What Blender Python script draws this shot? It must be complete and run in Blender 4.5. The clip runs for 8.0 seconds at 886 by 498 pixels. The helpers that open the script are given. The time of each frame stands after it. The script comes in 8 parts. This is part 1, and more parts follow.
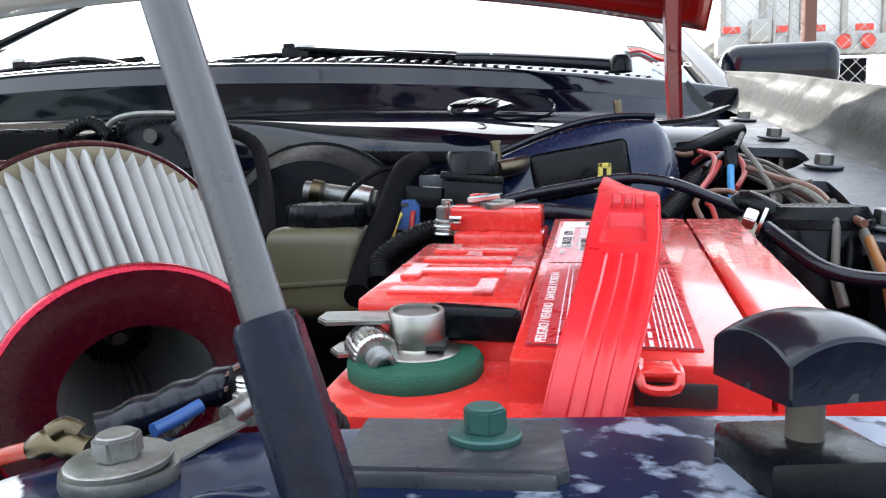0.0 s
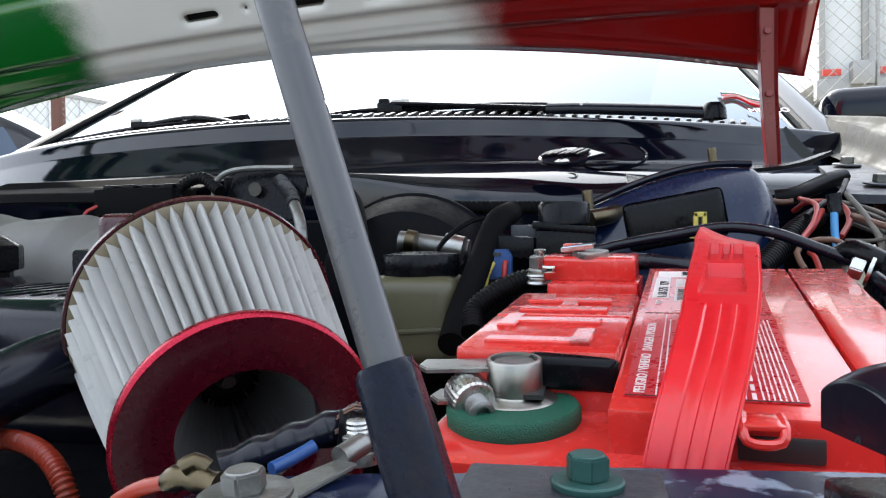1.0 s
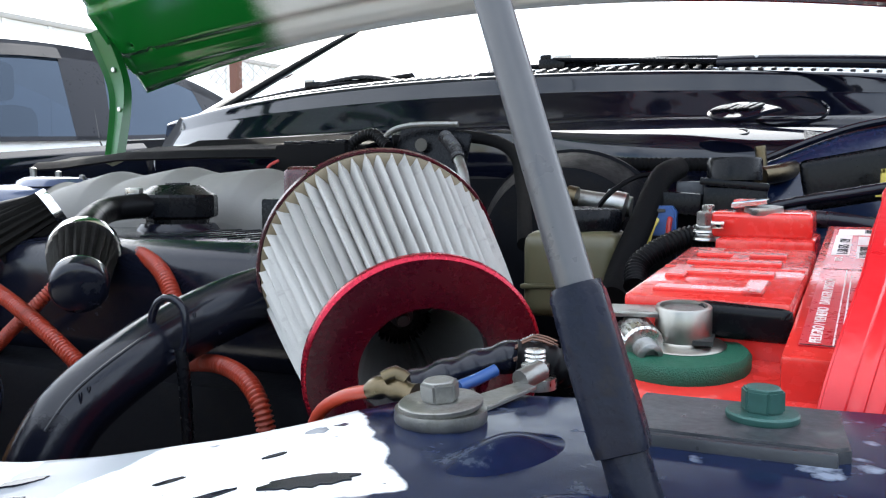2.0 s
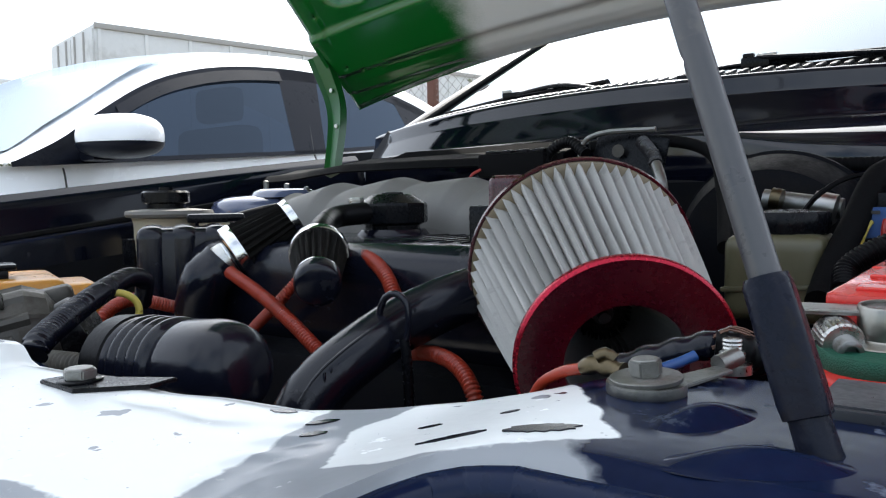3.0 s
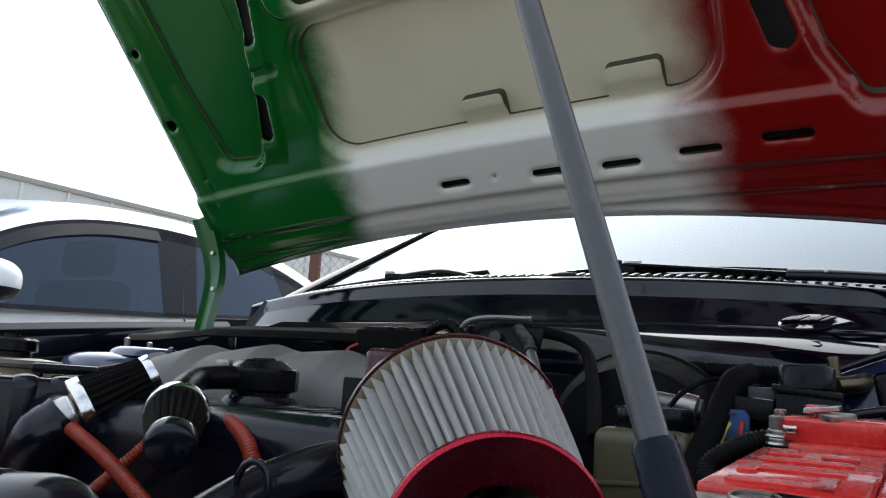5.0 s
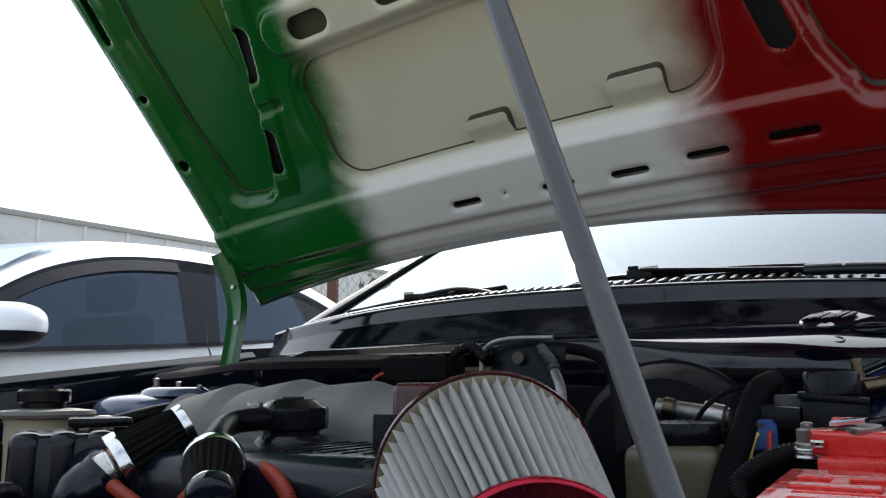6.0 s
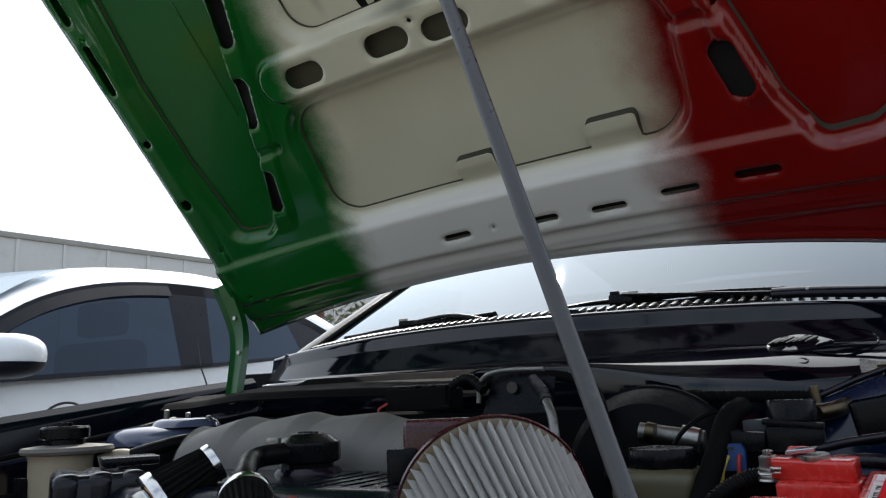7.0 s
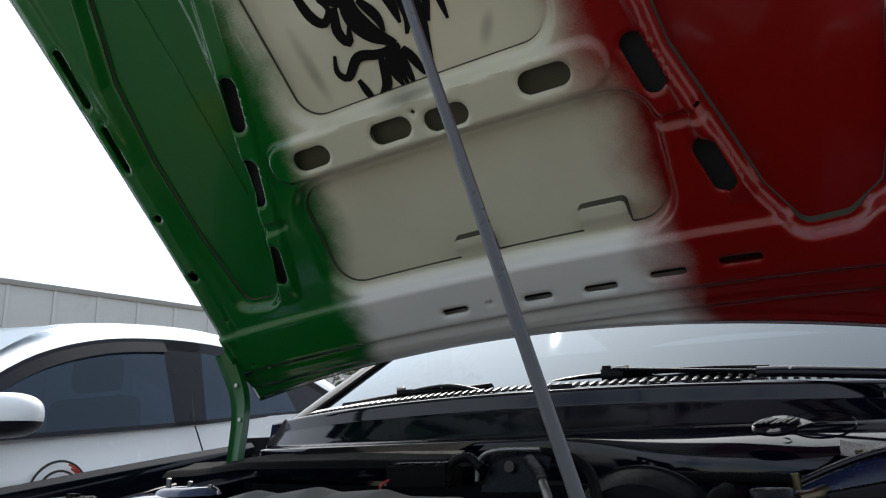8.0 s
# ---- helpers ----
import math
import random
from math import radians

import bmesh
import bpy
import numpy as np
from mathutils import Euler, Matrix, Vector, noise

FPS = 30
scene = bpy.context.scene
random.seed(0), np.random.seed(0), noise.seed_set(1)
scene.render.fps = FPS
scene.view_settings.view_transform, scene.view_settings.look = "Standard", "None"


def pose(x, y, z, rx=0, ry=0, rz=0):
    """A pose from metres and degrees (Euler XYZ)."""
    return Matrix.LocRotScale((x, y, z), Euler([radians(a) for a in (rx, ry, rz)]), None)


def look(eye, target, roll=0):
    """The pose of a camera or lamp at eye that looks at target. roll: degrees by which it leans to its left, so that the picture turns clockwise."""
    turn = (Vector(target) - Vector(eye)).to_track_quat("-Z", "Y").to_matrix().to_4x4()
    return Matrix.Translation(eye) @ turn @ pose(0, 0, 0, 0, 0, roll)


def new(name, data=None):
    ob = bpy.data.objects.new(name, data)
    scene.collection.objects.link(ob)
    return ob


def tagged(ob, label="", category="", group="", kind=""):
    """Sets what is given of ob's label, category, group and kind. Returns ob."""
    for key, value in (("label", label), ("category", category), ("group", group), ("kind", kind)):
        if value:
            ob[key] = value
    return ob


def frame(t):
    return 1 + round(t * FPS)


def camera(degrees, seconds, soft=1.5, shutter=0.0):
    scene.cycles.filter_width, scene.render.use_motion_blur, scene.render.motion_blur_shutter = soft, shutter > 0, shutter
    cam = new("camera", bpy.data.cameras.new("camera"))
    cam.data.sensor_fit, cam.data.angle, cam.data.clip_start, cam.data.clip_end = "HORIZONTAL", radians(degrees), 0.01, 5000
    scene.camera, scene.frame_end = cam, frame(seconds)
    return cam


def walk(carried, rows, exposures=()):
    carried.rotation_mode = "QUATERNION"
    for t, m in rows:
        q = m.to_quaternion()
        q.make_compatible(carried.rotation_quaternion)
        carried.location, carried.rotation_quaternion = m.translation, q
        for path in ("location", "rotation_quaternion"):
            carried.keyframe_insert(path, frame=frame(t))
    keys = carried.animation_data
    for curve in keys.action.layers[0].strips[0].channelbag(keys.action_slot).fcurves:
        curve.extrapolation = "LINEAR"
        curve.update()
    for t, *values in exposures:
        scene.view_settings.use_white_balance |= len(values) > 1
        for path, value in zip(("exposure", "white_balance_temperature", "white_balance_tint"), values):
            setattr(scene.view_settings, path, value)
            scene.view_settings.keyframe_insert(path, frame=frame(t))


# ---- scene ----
import functools

cam = camera(60.0, 8.0, soft=1.15)
PATH = [
    (0, (0.0990, 0.1374, 0.8236), (-0.0722, 2.1229, 0.6538), -0.61),
    (0.5, (0.0983, 0.1341, 0.8247), (-0.1623, 2.1147, 0.7293), -0.90),
    (1, (0.0967, 0.1287, 0.8249), (-0.3006, 2.0884, 0.7835), -0.86),
    (1.5, (0.0932, 0.1262, 0.8213), (-0.4431, 2.0514, 0.7433), 0.30),
    (2, (0.0937, 0.1128, 0.8201), (-0.6814, 1.9511, 0.6784), -0.05),
    (2.2, (0.0970, 0.1056, 0.8231), (-0.7877, 1.8947, 0.6949), -0.96),
    (3.3, (0.1073, 0.0703, 0.8178), (-1.1646, 1.6067, 0.6705), 0.54),
    (3.5, (0.1077, 0.0697, 0.8149), (-1.1853, 1.5873, 0.6576), 1.49),
    (4, (0.1029, 0.0733, 0.8121), (-1.0389, 1.7145, 0.7573), 3.10),
    (4.5, (0.0979, 0.0802, 0.8112), (-0.8807, 1.8173, 0.9682), 4.05),
    (5, (0.0994, 0.0792, 0.8113), (-0.8290, 1.8136, 1.1718), 3.77),
    (5.2, (0.1010, 0.0778, 0.8129), (-0.8272, 1.8000, 1.2283), 3.31),
    (6.3, (0.1097, 0.0471, 0.8413), (-0.8564, 1.7607, 1.2023), -1.31),
    (6.5, (0.1156, 0.0257, 0.8453), (-0.8430, 1.7398, 1.2230), -1.64),
    (7, (0.1295, -0.0154, 0.8606), (-0.7891, 1.7189, 1.2458), -2.14),
    (7.5, (0.1347, -0.0574, 0.8768), (-0.7857, 1.6636, 1.3142), -1.39),
    (8, (0.1483, -0.0765, 0.8957), (-0.7335, 1.6463, 1.4004), -1.76),
]
EXPOSURES = [(0.0, 1.5), (1.0, 1.1), (1.5, 1.08), (2.0, 1.45), (3.5, 0.22), (5.0, 0.2), (6.5, 0.02), (7.0, -0.28), (7.5, -0.35), (8.0, -0.38)]
walk(cam, [(t, look(eye, target, roll)) for t, eye, target, roll in PATH], EXPOSURES)

# ---- light ----
SUN = Vector((-0.345, 0.62, 0.705)).normalized()
world = bpy.data.worlds.new("sky")
scene.world = world
world.use_nodes = True
wn, wl = world.node_tree.nodes, world.node_tree.links
sky = wn.new("ShaderNodeTexSky")
sky.sky_type = "NISHITA"
sky.sun_disc = False
sky.sun_elevation = math.asin(SUN.z)
sky.sun_rotation = math.atan2(SUN.x, SUN.y)
sky.air_density, sky.dust_density, sky.ozone_density = 1.2, 1.2, 1.3
tc = wn.new("ShaderNodeTexCoord")
cloud = wn.new("ShaderNodeTexNoise")
cloud.inputs["Scale"].default_value = 1.9
cloud.inputs["Detail"].default_value = 7.0
cloud.inputs["Roughness"].default_value = 0.62
ramp = wn.new("ShaderNodeValToRGB")
ramp.color_ramp.elements[0].position, ramp.color_ramp.elements[1].position = 0.28, 0.56
whiten = wn.new("ShaderNodeMixRGB")
# bright haze: whitest round the sun, thinning to blue on the far side
toward = wn.new("ShaderNodeVectorMath")
toward.operation = "DOT_PRODUCT"
toward.inputs[1].default_value = SUN
lean = wn.new("ShaderNodeMath")
lean.operation = "MULTIPLY_ADD"
lean.inputs[1].default_value = 0.27
glow = wn.new("ShaderNodeMath")
glow.operation = "POWER"
glow.use_clamp = False
near = wn.new("ShaderNodeMath")
near.operation = "MAXIMUM"
near.inputs[1].default_value = 0.0
glow.inputs[1].default_value = 8.0
haze = wn.new("ShaderNodeVectorMath")
haze.operation = "MULTIPLY_ADD"
haze.inputs[1].default_value, haze.inputs[2].default_value = (22.0, 21.6, 20.5), (6.9, 7.7, 8.9)
wl.new(tc.outputs["Generated"], cloud.inputs["Vector"])
wl.new(tc.outputs["Generated"], toward.inputs[0])
wl.new(toward.outputs["Value"], lean.inputs[0])
wl.new(cloud.outputs["Fac"], lean.inputs[2])
wl.new(lean.outputs[0], ramp.inputs["Fac"])
wl.new(toward.outputs["Value"], near.inputs[0])
wl.new(near.outputs[0], glow.inputs[0])
wl.new(glow.outputs[0], haze.inputs[0])
wl.new(haze.outputs[0], whiten.inputs["Color2"])
wl.new(ramp.outputs["Color"], whiten.inputs["Fac"])
wl.new(sky.outputs["Color"], whiten.inputs["Color1"])
wl.new(whiten.outputs["Color"], wn["Background"].inputs["Color"])
wn["Background"].inputs["Strength"].default_value = 0.14

sun = new("sun", bpy.data.lights.new("sun", "SUN"))
sun.data.energy, sun.data.angle, sun.data.color = 5.0, radians(0.55), (1.0, 0.95, 0.87)
sun.matrix_world = look(SUN * 30, (0, 0, 0))


# ---- materials ----
def mat(name, col, rough=0.5, metal=0.0, var=0.18, scale=30.0, bump=0.0, bscale=300.0, coat=0.0, dirt=0.0,
        dirt_col=(0.16, 0.14, 0.11), dirt_scale=9.0, rvar=0.12, spec=0.5):
    """A procedural surface: base colour varied at two scales, roughness variation, fine relief, patches of dust."""
    m = bpy.data.materials.new(name)
    m.use_nodes = True
    n, l = m.node_tree.nodes, m.node_tree.links
    b = n["Principled BSDF"]
    b.inputs["Metallic"].default_value = metal
    b.inputs["Coat Weight"].default_value = coat
    b.inputs["Specular IOR Level"].default_value = spec
    b.inputs["Coat Roughness"].default_value = 0.06
    co = n.new("ShaderNodeTexCoord")
    big, fine = n.new("ShaderNodeTexNoise"), n.new("ShaderNodeTexNoise")
    big.inputs["Scale"].default_value, fine.inputs["Scale"].default_value = scale, scale * 9
    big.inputs["Detail"].default_value = fine.inputs["Detail"].default_value = 4
    add = n.new("ShaderNodeMath")
    add.operation = "MULTIPLY_ADD"
    add.inputs[1].default_value = 0.5
    half = n.new("ShaderNodeMath")
    half.operation = "MULTIPLY"
    half.inputs[1].default_value = 0.5
    l.new(co.outputs["Object"], big.inputs["Vector"])
    l.new(co.outputs["Object"], fine.inputs["Vector"])
    l.new(fine.outputs["Fac"], half.inputs[0])
    l.new(big.outputs["Fac"], add.inputs[0])
    l.new(half.outputs[0], add.inputs[2])
    mix = n.new("ShaderNodeMixRGB")
    mix.inputs["Color1"].default_value = (*[c * (1 - var) for c in col], 1)
    mix.inputs["Color2"].default_value = (*[min(1, c * (1 + var)) for c in col], 1)
    l.new(add.outputs[0], mix.inputs["Fac"])
    out = mix.outputs["Color"]
    rmap = n.new("ShaderNodeMapRange")
    rmap.inputs["From Min"].default_value, rmap.inputs["From Max"].default_value = 0.3, 0.7
    rmap.inputs["To Min"].default_value, rmap.inputs["To Max"].default_value = max(0.02, rough - rvar), min(1, rough + rvar)
    l.new(add.outputs[0], rmap.inputs["Value"])
    rout = rmap.outputs["Result"]
    if dirt:
        dn = n.new("ShaderNodeTexNoise")
        dn.inputs["Scale"].default_value, dn.inputs["Detail"].default_value = dirt_scale, 8
        dn.inputs["Roughness"].default_value = 0.65
        dr = n.new("ShaderNodeValToRGB")
        dr.color_ramp.elements[0].position, dr.color_ramp.elements[1].position = 0.68 - dirt * 0.35, 0.80 - dirt * 0.2
        l.new(co.outputs["Object"], dn.inputs["Vector"])
        l.new(dn.outputs["Fac"], dr.inputs["Fac"])
        dm = n.new("ShaderNodeMixRGB")
        dm.inputs["Color2"].default_value = (*dirt_col, 1)
        l.new(dr.outputs["Color"], dm.inputs["Fac"])
        l.new(out, dm.inputs["Color1"])
        out = dm.outputs["Color"]
        rm = n.new("ShaderNodeMath")
        rm.operation = "MULTIPLY_ADD"
        rm.inputs[1].default_value = 0.4
        rm.use_clamp = True
        l.new(dr.outputs["Color"], rm.inputs[0])
        l.new(rout, rm.inputs[2])
        rout = rm.outputs[0]
    l.new(out, b.inputs["Base Color"])
    l.new(rout, b.inputs["Roughness"])
    if bump:
        bn = n.new("ShaderNodeTexNoise")
        bn.inputs["Scale"].default_value, bn.inputs["Detail"].default_value = bscale, 5
        bp = n.new("ShaderNodeBump")
        bp.inputs["Strength"].default_value, bp.inputs["Distance"].default_value = bump, 0.002
        l.new(co.outputs["Object"], bn.inputs["Vector"])
        l.new(bn.outputs["Fac"], bp.inputs["Height"])
        l.new(bp.outputs["Normal"], b.inputs["Normal"])
    return m


def glass(name, tint, ior=1.55, sheen=(0.80, 0.90, 1.0)):
    """A thin pane: mirror gloss by Fresnel over a tinted clear pane."""
    m = bpy.data.materials.new(name)
    m.use_nodes = True
    n, l = m.node_tree.nodes, m.node_tree.links
    n.remove(n["Principled BSDF"])
    fres, gl, tr, mx = n.new("ShaderNodeFresnel"), n.new("ShaderNodeBsdfGlossy"), n.new("ShaderNodeBsdfTransparent"), n.new("ShaderNodeMixShader")
    fres.inputs["IOR"].default_value = ior
    gl.inputs["Color"].default_value = (*sheen, 1)
    gl.inputs["Roughness"].default_value = 0.015
    tr.inputs["Color"].default_value = (*tint, 1)
    l.new(fres.outputs[0], mx.inputs[0])
    l.new(tr.outputs[0], mx.inputs[1])
    l.new(gl.outputs[0], mx.inputs[2])
    l.new(mx.outputs[0], n["Material Output"].inputs[0])
    return m


M = dict(
    navy=mat("navy_paint", (0.003, 0.0042, 0.010), 0.10, var=0.25, spec=0.32, scale=12, dirt=0.12, dirt_col=(0.035, 0.036, 0.04), dirt_scale=14, bump=0.012, rvar=0.05),
    cowl=mat("glossy_cowl_paint", (0.0025, 0.0032, 0.008), 0.07, var=0.25, spec=0.5, scale=12, coat=0.12, dirt=0.10, dirt_col=(0.030, 0.031, 0.035), dirt_scale=14, bump=0.008, rvar=0.03),
    stem=mat("dull_brown_steel", (0.11, 0.095, 0.075), 0.55, metal=0.3, var=0.3, scale=120, bump=0.1),
    # tone of the shadow line painted round the bonnet openings
    gap_dark=mat("dark_gap_shade", (0.075, 0.072, 0.055), 0.7, var=0.3, scale=60, spec=0.1),
    # olive tone for the shade inside the middle bonnet openings
    shade_olive=mat("olive_slot_shade", (0.13, 0.13, 0.095), 0.6, var=0.3, scale=40, spec=0.2),
    slat=mat("grey_weathered_plastic", (0.030, 0.030, 0.033), 0.30, var=0.25, scale=40, spec=0.5),
    navy_dull=mat("dusty_navy_paint", (0.0032, 0.0098, 0.034), 0.24, var=0.4, scale=24, spec=0.2, dirt=0.16, dirt_col=(0.05, 0.055, 0.07), dirt_scale=40, bump=0.08, bscale=120),
    bay=mat("dusty_black_metal", (0.0035, 0.004, 0.006), 0.6, var=0.35, scale=18, dirt=0.3, dirt_col=(0.013, 0.012, 0.011), bump=0.12, spec=0.08),
    black=mat("black_plastic", (0.0038, 0.0042, 0.0058), 0.26, var=0.25, scale=40, dirt=0.2, dirt_col=(0.012, 0.0118, 0.0115), dirt_scale=25, bump=0.05, spec=0.16),
    gloss=mat("shiny_black_rubber", (0.005, 0.006, 0.012), 0.20, var=0.3, scale=30, dirt=0.25, dirt_col=(0.030, 0.030, 0.032), dirt_scale=20, bump=0.05, rvar=0.09, spec=0.35),
    matte=mat("matte_black_plastic", (0.0055, 0.0055, 0.006), 0.75, var=0.3, scale=30, dirt=0.2, dirt_col=(0.012, 0.012, 0.012), dirt_scale=30, bump=0.1, spec=0.05),
    rubber=mat("black_rubber", (0.0040, 0.0040, 0.0048), 0.38, var=0.3, scale=60, dirt=0.25, dirt_col=(0.012, 0.0115, 0.011), dirt_scale=30, bump=0.1, spec=0.10),
    red=mat("red_battery_plastic", (0.62, 0.030, 0.024), 0.24, var=0.14, scale=20, bump=0.035, bscale=420, coat=0.55, dirt=0.18, dirt_col=(0.55, 0.10, 0.09), dirt_scale=35),
    strap=mat("faded_red_plastic", (0.62, 0.010, 0.016), 0.34, var=0.14, scale=26, bump=0.05, coat=0.1, dirt=0.12, dirt_col=(0.50, 0.05, 0.05), dirt_scale=30),
    label=mat("red_label", (0.55, 0.008, 0.016), 0.30, var=0.08, scale=50, coat=0.4),
    print=mat("white_print", (0.80, 0.76, 0.74), 0.5, var=0.06),
    ink=mat("black_print", (0.02, 0.02, 0.02), 0.5, var=0.1),
    steel=mat("dull_steel", (0.42, 0.41, 0.39), 0.34, metal=1.0, var=0.25, scale=60, bump=0.06, dirt=0.25, dirt_col=(0.2, 0.17, 0.13), dirt_scale=60),
    chrome=mat("bright_steel", (0.74, 0.74, 0.74), 0.16, metal=1.0, var=0.12, scale=60, bump=0.02),
    lead=mat("worn_bright_clamp", (0.34, 0.33, 0.30), 0.36, metal=1.0, var=0.25, scale=50, bump=0.04, dirt=0.15, dirt_col=(0.20, 0.17, 0.12), dirt_scale=80, rvar=0.08),
    zinc=mat("zinc_plated_steel", (0.48, 0.48, 0.46), 0.30, metal=1.0, var=0.3, scale=90, bump=0.1, dirt=0.3, dirt_col=(0.16, 0.14, 0.11), dirt_scale=70),
    galv=mat("greyed_washer_steel", (0.23, 0.23, 0.22), 0.40, metal=0.9, var=0.35, scale=120, bump=0.15, dirt=0.35, dirt_col=(0.16, 0.15, 0.13), dirt_scale=90),
    brass=mat("aged_brass", (0.11, 0.088, 0.055), 0.34, metal=1.0, var=0.3, scale=90, bump=0.1),
    felt=mat("green_felt", (0.001, 0.078, 0.042), 0.6, var=0.3, scale=220, bump=0.5, bscale=1500),
    greenbolt=mat("green_coated_steel", (0.025, 0.085, 0.075), 0.45, metal=0.3, var=0.4, scale=90, bump=0.1, dirt=0.25, dirt_col=(0.09, 0.12, 0.11), dirt_scale=80),
    pleat=mat("dusty_filter_gauze", (0.385, 0.378, 0.362), 0.85, var=0.14, scale=38, bump=0.18, bscale=1400, dirt=0.35, dirt_col=(0.27, 0.265, 0.25), dirt_scale=45),
    resin=mat("amber_filter_resin", (0.17, 0.135, 0.085), 0.45, var=0.25, scale=60),
    maroon=mat("anodised_red_metal", (0.042, 0.001, 0.006), 0.28, metal=0.0, var=0.12, scale=40, coat=0.2, bump=0.02),
    # the filter gauze again, its colour darkened for the shade inside the cone
    pleat_dark=mat("shaded_filter_gauze", (0.16, 0.158, 0.148), 0.8, var=0.3, scale=60, bump=0.2, bscale=1400),
    gauze=mat("oily_grey_gauze", (0.009, 0.0085, 0.008), 0.8, spec=0.06, var=0.35, scale=90, bump=0.4, bscale=1800),
    maroon_edge=mat("polished_red_metal", (0.36, 0.010, 0.030), 0.26, metal=0.7, var=0.15, scale=60),
    greyplas=mat("dusty_grey_plastic", (0.155, 0.150, 0.140), 0.6, var=0.16, scale=16, bump=0.10, bscale=500, dirt=0.45, dirt_col=(0.24, 0.225, 0.20), dirt_scale=12),
    cream=mat("yellowed_white_plastic", (0.44, 0.40, 0.30), 0.5, var=0.12, scale=20, dirt=0.35, dirt_col=(0.25, 0.2, 0.13), dirt_scale=14),
    amber=mat("amber_coolant_tank", (0.46, 0.20, 0.025), 0.32, var=0.25, scale=18, dirt=0.3, dirt_col=(0.2, 0.1, 0.03), dirt_scale=16),
    olive=mat("stained_translucent_plastic", (0.085, 0.078, 0.042), 0.38, var=0.25, scale=20, dirt=0.35, dirt_col=(0.09, 0.08, 0.04), dirt_scale=18),
    redloom=mat("red_corrugated_plastic", (0.30, 0.030, 0.012), 0.36, var=0.25, scale=50, dirt=0.35, dirt_col=(0.16, 0.04, 0.025), dirt_scale=30),
    redwire=mat("red_wire", (0.32, 0.020, 0.016), 0.45, var=0.2, scale=60, dirt=0.3, dirt_col=(0.2, 0.06, 0.04), dirt_scale=60),
    brownwire=mat("brown_wire", (0.13, 0.058, 0.034), 0.5, var=0.25, scale=60),
    greywire=mat("dusty_grey_wire", (0.10, 0.092, 0.078), 0.6, var=0.3, scale=60, dirt=0.4, dirt_col=(0.10, 0.09, 0.07), dirt_scale=50),
    orange=mat("orange_loom", (0.22, 0.085, 0.018), 0.5, var=0.25, scale=50),
    bluewire=mat("blue_wire", (0.05, 0.24, 0.50), 0.45, var=0.2, scale=60),
    blueplug=mat("blue_plastic", (0.015, 0.065, 0.22), 0.45, var=0.2, scale=60),
    yellow=mat("yellow_plastic", (0.52, 0.42, 0.08), 0.5, var=0.2, scale=60),
    cast=mat("grey_cast_aluminium", (0.065, 0.061, 0.054), 0.5, metal=0.6, var=0.25, scale=50, bump=0.25, dirt=0.4, dirt_col=(0.07, 0.06, 0.05), dirt_scale=60),
    rod=mat("grey_painted_rod", (0.058, 0.059, 0.064), 0.34, var=0.14, scale=30, bump=0.05, coat=0.1, dirt=0.2, dirt_col=(0.13, 0.12, 0.11), dirt_scale=40),
    sleeve=mat("dark_blue_rubber_sleeve", (0.006, 0.008, 0.017), 0.30, var=0.35, scale=60, bump=0.15, spec=0.16, dirt=0.35, dirt_col=(0.026, 0.021, 0.013), dirt_scale=60),
    fender_in=mat("weathered_grey_primer", (0.019, 0.0205, 0.0205), 0.58, var=0.35, scale=16, bump=0.25, bscale=140, dirt=0.6, dirt_col=(0.062, 0.062, 0.056), dirt_scale=20, spec=0.2),
    tab=mat("dark_worn_steel", (0.036, 0.039, 0.047), 0.36, metal=0.3, var=0.3, scale=60, bump=0.08, dirt=0.25, dirt_col=(0.12, 0.12, 0.12), dirt_scale=70),
    rail=mat("dusty_blue_grey_metal", (0.032, 0.036, 0.047), 0.42, var=0.3, scale=24, bump=0.1, dirt=0.45, dirt_col=(0.085, 0.09, 0.10), dirt_scale=30),
    white=mat("white_car_paint", (0.90, 0.92, 0.94), 0.22, var=0.03, scale=4, coat=0.6),
    trim=mat("black_window_trim", (0.007, 0.009, 0.016), 0.34, var=0.2, scale=10, spec=0.14),
    # cabin pieces, and the sheets that darken the bonnet slots like shade
    dark=mat("dark_cabin_and_slot_shade", (0.02, 0.02, 0.022), 0.8, var=0.3, scale=6),
    trailer=mat("dirty_white_trailer", (0.60, 0.61, 0.60), 0.5, var=0.10, scale=1.5, dirt=0.35, dirt_col=(0.42, 0.42, 0.40), dirt_scale=1.2),
    rust=mat("rusty_brown_post", (0.11, 0.045, 0.03), 0.75, var=0.35, scale=20, bump=0.2),
    wire=mat("galvanised_wire", (0.34, 0.33, 0.31), 0.5, metal=0.6, var=0.25, scale=20),
    ground=mat("dusty_gravel_ground", (0.23, 0.215, 0.19), 0.92, var=0.3, scale=3, bump=0.5, bscale=60, dirt=0.5, dirt_col=(0.17, 0.16, 0.14), dirt_scale=1.2),
    reflector=mat("red_reflector", (0.55, 0.05, 0.03), 0.4, var=0.15, scale=30),
    leaf=mat("dry_green_leaves", (0.085, 0.10, 0.04), 0.7, var=0.5, scale=3),
    gold=mat("bronze_metal", (0.30, 0.15, 0.045), 0.35, metal=0.6, var=0.25, scale=40),
    bluetruck=mat("blue_truck_paint", (0.015, 0.04, 0.20), 0.35, var=0.2, scale=6),
    windshield=glass("windshield_glass", (0.05, 0.055, 0.06), 1.75),
    hazed=glass("sky_mirroring_windscreen", (0.25, 0.27, 0.28), 12.0),
    tinted=glass("tinted_side_glass", (0.020, 0.030, 0.050), 1.56, (0.60, 0.76, 1.0)),
)


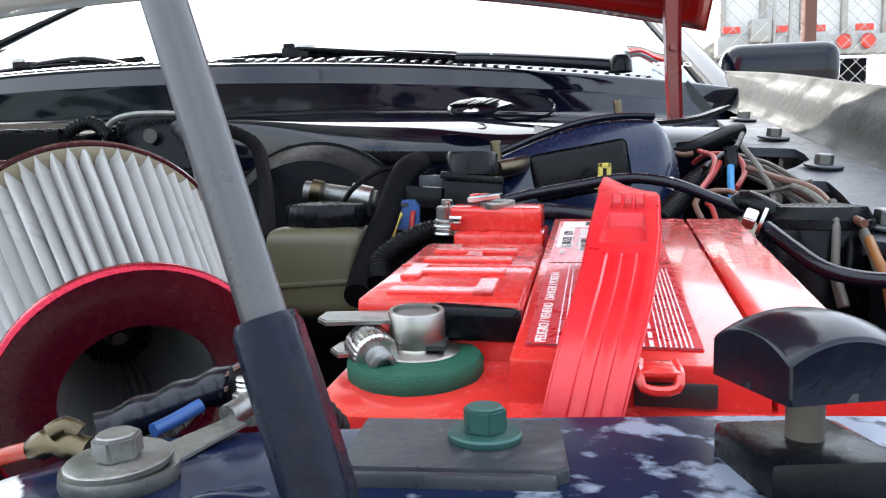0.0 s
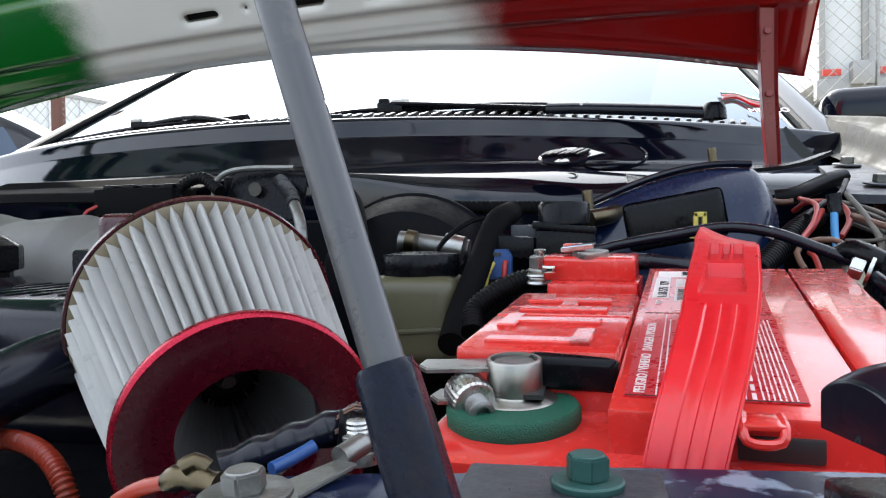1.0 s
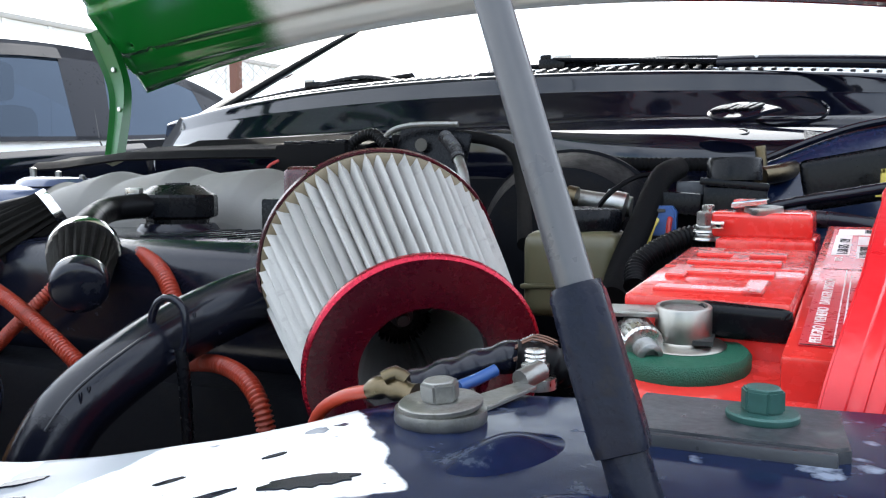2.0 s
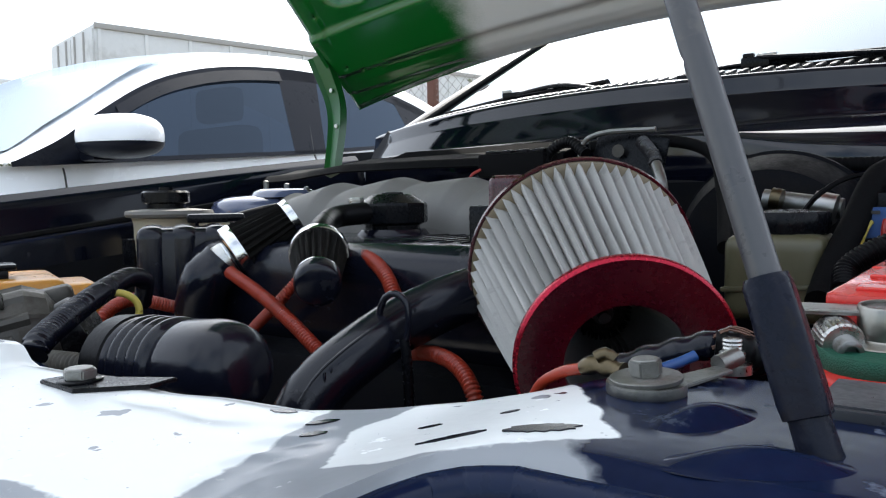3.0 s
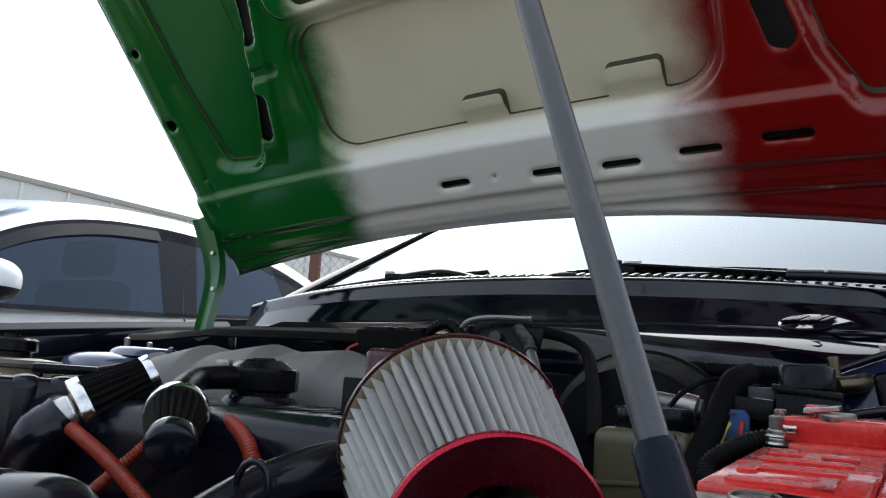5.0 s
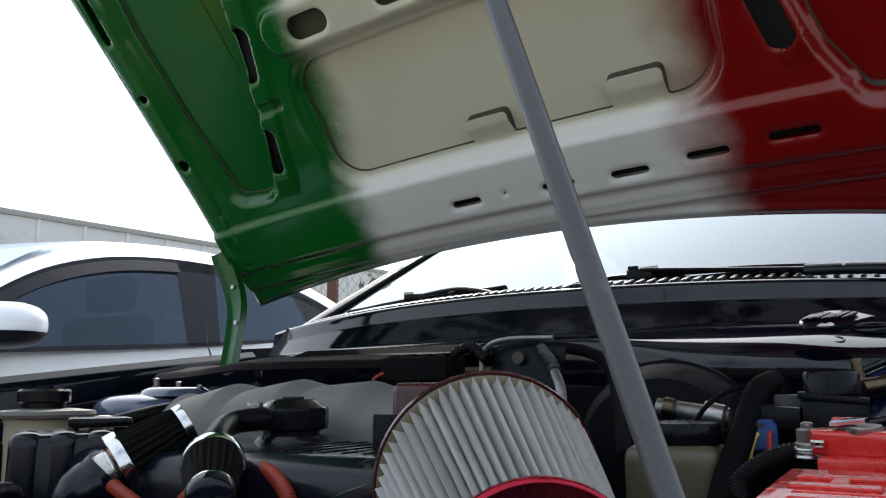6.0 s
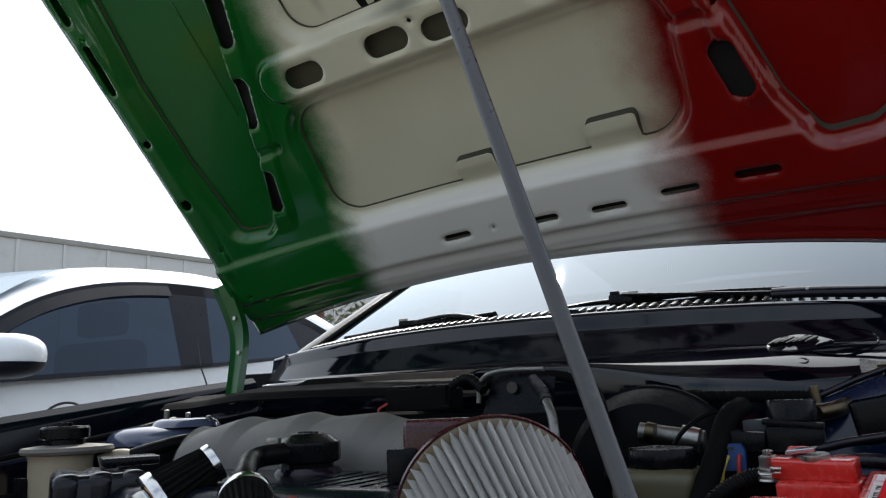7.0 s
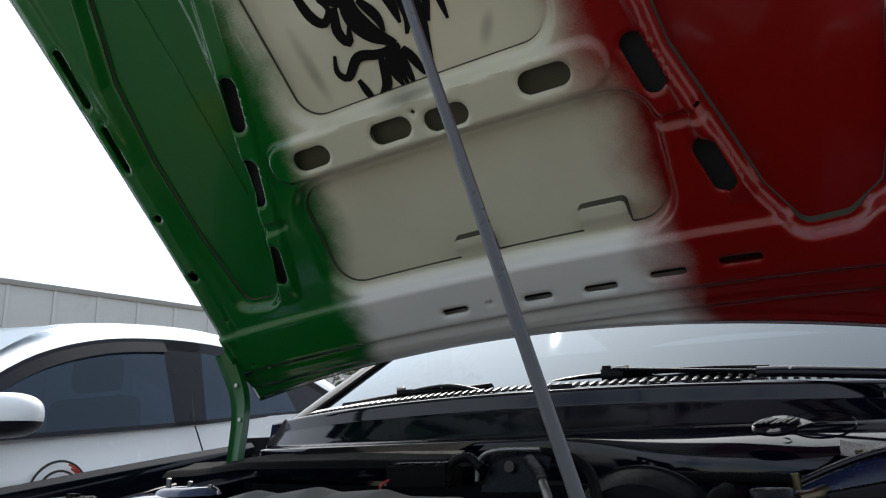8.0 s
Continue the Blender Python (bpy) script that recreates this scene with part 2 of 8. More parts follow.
def paint_hood():
    """Sprayed flag colours: green, cream white and red bands with soft oversprayed borders."""
    m = mat("sprayed_hood_paint", (0.6, 0.6, 0.6), 0.20, var=0.1, scale=9, coat=0.45, bump=0.008, bscale=120, rvar=0.06)
    n, l = m.node_tree.nodes, m.node_tree.links
    b = n["Principled BSDF"]
    co = n.new("ShaderNodeTexCoord")
    sep = n.new("ShaderNodeSeparateXYZ")
    l.new(co.outputs["Object"], sep.inputs[0])
    spray, speck = n.new("ShaderNodeTexNoise"), n.new("ShaderNodeTexNoise")
    spray.inputs["Scale"].default_value, spray.inputs["Detail"].default_value = 9, 4
    speck.inputs["Scale"].default_value, speck.inputs["Detail"].default_value = 420, 2
    l.new(co.outputs["Object"], spray.inputs["Vector"])
    l.new(co.outputs["Object"], speck.inputs["Vector"])

    def band(edge, slope, width):
        """0 below the border u = edge + slope * v, 1 above it."""
        a = n.new("ShaderNodeMath"); a.operation = "MULTIPLY_ADD"
        a.inputs[1].default_value = -slope
        l.new(sep.outputs["Y"], a.inputs[0]); l.new(sep.outputs["X"], a.inputs[2])
        c = n.new("ShaderNodeMath"); c.operation = "MULTIPLY_ADD"
        c.inputs[1].default_value = 0.10
        l.new(spray.outputs["Fac"], c.inputs[0]); l.new(a.outputs[0], c.inputs[2])
        d = n.new("ShaderNodeMath"); d.operation = "MULTIPLY_ADD"
        d.inputs[1].default_value = 0.018
        l.new(speck.outputs["Fac"], d.inputs[0]); l.new(c.outputs[0], d.inputs[2])
        r = n.new("ShaderNodeMapRange"); r.interpolation_type = "SMOOTHSTEP"
        r.inputs["From Min"].default_value, r.inputs["From Max"].default_value = edge + 0.059 - width, edge + 0.059 + width
        l.new(d.outputs[0], r.inputs["Value"])
        return r.outputs["Result"]
    wear = n.new("ShaderNodeTexNoise")
    wear.inputs["Scale"].default_value, wear.inputs["Detail"].default_value = 7, 6
    l.new(co.outputs["Object"], wear.inputs["Vector"])
    cream = n.new("ShaderNodeMixRGB")
    cream.inputs["Color1"].default_value, cream.inputs["Color2"].default_value = (0.74, 0.73, 0.58, 1), (0.62, 0.61, 0.47, 1)
    l.new(wear.outputs["Fac"], cream.inputs["Fac"])
    # the lower rib is coloured whiter, for the sky light that it reflects
    low = n.new("ShaderNodeVectorMath")
    low.operation = "DOT_PRODUCT"
    low.inputs[1].default_value = (-0.07, 1.0, 0.0)
    l.new(co.outputs["Object"], low.inputs[0])
    rib = n.new("ShaderNodeMapRange")
    rib.inputs["From Min"].default_value, rib.inputs["From Max"].default_value = 0.196, 0.180
    l.new(low.outputs["Value"], rib.inputs["Value"])
    rib_sheen = n.new("ShaderNodeMixRGB")
    rib_sheen.inputs["Color2"].default_value = (0.80, 0.80, 0.77, 1)
    l.new(rib.outputs[0], rib_sheen.inputs["Fac"])
    l.new(cream.outputs[0], rib_sheen.inputs["Color1"])
    cream = rib_sheen

    def blot(cx, cy, sx, sy, turn):
        """A soft oval stain: 1 in its middle, 0 at its rim."""
        mp = n.new("ShaderNodeMapping")
        mp.vector_type = "TEXTURE"
        mp.inputs["Location"].default_value, mp.inputs["Rotation"].default_value, mp.inputs["Scale"].default_value = (cx, cy, 0), (0, 0, turn), (sx, sy, 9)
        ln = n.new("ShaderNodeVectorMath")
        ln.operation = "LENGTH"
        l.new(co.outputs["Object"], mp.inputs["Vector"]); l.new(mp.outputs["Vector"], ln.inputs[0])
        r = n.new("ShaderNodeMapRange"); r.interpolation_type = "SMOOTHSTEP"
        r.inputs["From Min"].default_value, r.inputs["From Max"].default_value = 1.0, 0.1
        l.new(ln.outputs["Value"], r.inputs["Value"])
        k = n.new("ShaderNodeMath"); k.operation = "MULTIPLY"
        l.new(r.outputs["Result"], k.inputs[0]); l.new(wear.outputs["Fac"], k.inputs[1])
        return k.outputs[0]
    # dark overspray round the masked square of the emblem
    for cx, cy, sx, sy, turn, tone in ((-0.172, 0.575, 0.016, 0.085, 0.12, (0.16, 0.15, 0.11)), (-0.030, 0.497, 0.075, 0.016, 0.10, (0.05, 0.045, 0.035)), (0.120, 0.555, 0.014, 0.035, -0.5, (0.10, 0.10, 0.09))):
        soil = n.new("ShaderNodeMixRGB")
        soil.inputs["Color2"].default_value = (*tone, 1)
        l.new(blot(cx, cy, sx, sy, turn), soil.inputs["Fac"]); l.new(cream.outputs[0], soil.inputs["Color1"])
        cream = soil
    one = n.new("ShaderNodeMixRGB")
    one.inputs["Color1"].default_value = (0.004, 0.125, 0.016, 1)
    l.new(band(-0.288, 0.080, 0.036), one.inputs["Fac"])
    l.new(cream.outputs[0], one.inputs["Color2"])
    two = n.new("ShaderNodeMixRGB")
    two.inputs["Color2"].default_value = (0.22, 0.005, 0.004, 1)
    l.new(band(0.295, -0.12, 0.050), two.inputs["Fac"])
    l.new(one.outputs[0], two.inputs["Color1"])
    l.new(two.outputs[0], b.inputs["Base Color"])
    return m


def paint_support():
    """Old white paint in two fields on a worn blue bar: pale bare borders, ragged edges and dark chips."""
    m = mat("flaking_paint", (0.006, 0.011, 0.034), 0.17, var=0.4, scale=30, bump=0.10, bscale=28, dirt=0.20, dirt_col=(0.07, 0.085, 0.11), dirt_scale=75, rvar=0.06, spec=0.08)
    n, l = m.node_tree.nodes, m.node_tree.links
    b = n["Principled BSDF"]
    under = b.inputs["Base Color"].links[0].from_socket
    co = n.new("ShaderNodeTexCoord")
    big, mid = n.new("ShaderNodeTexNoise"), n.new("ShaderNodeTexNoise")
    big.inputs["Scale"].default_value, big.inputs["Detail"].default_value = 90, 8
    mid.inputs["Scale"].default_value, mid.inputs["Detail"].default_value = 70, 5
    for k in (big, mid):
        l.new(co.outputs["Object"], k.inputs["Vector"])

    def side(a, b_, x0, y0):
        """Metres to the inner side of a straight border through (x0, y0) that faces (a, b_)."""
        d = n.new("ShaderNodeVectorMath")
        d.operation = "DOT_PRODUCT"
        d.inputs[1].default_value = (a, b_, 0)
        l.new(co.outputs["Object"], d.inputs[0])
        k = n.new("ShaderNodeMath")
        k.operation = "SUBTRACT"
        k.inputs[1].default_value = a * x0 + b_ * y0
        l.new(d.outputs["Value"], k.inputs[0])
        return k.outputs[0]

    def fold(op, items):
        out = items[0]
        for q in items[1:]:
            k = n.new("ShaderNodeMath")
            k.operation = op
            l.new(out, k.inputs[0])
            l.new(q, k.inputs[1])
            out = k.outputs[0]
        return out

    def ragged(d, rag, soft):
        """1 inside the border, 0 outside, torn by noise."""
        k = n.new("ShaderNodeMath")
        k.operation = "MULTIPLY_ADD"
        k.inputs[1].default_value = rag
        l.new(big.outputs["Fac"], k.inputs[0])
        l.new(d, k.inputs[2])
        r = n.new("ShaderNodeMapRange")
        r.inputs["From Min"].default_value, r.inputs["From Max"].default_value = 0.5 * rag - soft, 0.5 * rag + soft
        l.new(k.outputs[0], r.inputs["Value"])
        return r.outputs[0]

    field = fold("MINIMUM", [side(-0.949, -0.315, -0.0296, 0.1548), side(-0.086, 0.996, -0.03, 0.1548), side(0, -1, 0, 0.255)])
    strip = fold("MINIMUM", [side(-0.81, -0.587, 0.0358, 0.2312), side(-0.29, 0.957, -0.0175, 0.1922), side(-0.685, 0.728, 0.0, 0.1975), side(0.844, 0.536, -0.0175, 0.192), side(1, 0, -0.036, 0)])
    white = ragged(fold("MAXIMUM", [field, strip]), 0.007, 0.0005)
    pale = ragged(side(-0.81, -0.587, 0.030, 0.225), 0.016, 0.002)
    chip = n.new("ShaderNodeMapRange")
    chip.inputs["From Min"].default_value, chip.inputs["From Max"].default_value = 0.315, 0.322
    l.new(mid.outputs["Fac"], chip.inputs["Value"])
    scuff = ragged(side(1, 0, 0.150, 0), 0.34, 0.012)
    dots = n.new("ShaderNodeTexNoise")
    dots.inputs["Scale"].default_value, dots.inputs["Detail"].default_value = 430, 3
    l.new(co.outputs["Object"], dots.inputs["Vector"])
    speck = n.new("ShaderNodeMapRange")
    speck.inputs["From Min"].default_value, speck.inputs["From Max"].default_value = 0.255, 0.275
    l.new(dots.outputs["Fac"], speck.inputs["Value"])
    lines = n.new("ShaderNodeTexNoise")
    lines.inputs["Scale"].default_value, lines.inputs["Detail"].default_value = 60, 4
    thin = n.new("ShaderNodeMapping")
    thin.inputs["Rotation"].default_value, thin.inputs["Scale"].default_value = (0, 0, 0.5), (0.5, 9.0, 1.0)
    l.new(co.outputs["Object"], thin.inputs["Vector"])
    l.new(thin.outputs["Vector"], lines.inputs["Vector"])
    scratch = n.new("ShaderNodeMapRange")
    scratch.inputs["From Min"].default_value, scratch.inputs["From Max"].default_value = 0.245, 0.275
    l.new(lines.outputs["Fac"], scratch.inputs["Value"])
    kept = fold("MULTIPLY", [white, chip.outputs[0], speck.outputs[0], scratch.outputs[0]])
    bare = n.new("ShaderNodeMixRGB")
    bare.inputs["Color2"].default_value = (0.30, 0.315, 0.335, 1)
    l.new(pale, bare.inputs["Fac"])
    worn = n.new("ShaderNodeMixRGB")
    worn.inputs["Color2"].default_value = (0.20, 0.23, 0.29, 1)
    l.new(scuff, worn.inputs["Fac"])
    l.new(under, worn.inputs["Color1"])
    l.new(worn.outputs[0], bare.inputs["Color1"])
    coat = n.new("ShaderNodeMixRGB")
    coat.inputs["Color2"].default_value = (0.79, 0.81, 0.80, 1)
    l.new(kept, coat.inputs["Fac"])
    l.new(bare.outputs[0], coat.inputs["Color1"])
    l.new(coat.outputs[0], b.inputs["Base Color"])
    return m


M["hood"] = paint_hood()
M["support"] = paint_support()


# ---- building helpers ----
def ease(a):
    a = max(0.0, min(1.0, a))
    return a * a * (3 - 2 * a)


def obj(name, bm, material=None, parent=None, smooth=True, angle=40):
    me = bpy.data.meshes.new(name)
    bmesh.ops.recalc_face_normals(bm, faces=bm.faces)
    bm.to_mesh(me)
    bm.free()
    if material:
        me.materials.append(material)
    if smooth:
        me.shade_smooth()
        me.set_sharp_from_angle(angle=radians(angle))
    ob = new(name, me)
    if parent:
        ob.parent = parent
    return ob


def part(name, bm, material, parent, label="", smooth=True, angle=40):
    ob = obj(name, bm, material, parent, smooth, angle)
    return tagged(ob, label) if label else ob


def thing(name, m, label, category, group="", kind=""):
    ob = new(name)
    ob.empty_display_size = 0.05
    ob.matrix_world = m if isinstance(m, Matrix) else pose(*m)
    return tagged(ob, label, category, group, kind)


def box(x0, x1, y0, y1, z0, z1, bevel=0.0, seg=2, bm=None):
    own = bmesh.new()
    bmesh.ops.create_cube(own, size=1)
    for v in own.verts:
        v.co = Vector((x0 + (v.co.x + 0.5) * (x1 - x0), y0 + (v.co.y + 0.5) * (y1 - y0), z0 + (v.co.z + 0.5) * (z1 - z0)))
    if bevel:
        bmesh.ops.bevel(own, geom=own.edges[:], offset=bevel, segments=seg, affect="EDGES", profile=0.6)
    return join(bm, own)


def join(bm, own):
    """Adds own to bm (or gives own back when there is none)."""
    if bm is None:
        return own
    me = bpy.data.meshes.new("tmp")
    own.to_mesh(me)
    own.free()
    bm.from_mesh(me)
    bpy.data.meshes.remove(me)
    return bm


def moved(bm, m):
    bmesh.ops.transform(bm, matrix=m, verts=bm.verts)
    return bm


def lathe(profile, seg=32, bm=None, m=None, sq=0.0, wave=None):
    """Turns (radius, height) pairs round z. wave(angle, k) scales the radius."""
    own = bmesh.new()
    rings = []
    for k, (r, z) in enumerate(profile):
        ring = []
        for i in range(seg):
            a = math.tau * i / seg
            q = r * (wave(a, k) if wave else 1)
            ring.append(own.verts.new((q * math.cos(a), q * math.sin(a), z)))
        rings.append(ring)
    for a, b in zip(rings, rings[1:]):
        for i in range(seg):
            own.faces.new((a[i], a[(i + 1) % seg], b[(i + 1) % seg], b[i]))
    bmesh.ops.remove_doubles(own, verts=own.verts, dist=1e-6)
    if m is not None:
        moved(own, m)
    return join(bm, own)


def along(a, b):
    """The pose whose z runs from a towards b."""
    a, b = Vector(a), Vector(b)
    return Matrix.Translation(a) @ (b - a).to_track_quat("Z", "Y").to_matrix().to_4x4()


def spline(pts, step):
    """A smooth line through the points."""
    p = [Vector(q) for q in pts]
    p = [p[0] * 2 - p[1]] + p + [p[-1] * 2 - p[-2]]
    out = []
    for i in range(1, len(p) - 2):
        n = max(2, int((p[i + 1] - p[i]).length / step))
        for k in range(n):
            t = k / n
            out.append(0.5 * ((2 * p[i]) + (p[i + 1] - p[i - 1]) * t + (2 * p[i - 1] - 5 * p[i] + 4 * p[i + 1] - p[i + 2]) * t * t
                              + (3 * p[i] - p[i - 1] - 3 * p[i + 1] + p[i + 2]) * t ** 3))
    out.append(p[-2])
    return out


def tube(pts, r, seg=10, step=0.008, ribs=0.0, pitch=0.004, bm=None, flat=1.0, taper=None):
    """A round hose along a smooth line; ribs: the depth of its corrugation."""
    if ribs:
        step = pitch / 5
    line = spline(pts, step)
    own = bmesh.new()
    rings = []
    side = None
    dist = 0.0
    for i, p in enumerate(line):
        d = (line[min(i + 1, len(line) - 1)] - line[max(i - 1, 0)]).normalized()
        if side is None:
            side = d.orthogonal().normalized()
        side = (side - d * side.dot(d)).normalized()
        up = d.cross(side)
        if i:
            dist += (p - line[i - 1]).length
        q = r * (taper(i / (len(line) - 1)) if taper else 1)
        if ribs:
            q += ribs * (0.5 + 0.5 * math.cos(math.tau * dist / pitch)) - ribs * 0.5
        rings.append([own.verts.new(p + (side * math.cos(a) + up * math.sin(a) * flat) * q) for a in (math.tau * k / seg for k in range(seg))])
    for a, b in zip(rings, rings[1:]):
        for i in range(seg):
            own.faces.new((a[i], a[(i + 1) % seg], b[(i + 1) % seg], b[i]))
    own.faces.new(rings[0][::-1])
    own.faces.new(rings[-1])
    return join(bm, own)


def sheet(f, nu, nv, thick=0.0, bm=None):
    """A grid of f(u, v), u and v from 0 to 1; thick: a second skin along the normal."""
    own = bmesh.new()
    g = [[own.verts.new(f(i / nu, j / nv)) for j in range(nv + 1)] for i in range(nu + 1)]
    for i in range(nu):
        for j in range(nv):
            own.faces.new((g[i][j], g[i + 1][j], g[i + 1][j + 1], g[i][j + 1]))
    if thick:
        bmesh.ops.recalc_face_normals(own, faces=own.faces)
        bmesh.ops.solidify(own, geom=own.faces[:], thickness=thick)
    return join(bm, own)


def outline(pts, h, bevel=0.0, bm=None):
    """A flat plate of that outline in x, y, from z 0 to h."""
    own = bmesh.new()
    lo = [own.verts.new((x, y, 0)) for x, y in pts]
    hi = [own.verts.new((x, y, h)) for x, y in pts]
    own.faces.new(lo[::-1])
    top = own.faces.new(hi)
    for i in range(len(pts)):
        j = (i + 1) % len(pts)
        own.faces.new((lo[i], lo[j], hi[j], hi[i]))
    if bevel:
        bmesh.ops.bevel(own, geom=list(top.edges), offset=bevel, segments=2, affect="EDGES")
    return join(bm, own)


def hexagon(r, h, bevel=0.0, bm=None, m=None):
    own = bmesh.new()
    bmesh.ops.create_cone(own, cap_ends=True, segments=6, radius1=r, radius2=r, depth=h)
    bmesh.ops.translate(own, verts=own.verts, vec=(0, 0, h / 2))
    if bevel:
        bmesh.ops.bevel(own, geom=own.edges[:], offset=bevel, segments=2, affect="EDGES")
    if m is not None:
        moved(own, m)
    return join(bm, own)


def bolt(m, r, head, washer, wr, wh, label, name="hex_bolt", parent=None, stem=0.0, group=""):
    """A hex bolt head on a flange or washer; a thing of its own, or a part."""
    t = thing(name, m, label, "bolt", group)
    part("washer", lathe([(0.0, 0), (wr * 0.96, 0), (wr, wh * 0.3), (wr, wh * 0.75), (wr * 0.95, wh), (0, wh)], 28), washer, t)
    b = hexagon(r, head[1], 0.0005, m=pose(0, 0, wh))
    lathe([(0, wh + head[1]), (r * 0.78, wh + head[1]), (r * 0.72, wh + head[1] + r * 0.06), (0, wh + head[1] + r * 0.06)], 20, b)
    part("head", b, head[0], t)
    if stem:
        part("shank", lathe([(r * 0.5, -stem), (r * 0.5, 0)], 14, wave=None), head[0], t)
    return t


def text(name, body, size, m, material, parent, depth=0.0002, squash=1.0):
    cu = bpy.data.curves.new(name, "FONT")
    cu.body, cu.size, cu.extrude = body, size, depth
    tmp = bpy.data.objects.new(name, cu)
    scene.collection.objects.link(tmp)
    me = bpy.data.meshes.new_from_object(tmp.evaluated_get(bpy.context.evaluated_depsgraph_get()))
    bpy.data.objects.remove(tmp)
    me.materials.clear()
    me.materials.append(material)
    ob = new(name, me)
    ob.parent = parent
    ob.matrix_basis = m @ Matrix.Diagonal((squash, 1, 1, 1))
    return ob


# ---- ground ----
tagged(obj("ground", sheet(lambda u, v: Vector((-300 + 600 * u, -300 + 600 * v, 0.0)), 40, 40), M["ground"]),
       "dusty grey gravel of an open parking yard", "ground", kind="structure")

# ---- the parked car with its open bonnet ----
XC = -0.30                     # the car's middle
car = thing("car", (XC, 1.2, 0), "dark navy saloon car with its bonnet propped open", "car")


def cpart(name, bm, material, label="", parent=None, **kw):
    """A part of the car, drawn in world places."""
    p = part(name, bm, material, parent or car, label, **kw)
    p.matrix_parent_inverse = car.matrix_world.inverted() if not parent else Matrix()
    return p


def cowl_y(x):
    """How far back the foot of the windscreen lies: it bows forward in the middle."""
    return 1.17 + 0.20 * ((x - XC) / 0.62) ** 2 * 0.75


def cowl_z(x):
    return 0.986 - 0.014 * ((x - XC) / 0.62) ** 2


@functools.lru_cache(maxsize=None)
def cowl_section(x):
    """Points down the cowl at x: lip, raked upright, corner, then a shelf that rolls over more and more."""
    y, z = cowl_y(x), cowl_z(x)
    b = ease((x + 0.27) / 0.26)
    k = 0.14 + 0.86 * b
    wide = math.exp(-((x - 0.085) / 0.065) ** 2)
    foot = 0.919 - 0.008 * max(0.0, x) - 0.006 * (1 - b)
    low = (z - 0.0262 - foot) / math.sin(radians(63))
    runs = ((4, 0.030, 1, 3), (6, 0.012, 3, 79), (6, 0.0195, 79, 79), (2, 0.002, 79, 63), (8, low - 0.006, 63, 63), (6, 0.009, 63, 9),
            (10, (0.068 - 0.022 * wide) * k, 9, 21), (12, (0.024 + 0.026 * wide) * k, 21, 31), (10, 0.030 * k + 0.004, 31, 88), (8, 0.055, 88, 96))
    pts = [Vector((x, y, z))]
    for n, length, a, c in runs:
        for q in range(n):
            t = radians(a + (c - a) * (q + 0.5) / n)
            y -= math.cos(t) * length / n
            z -= math.sin(t) * length / n
            pts.append(Vector((x, y, z)))
    return pts


def cowl(u, v):
    """The black panel from the foot of the windscreen down to the firewall."""
    return cowl_section(round(XC - 0.73 + 1.49 * u, 5))[round(72 * v)].copy()


cpart("cowl_panel", sheet(cowl, 120, 72), M["cowl"], "glossy dark navy cowl panel under the windscreen")
SLOPE = math.tan(radians(30.0))


XS = XC + 0.03                 # middle of the windscreen


def screen(u, v):
    x0 = (u - 0.5) * 2
    x = XS + x0 * (0.685 - 0.10 * v)
    y = cowl_y(XS + x0 * 0.685) + 0.02 + 0.86 * v + 0.02 * x0 * x0 * v
    z = cowl_z(XS + x0 * 0.685) - 0.006 + (0.86 * v) * SLOPE - 0.02 * x0 * x0 * v - 0.03 * v * v
    return Vector((x, y, z))


def face_towards(ob, way):
    """Turns a pane's outer side towards that way."""
    if sum((p.normal.dot(way) * p.area for p in ob.data.polygons)) < 0:
        ob.data.flip_normals()
    return ob


glass_pane = cpart("windscreen", sheet(screen, 30, 20), M["windshield"], "clear windscreen mirroring the bright sky")
face_towards(glass_pane, Vector((0, -0.5, 0.86))).visible_shadow = False


def pillar(sgn):
    def f(u, v):
        p = screen(0.5 + 0.5 * sgn, v)
        a = math.pi * 1.1 * u
        return p + Vector((sgn * (0.030 - 0.034 * math.cos(a)), 0.02 * u, 0.022 * math.sin(a) - 0.012))
    return sheet(f, 10, 20)


for sgn in (-1, 1):
    cpart("windscreen_pillar", pillar(sgn), M["navy"])
    cpart("windscreen_seal", tube([screen(0.5 + 0.5 * sgn, t / 6) + Vector((0, -0.004, 0.004)) for t in range(7)], 0.007, 8, 0.05), M["rubber"])


def roof(u, v):
    top = screen(u, 1.0)
    return Vector((top.x, top.y + 1.5 * v, top.z + 0.06 * math.sin(math.pi * v * 0.9) - 0.10 * v))


cpart("roof", sheet(roof, 20, 12, 0.01), M["navy"])
# cabin: dashboard, seats and back wall behind the glass
cpart("dashboard", sheet(lambda u, v: Vector((XC - 0.62 + 1.24 * u, 1.34 + 0.45 * v, 0.955 + 0.03 * math.sin(math.pi * v) - 0.05 * max(0, v - 0.7))), 12, 8, 0.02), M["dark"])
cpart("cabin_back", box(XC - 0.66, XC + 0.66, 2.9, 2.95, 0.4, 1.25, 0.01), M["dark"])
for k in (-0.34, 0.34):
    cpart("front_seat", box(XC + k - 0.23, XC + k + 0.23, 2.1, 2.25, 0.5, 1.08, 0.05, 3), M["dark"])
for sgn in (-1, 1):
    cpart("door", sheet(lambda u, v: Vector((XC + sgn * (0.66 + 0.20 * math.sin(math.pi * 0.5 * (1 - v)) ** 0.7), 1.3 + 2.2 * u, 0.35 + 0.62 * v)), 10, 10, 0.02), M["navy"])

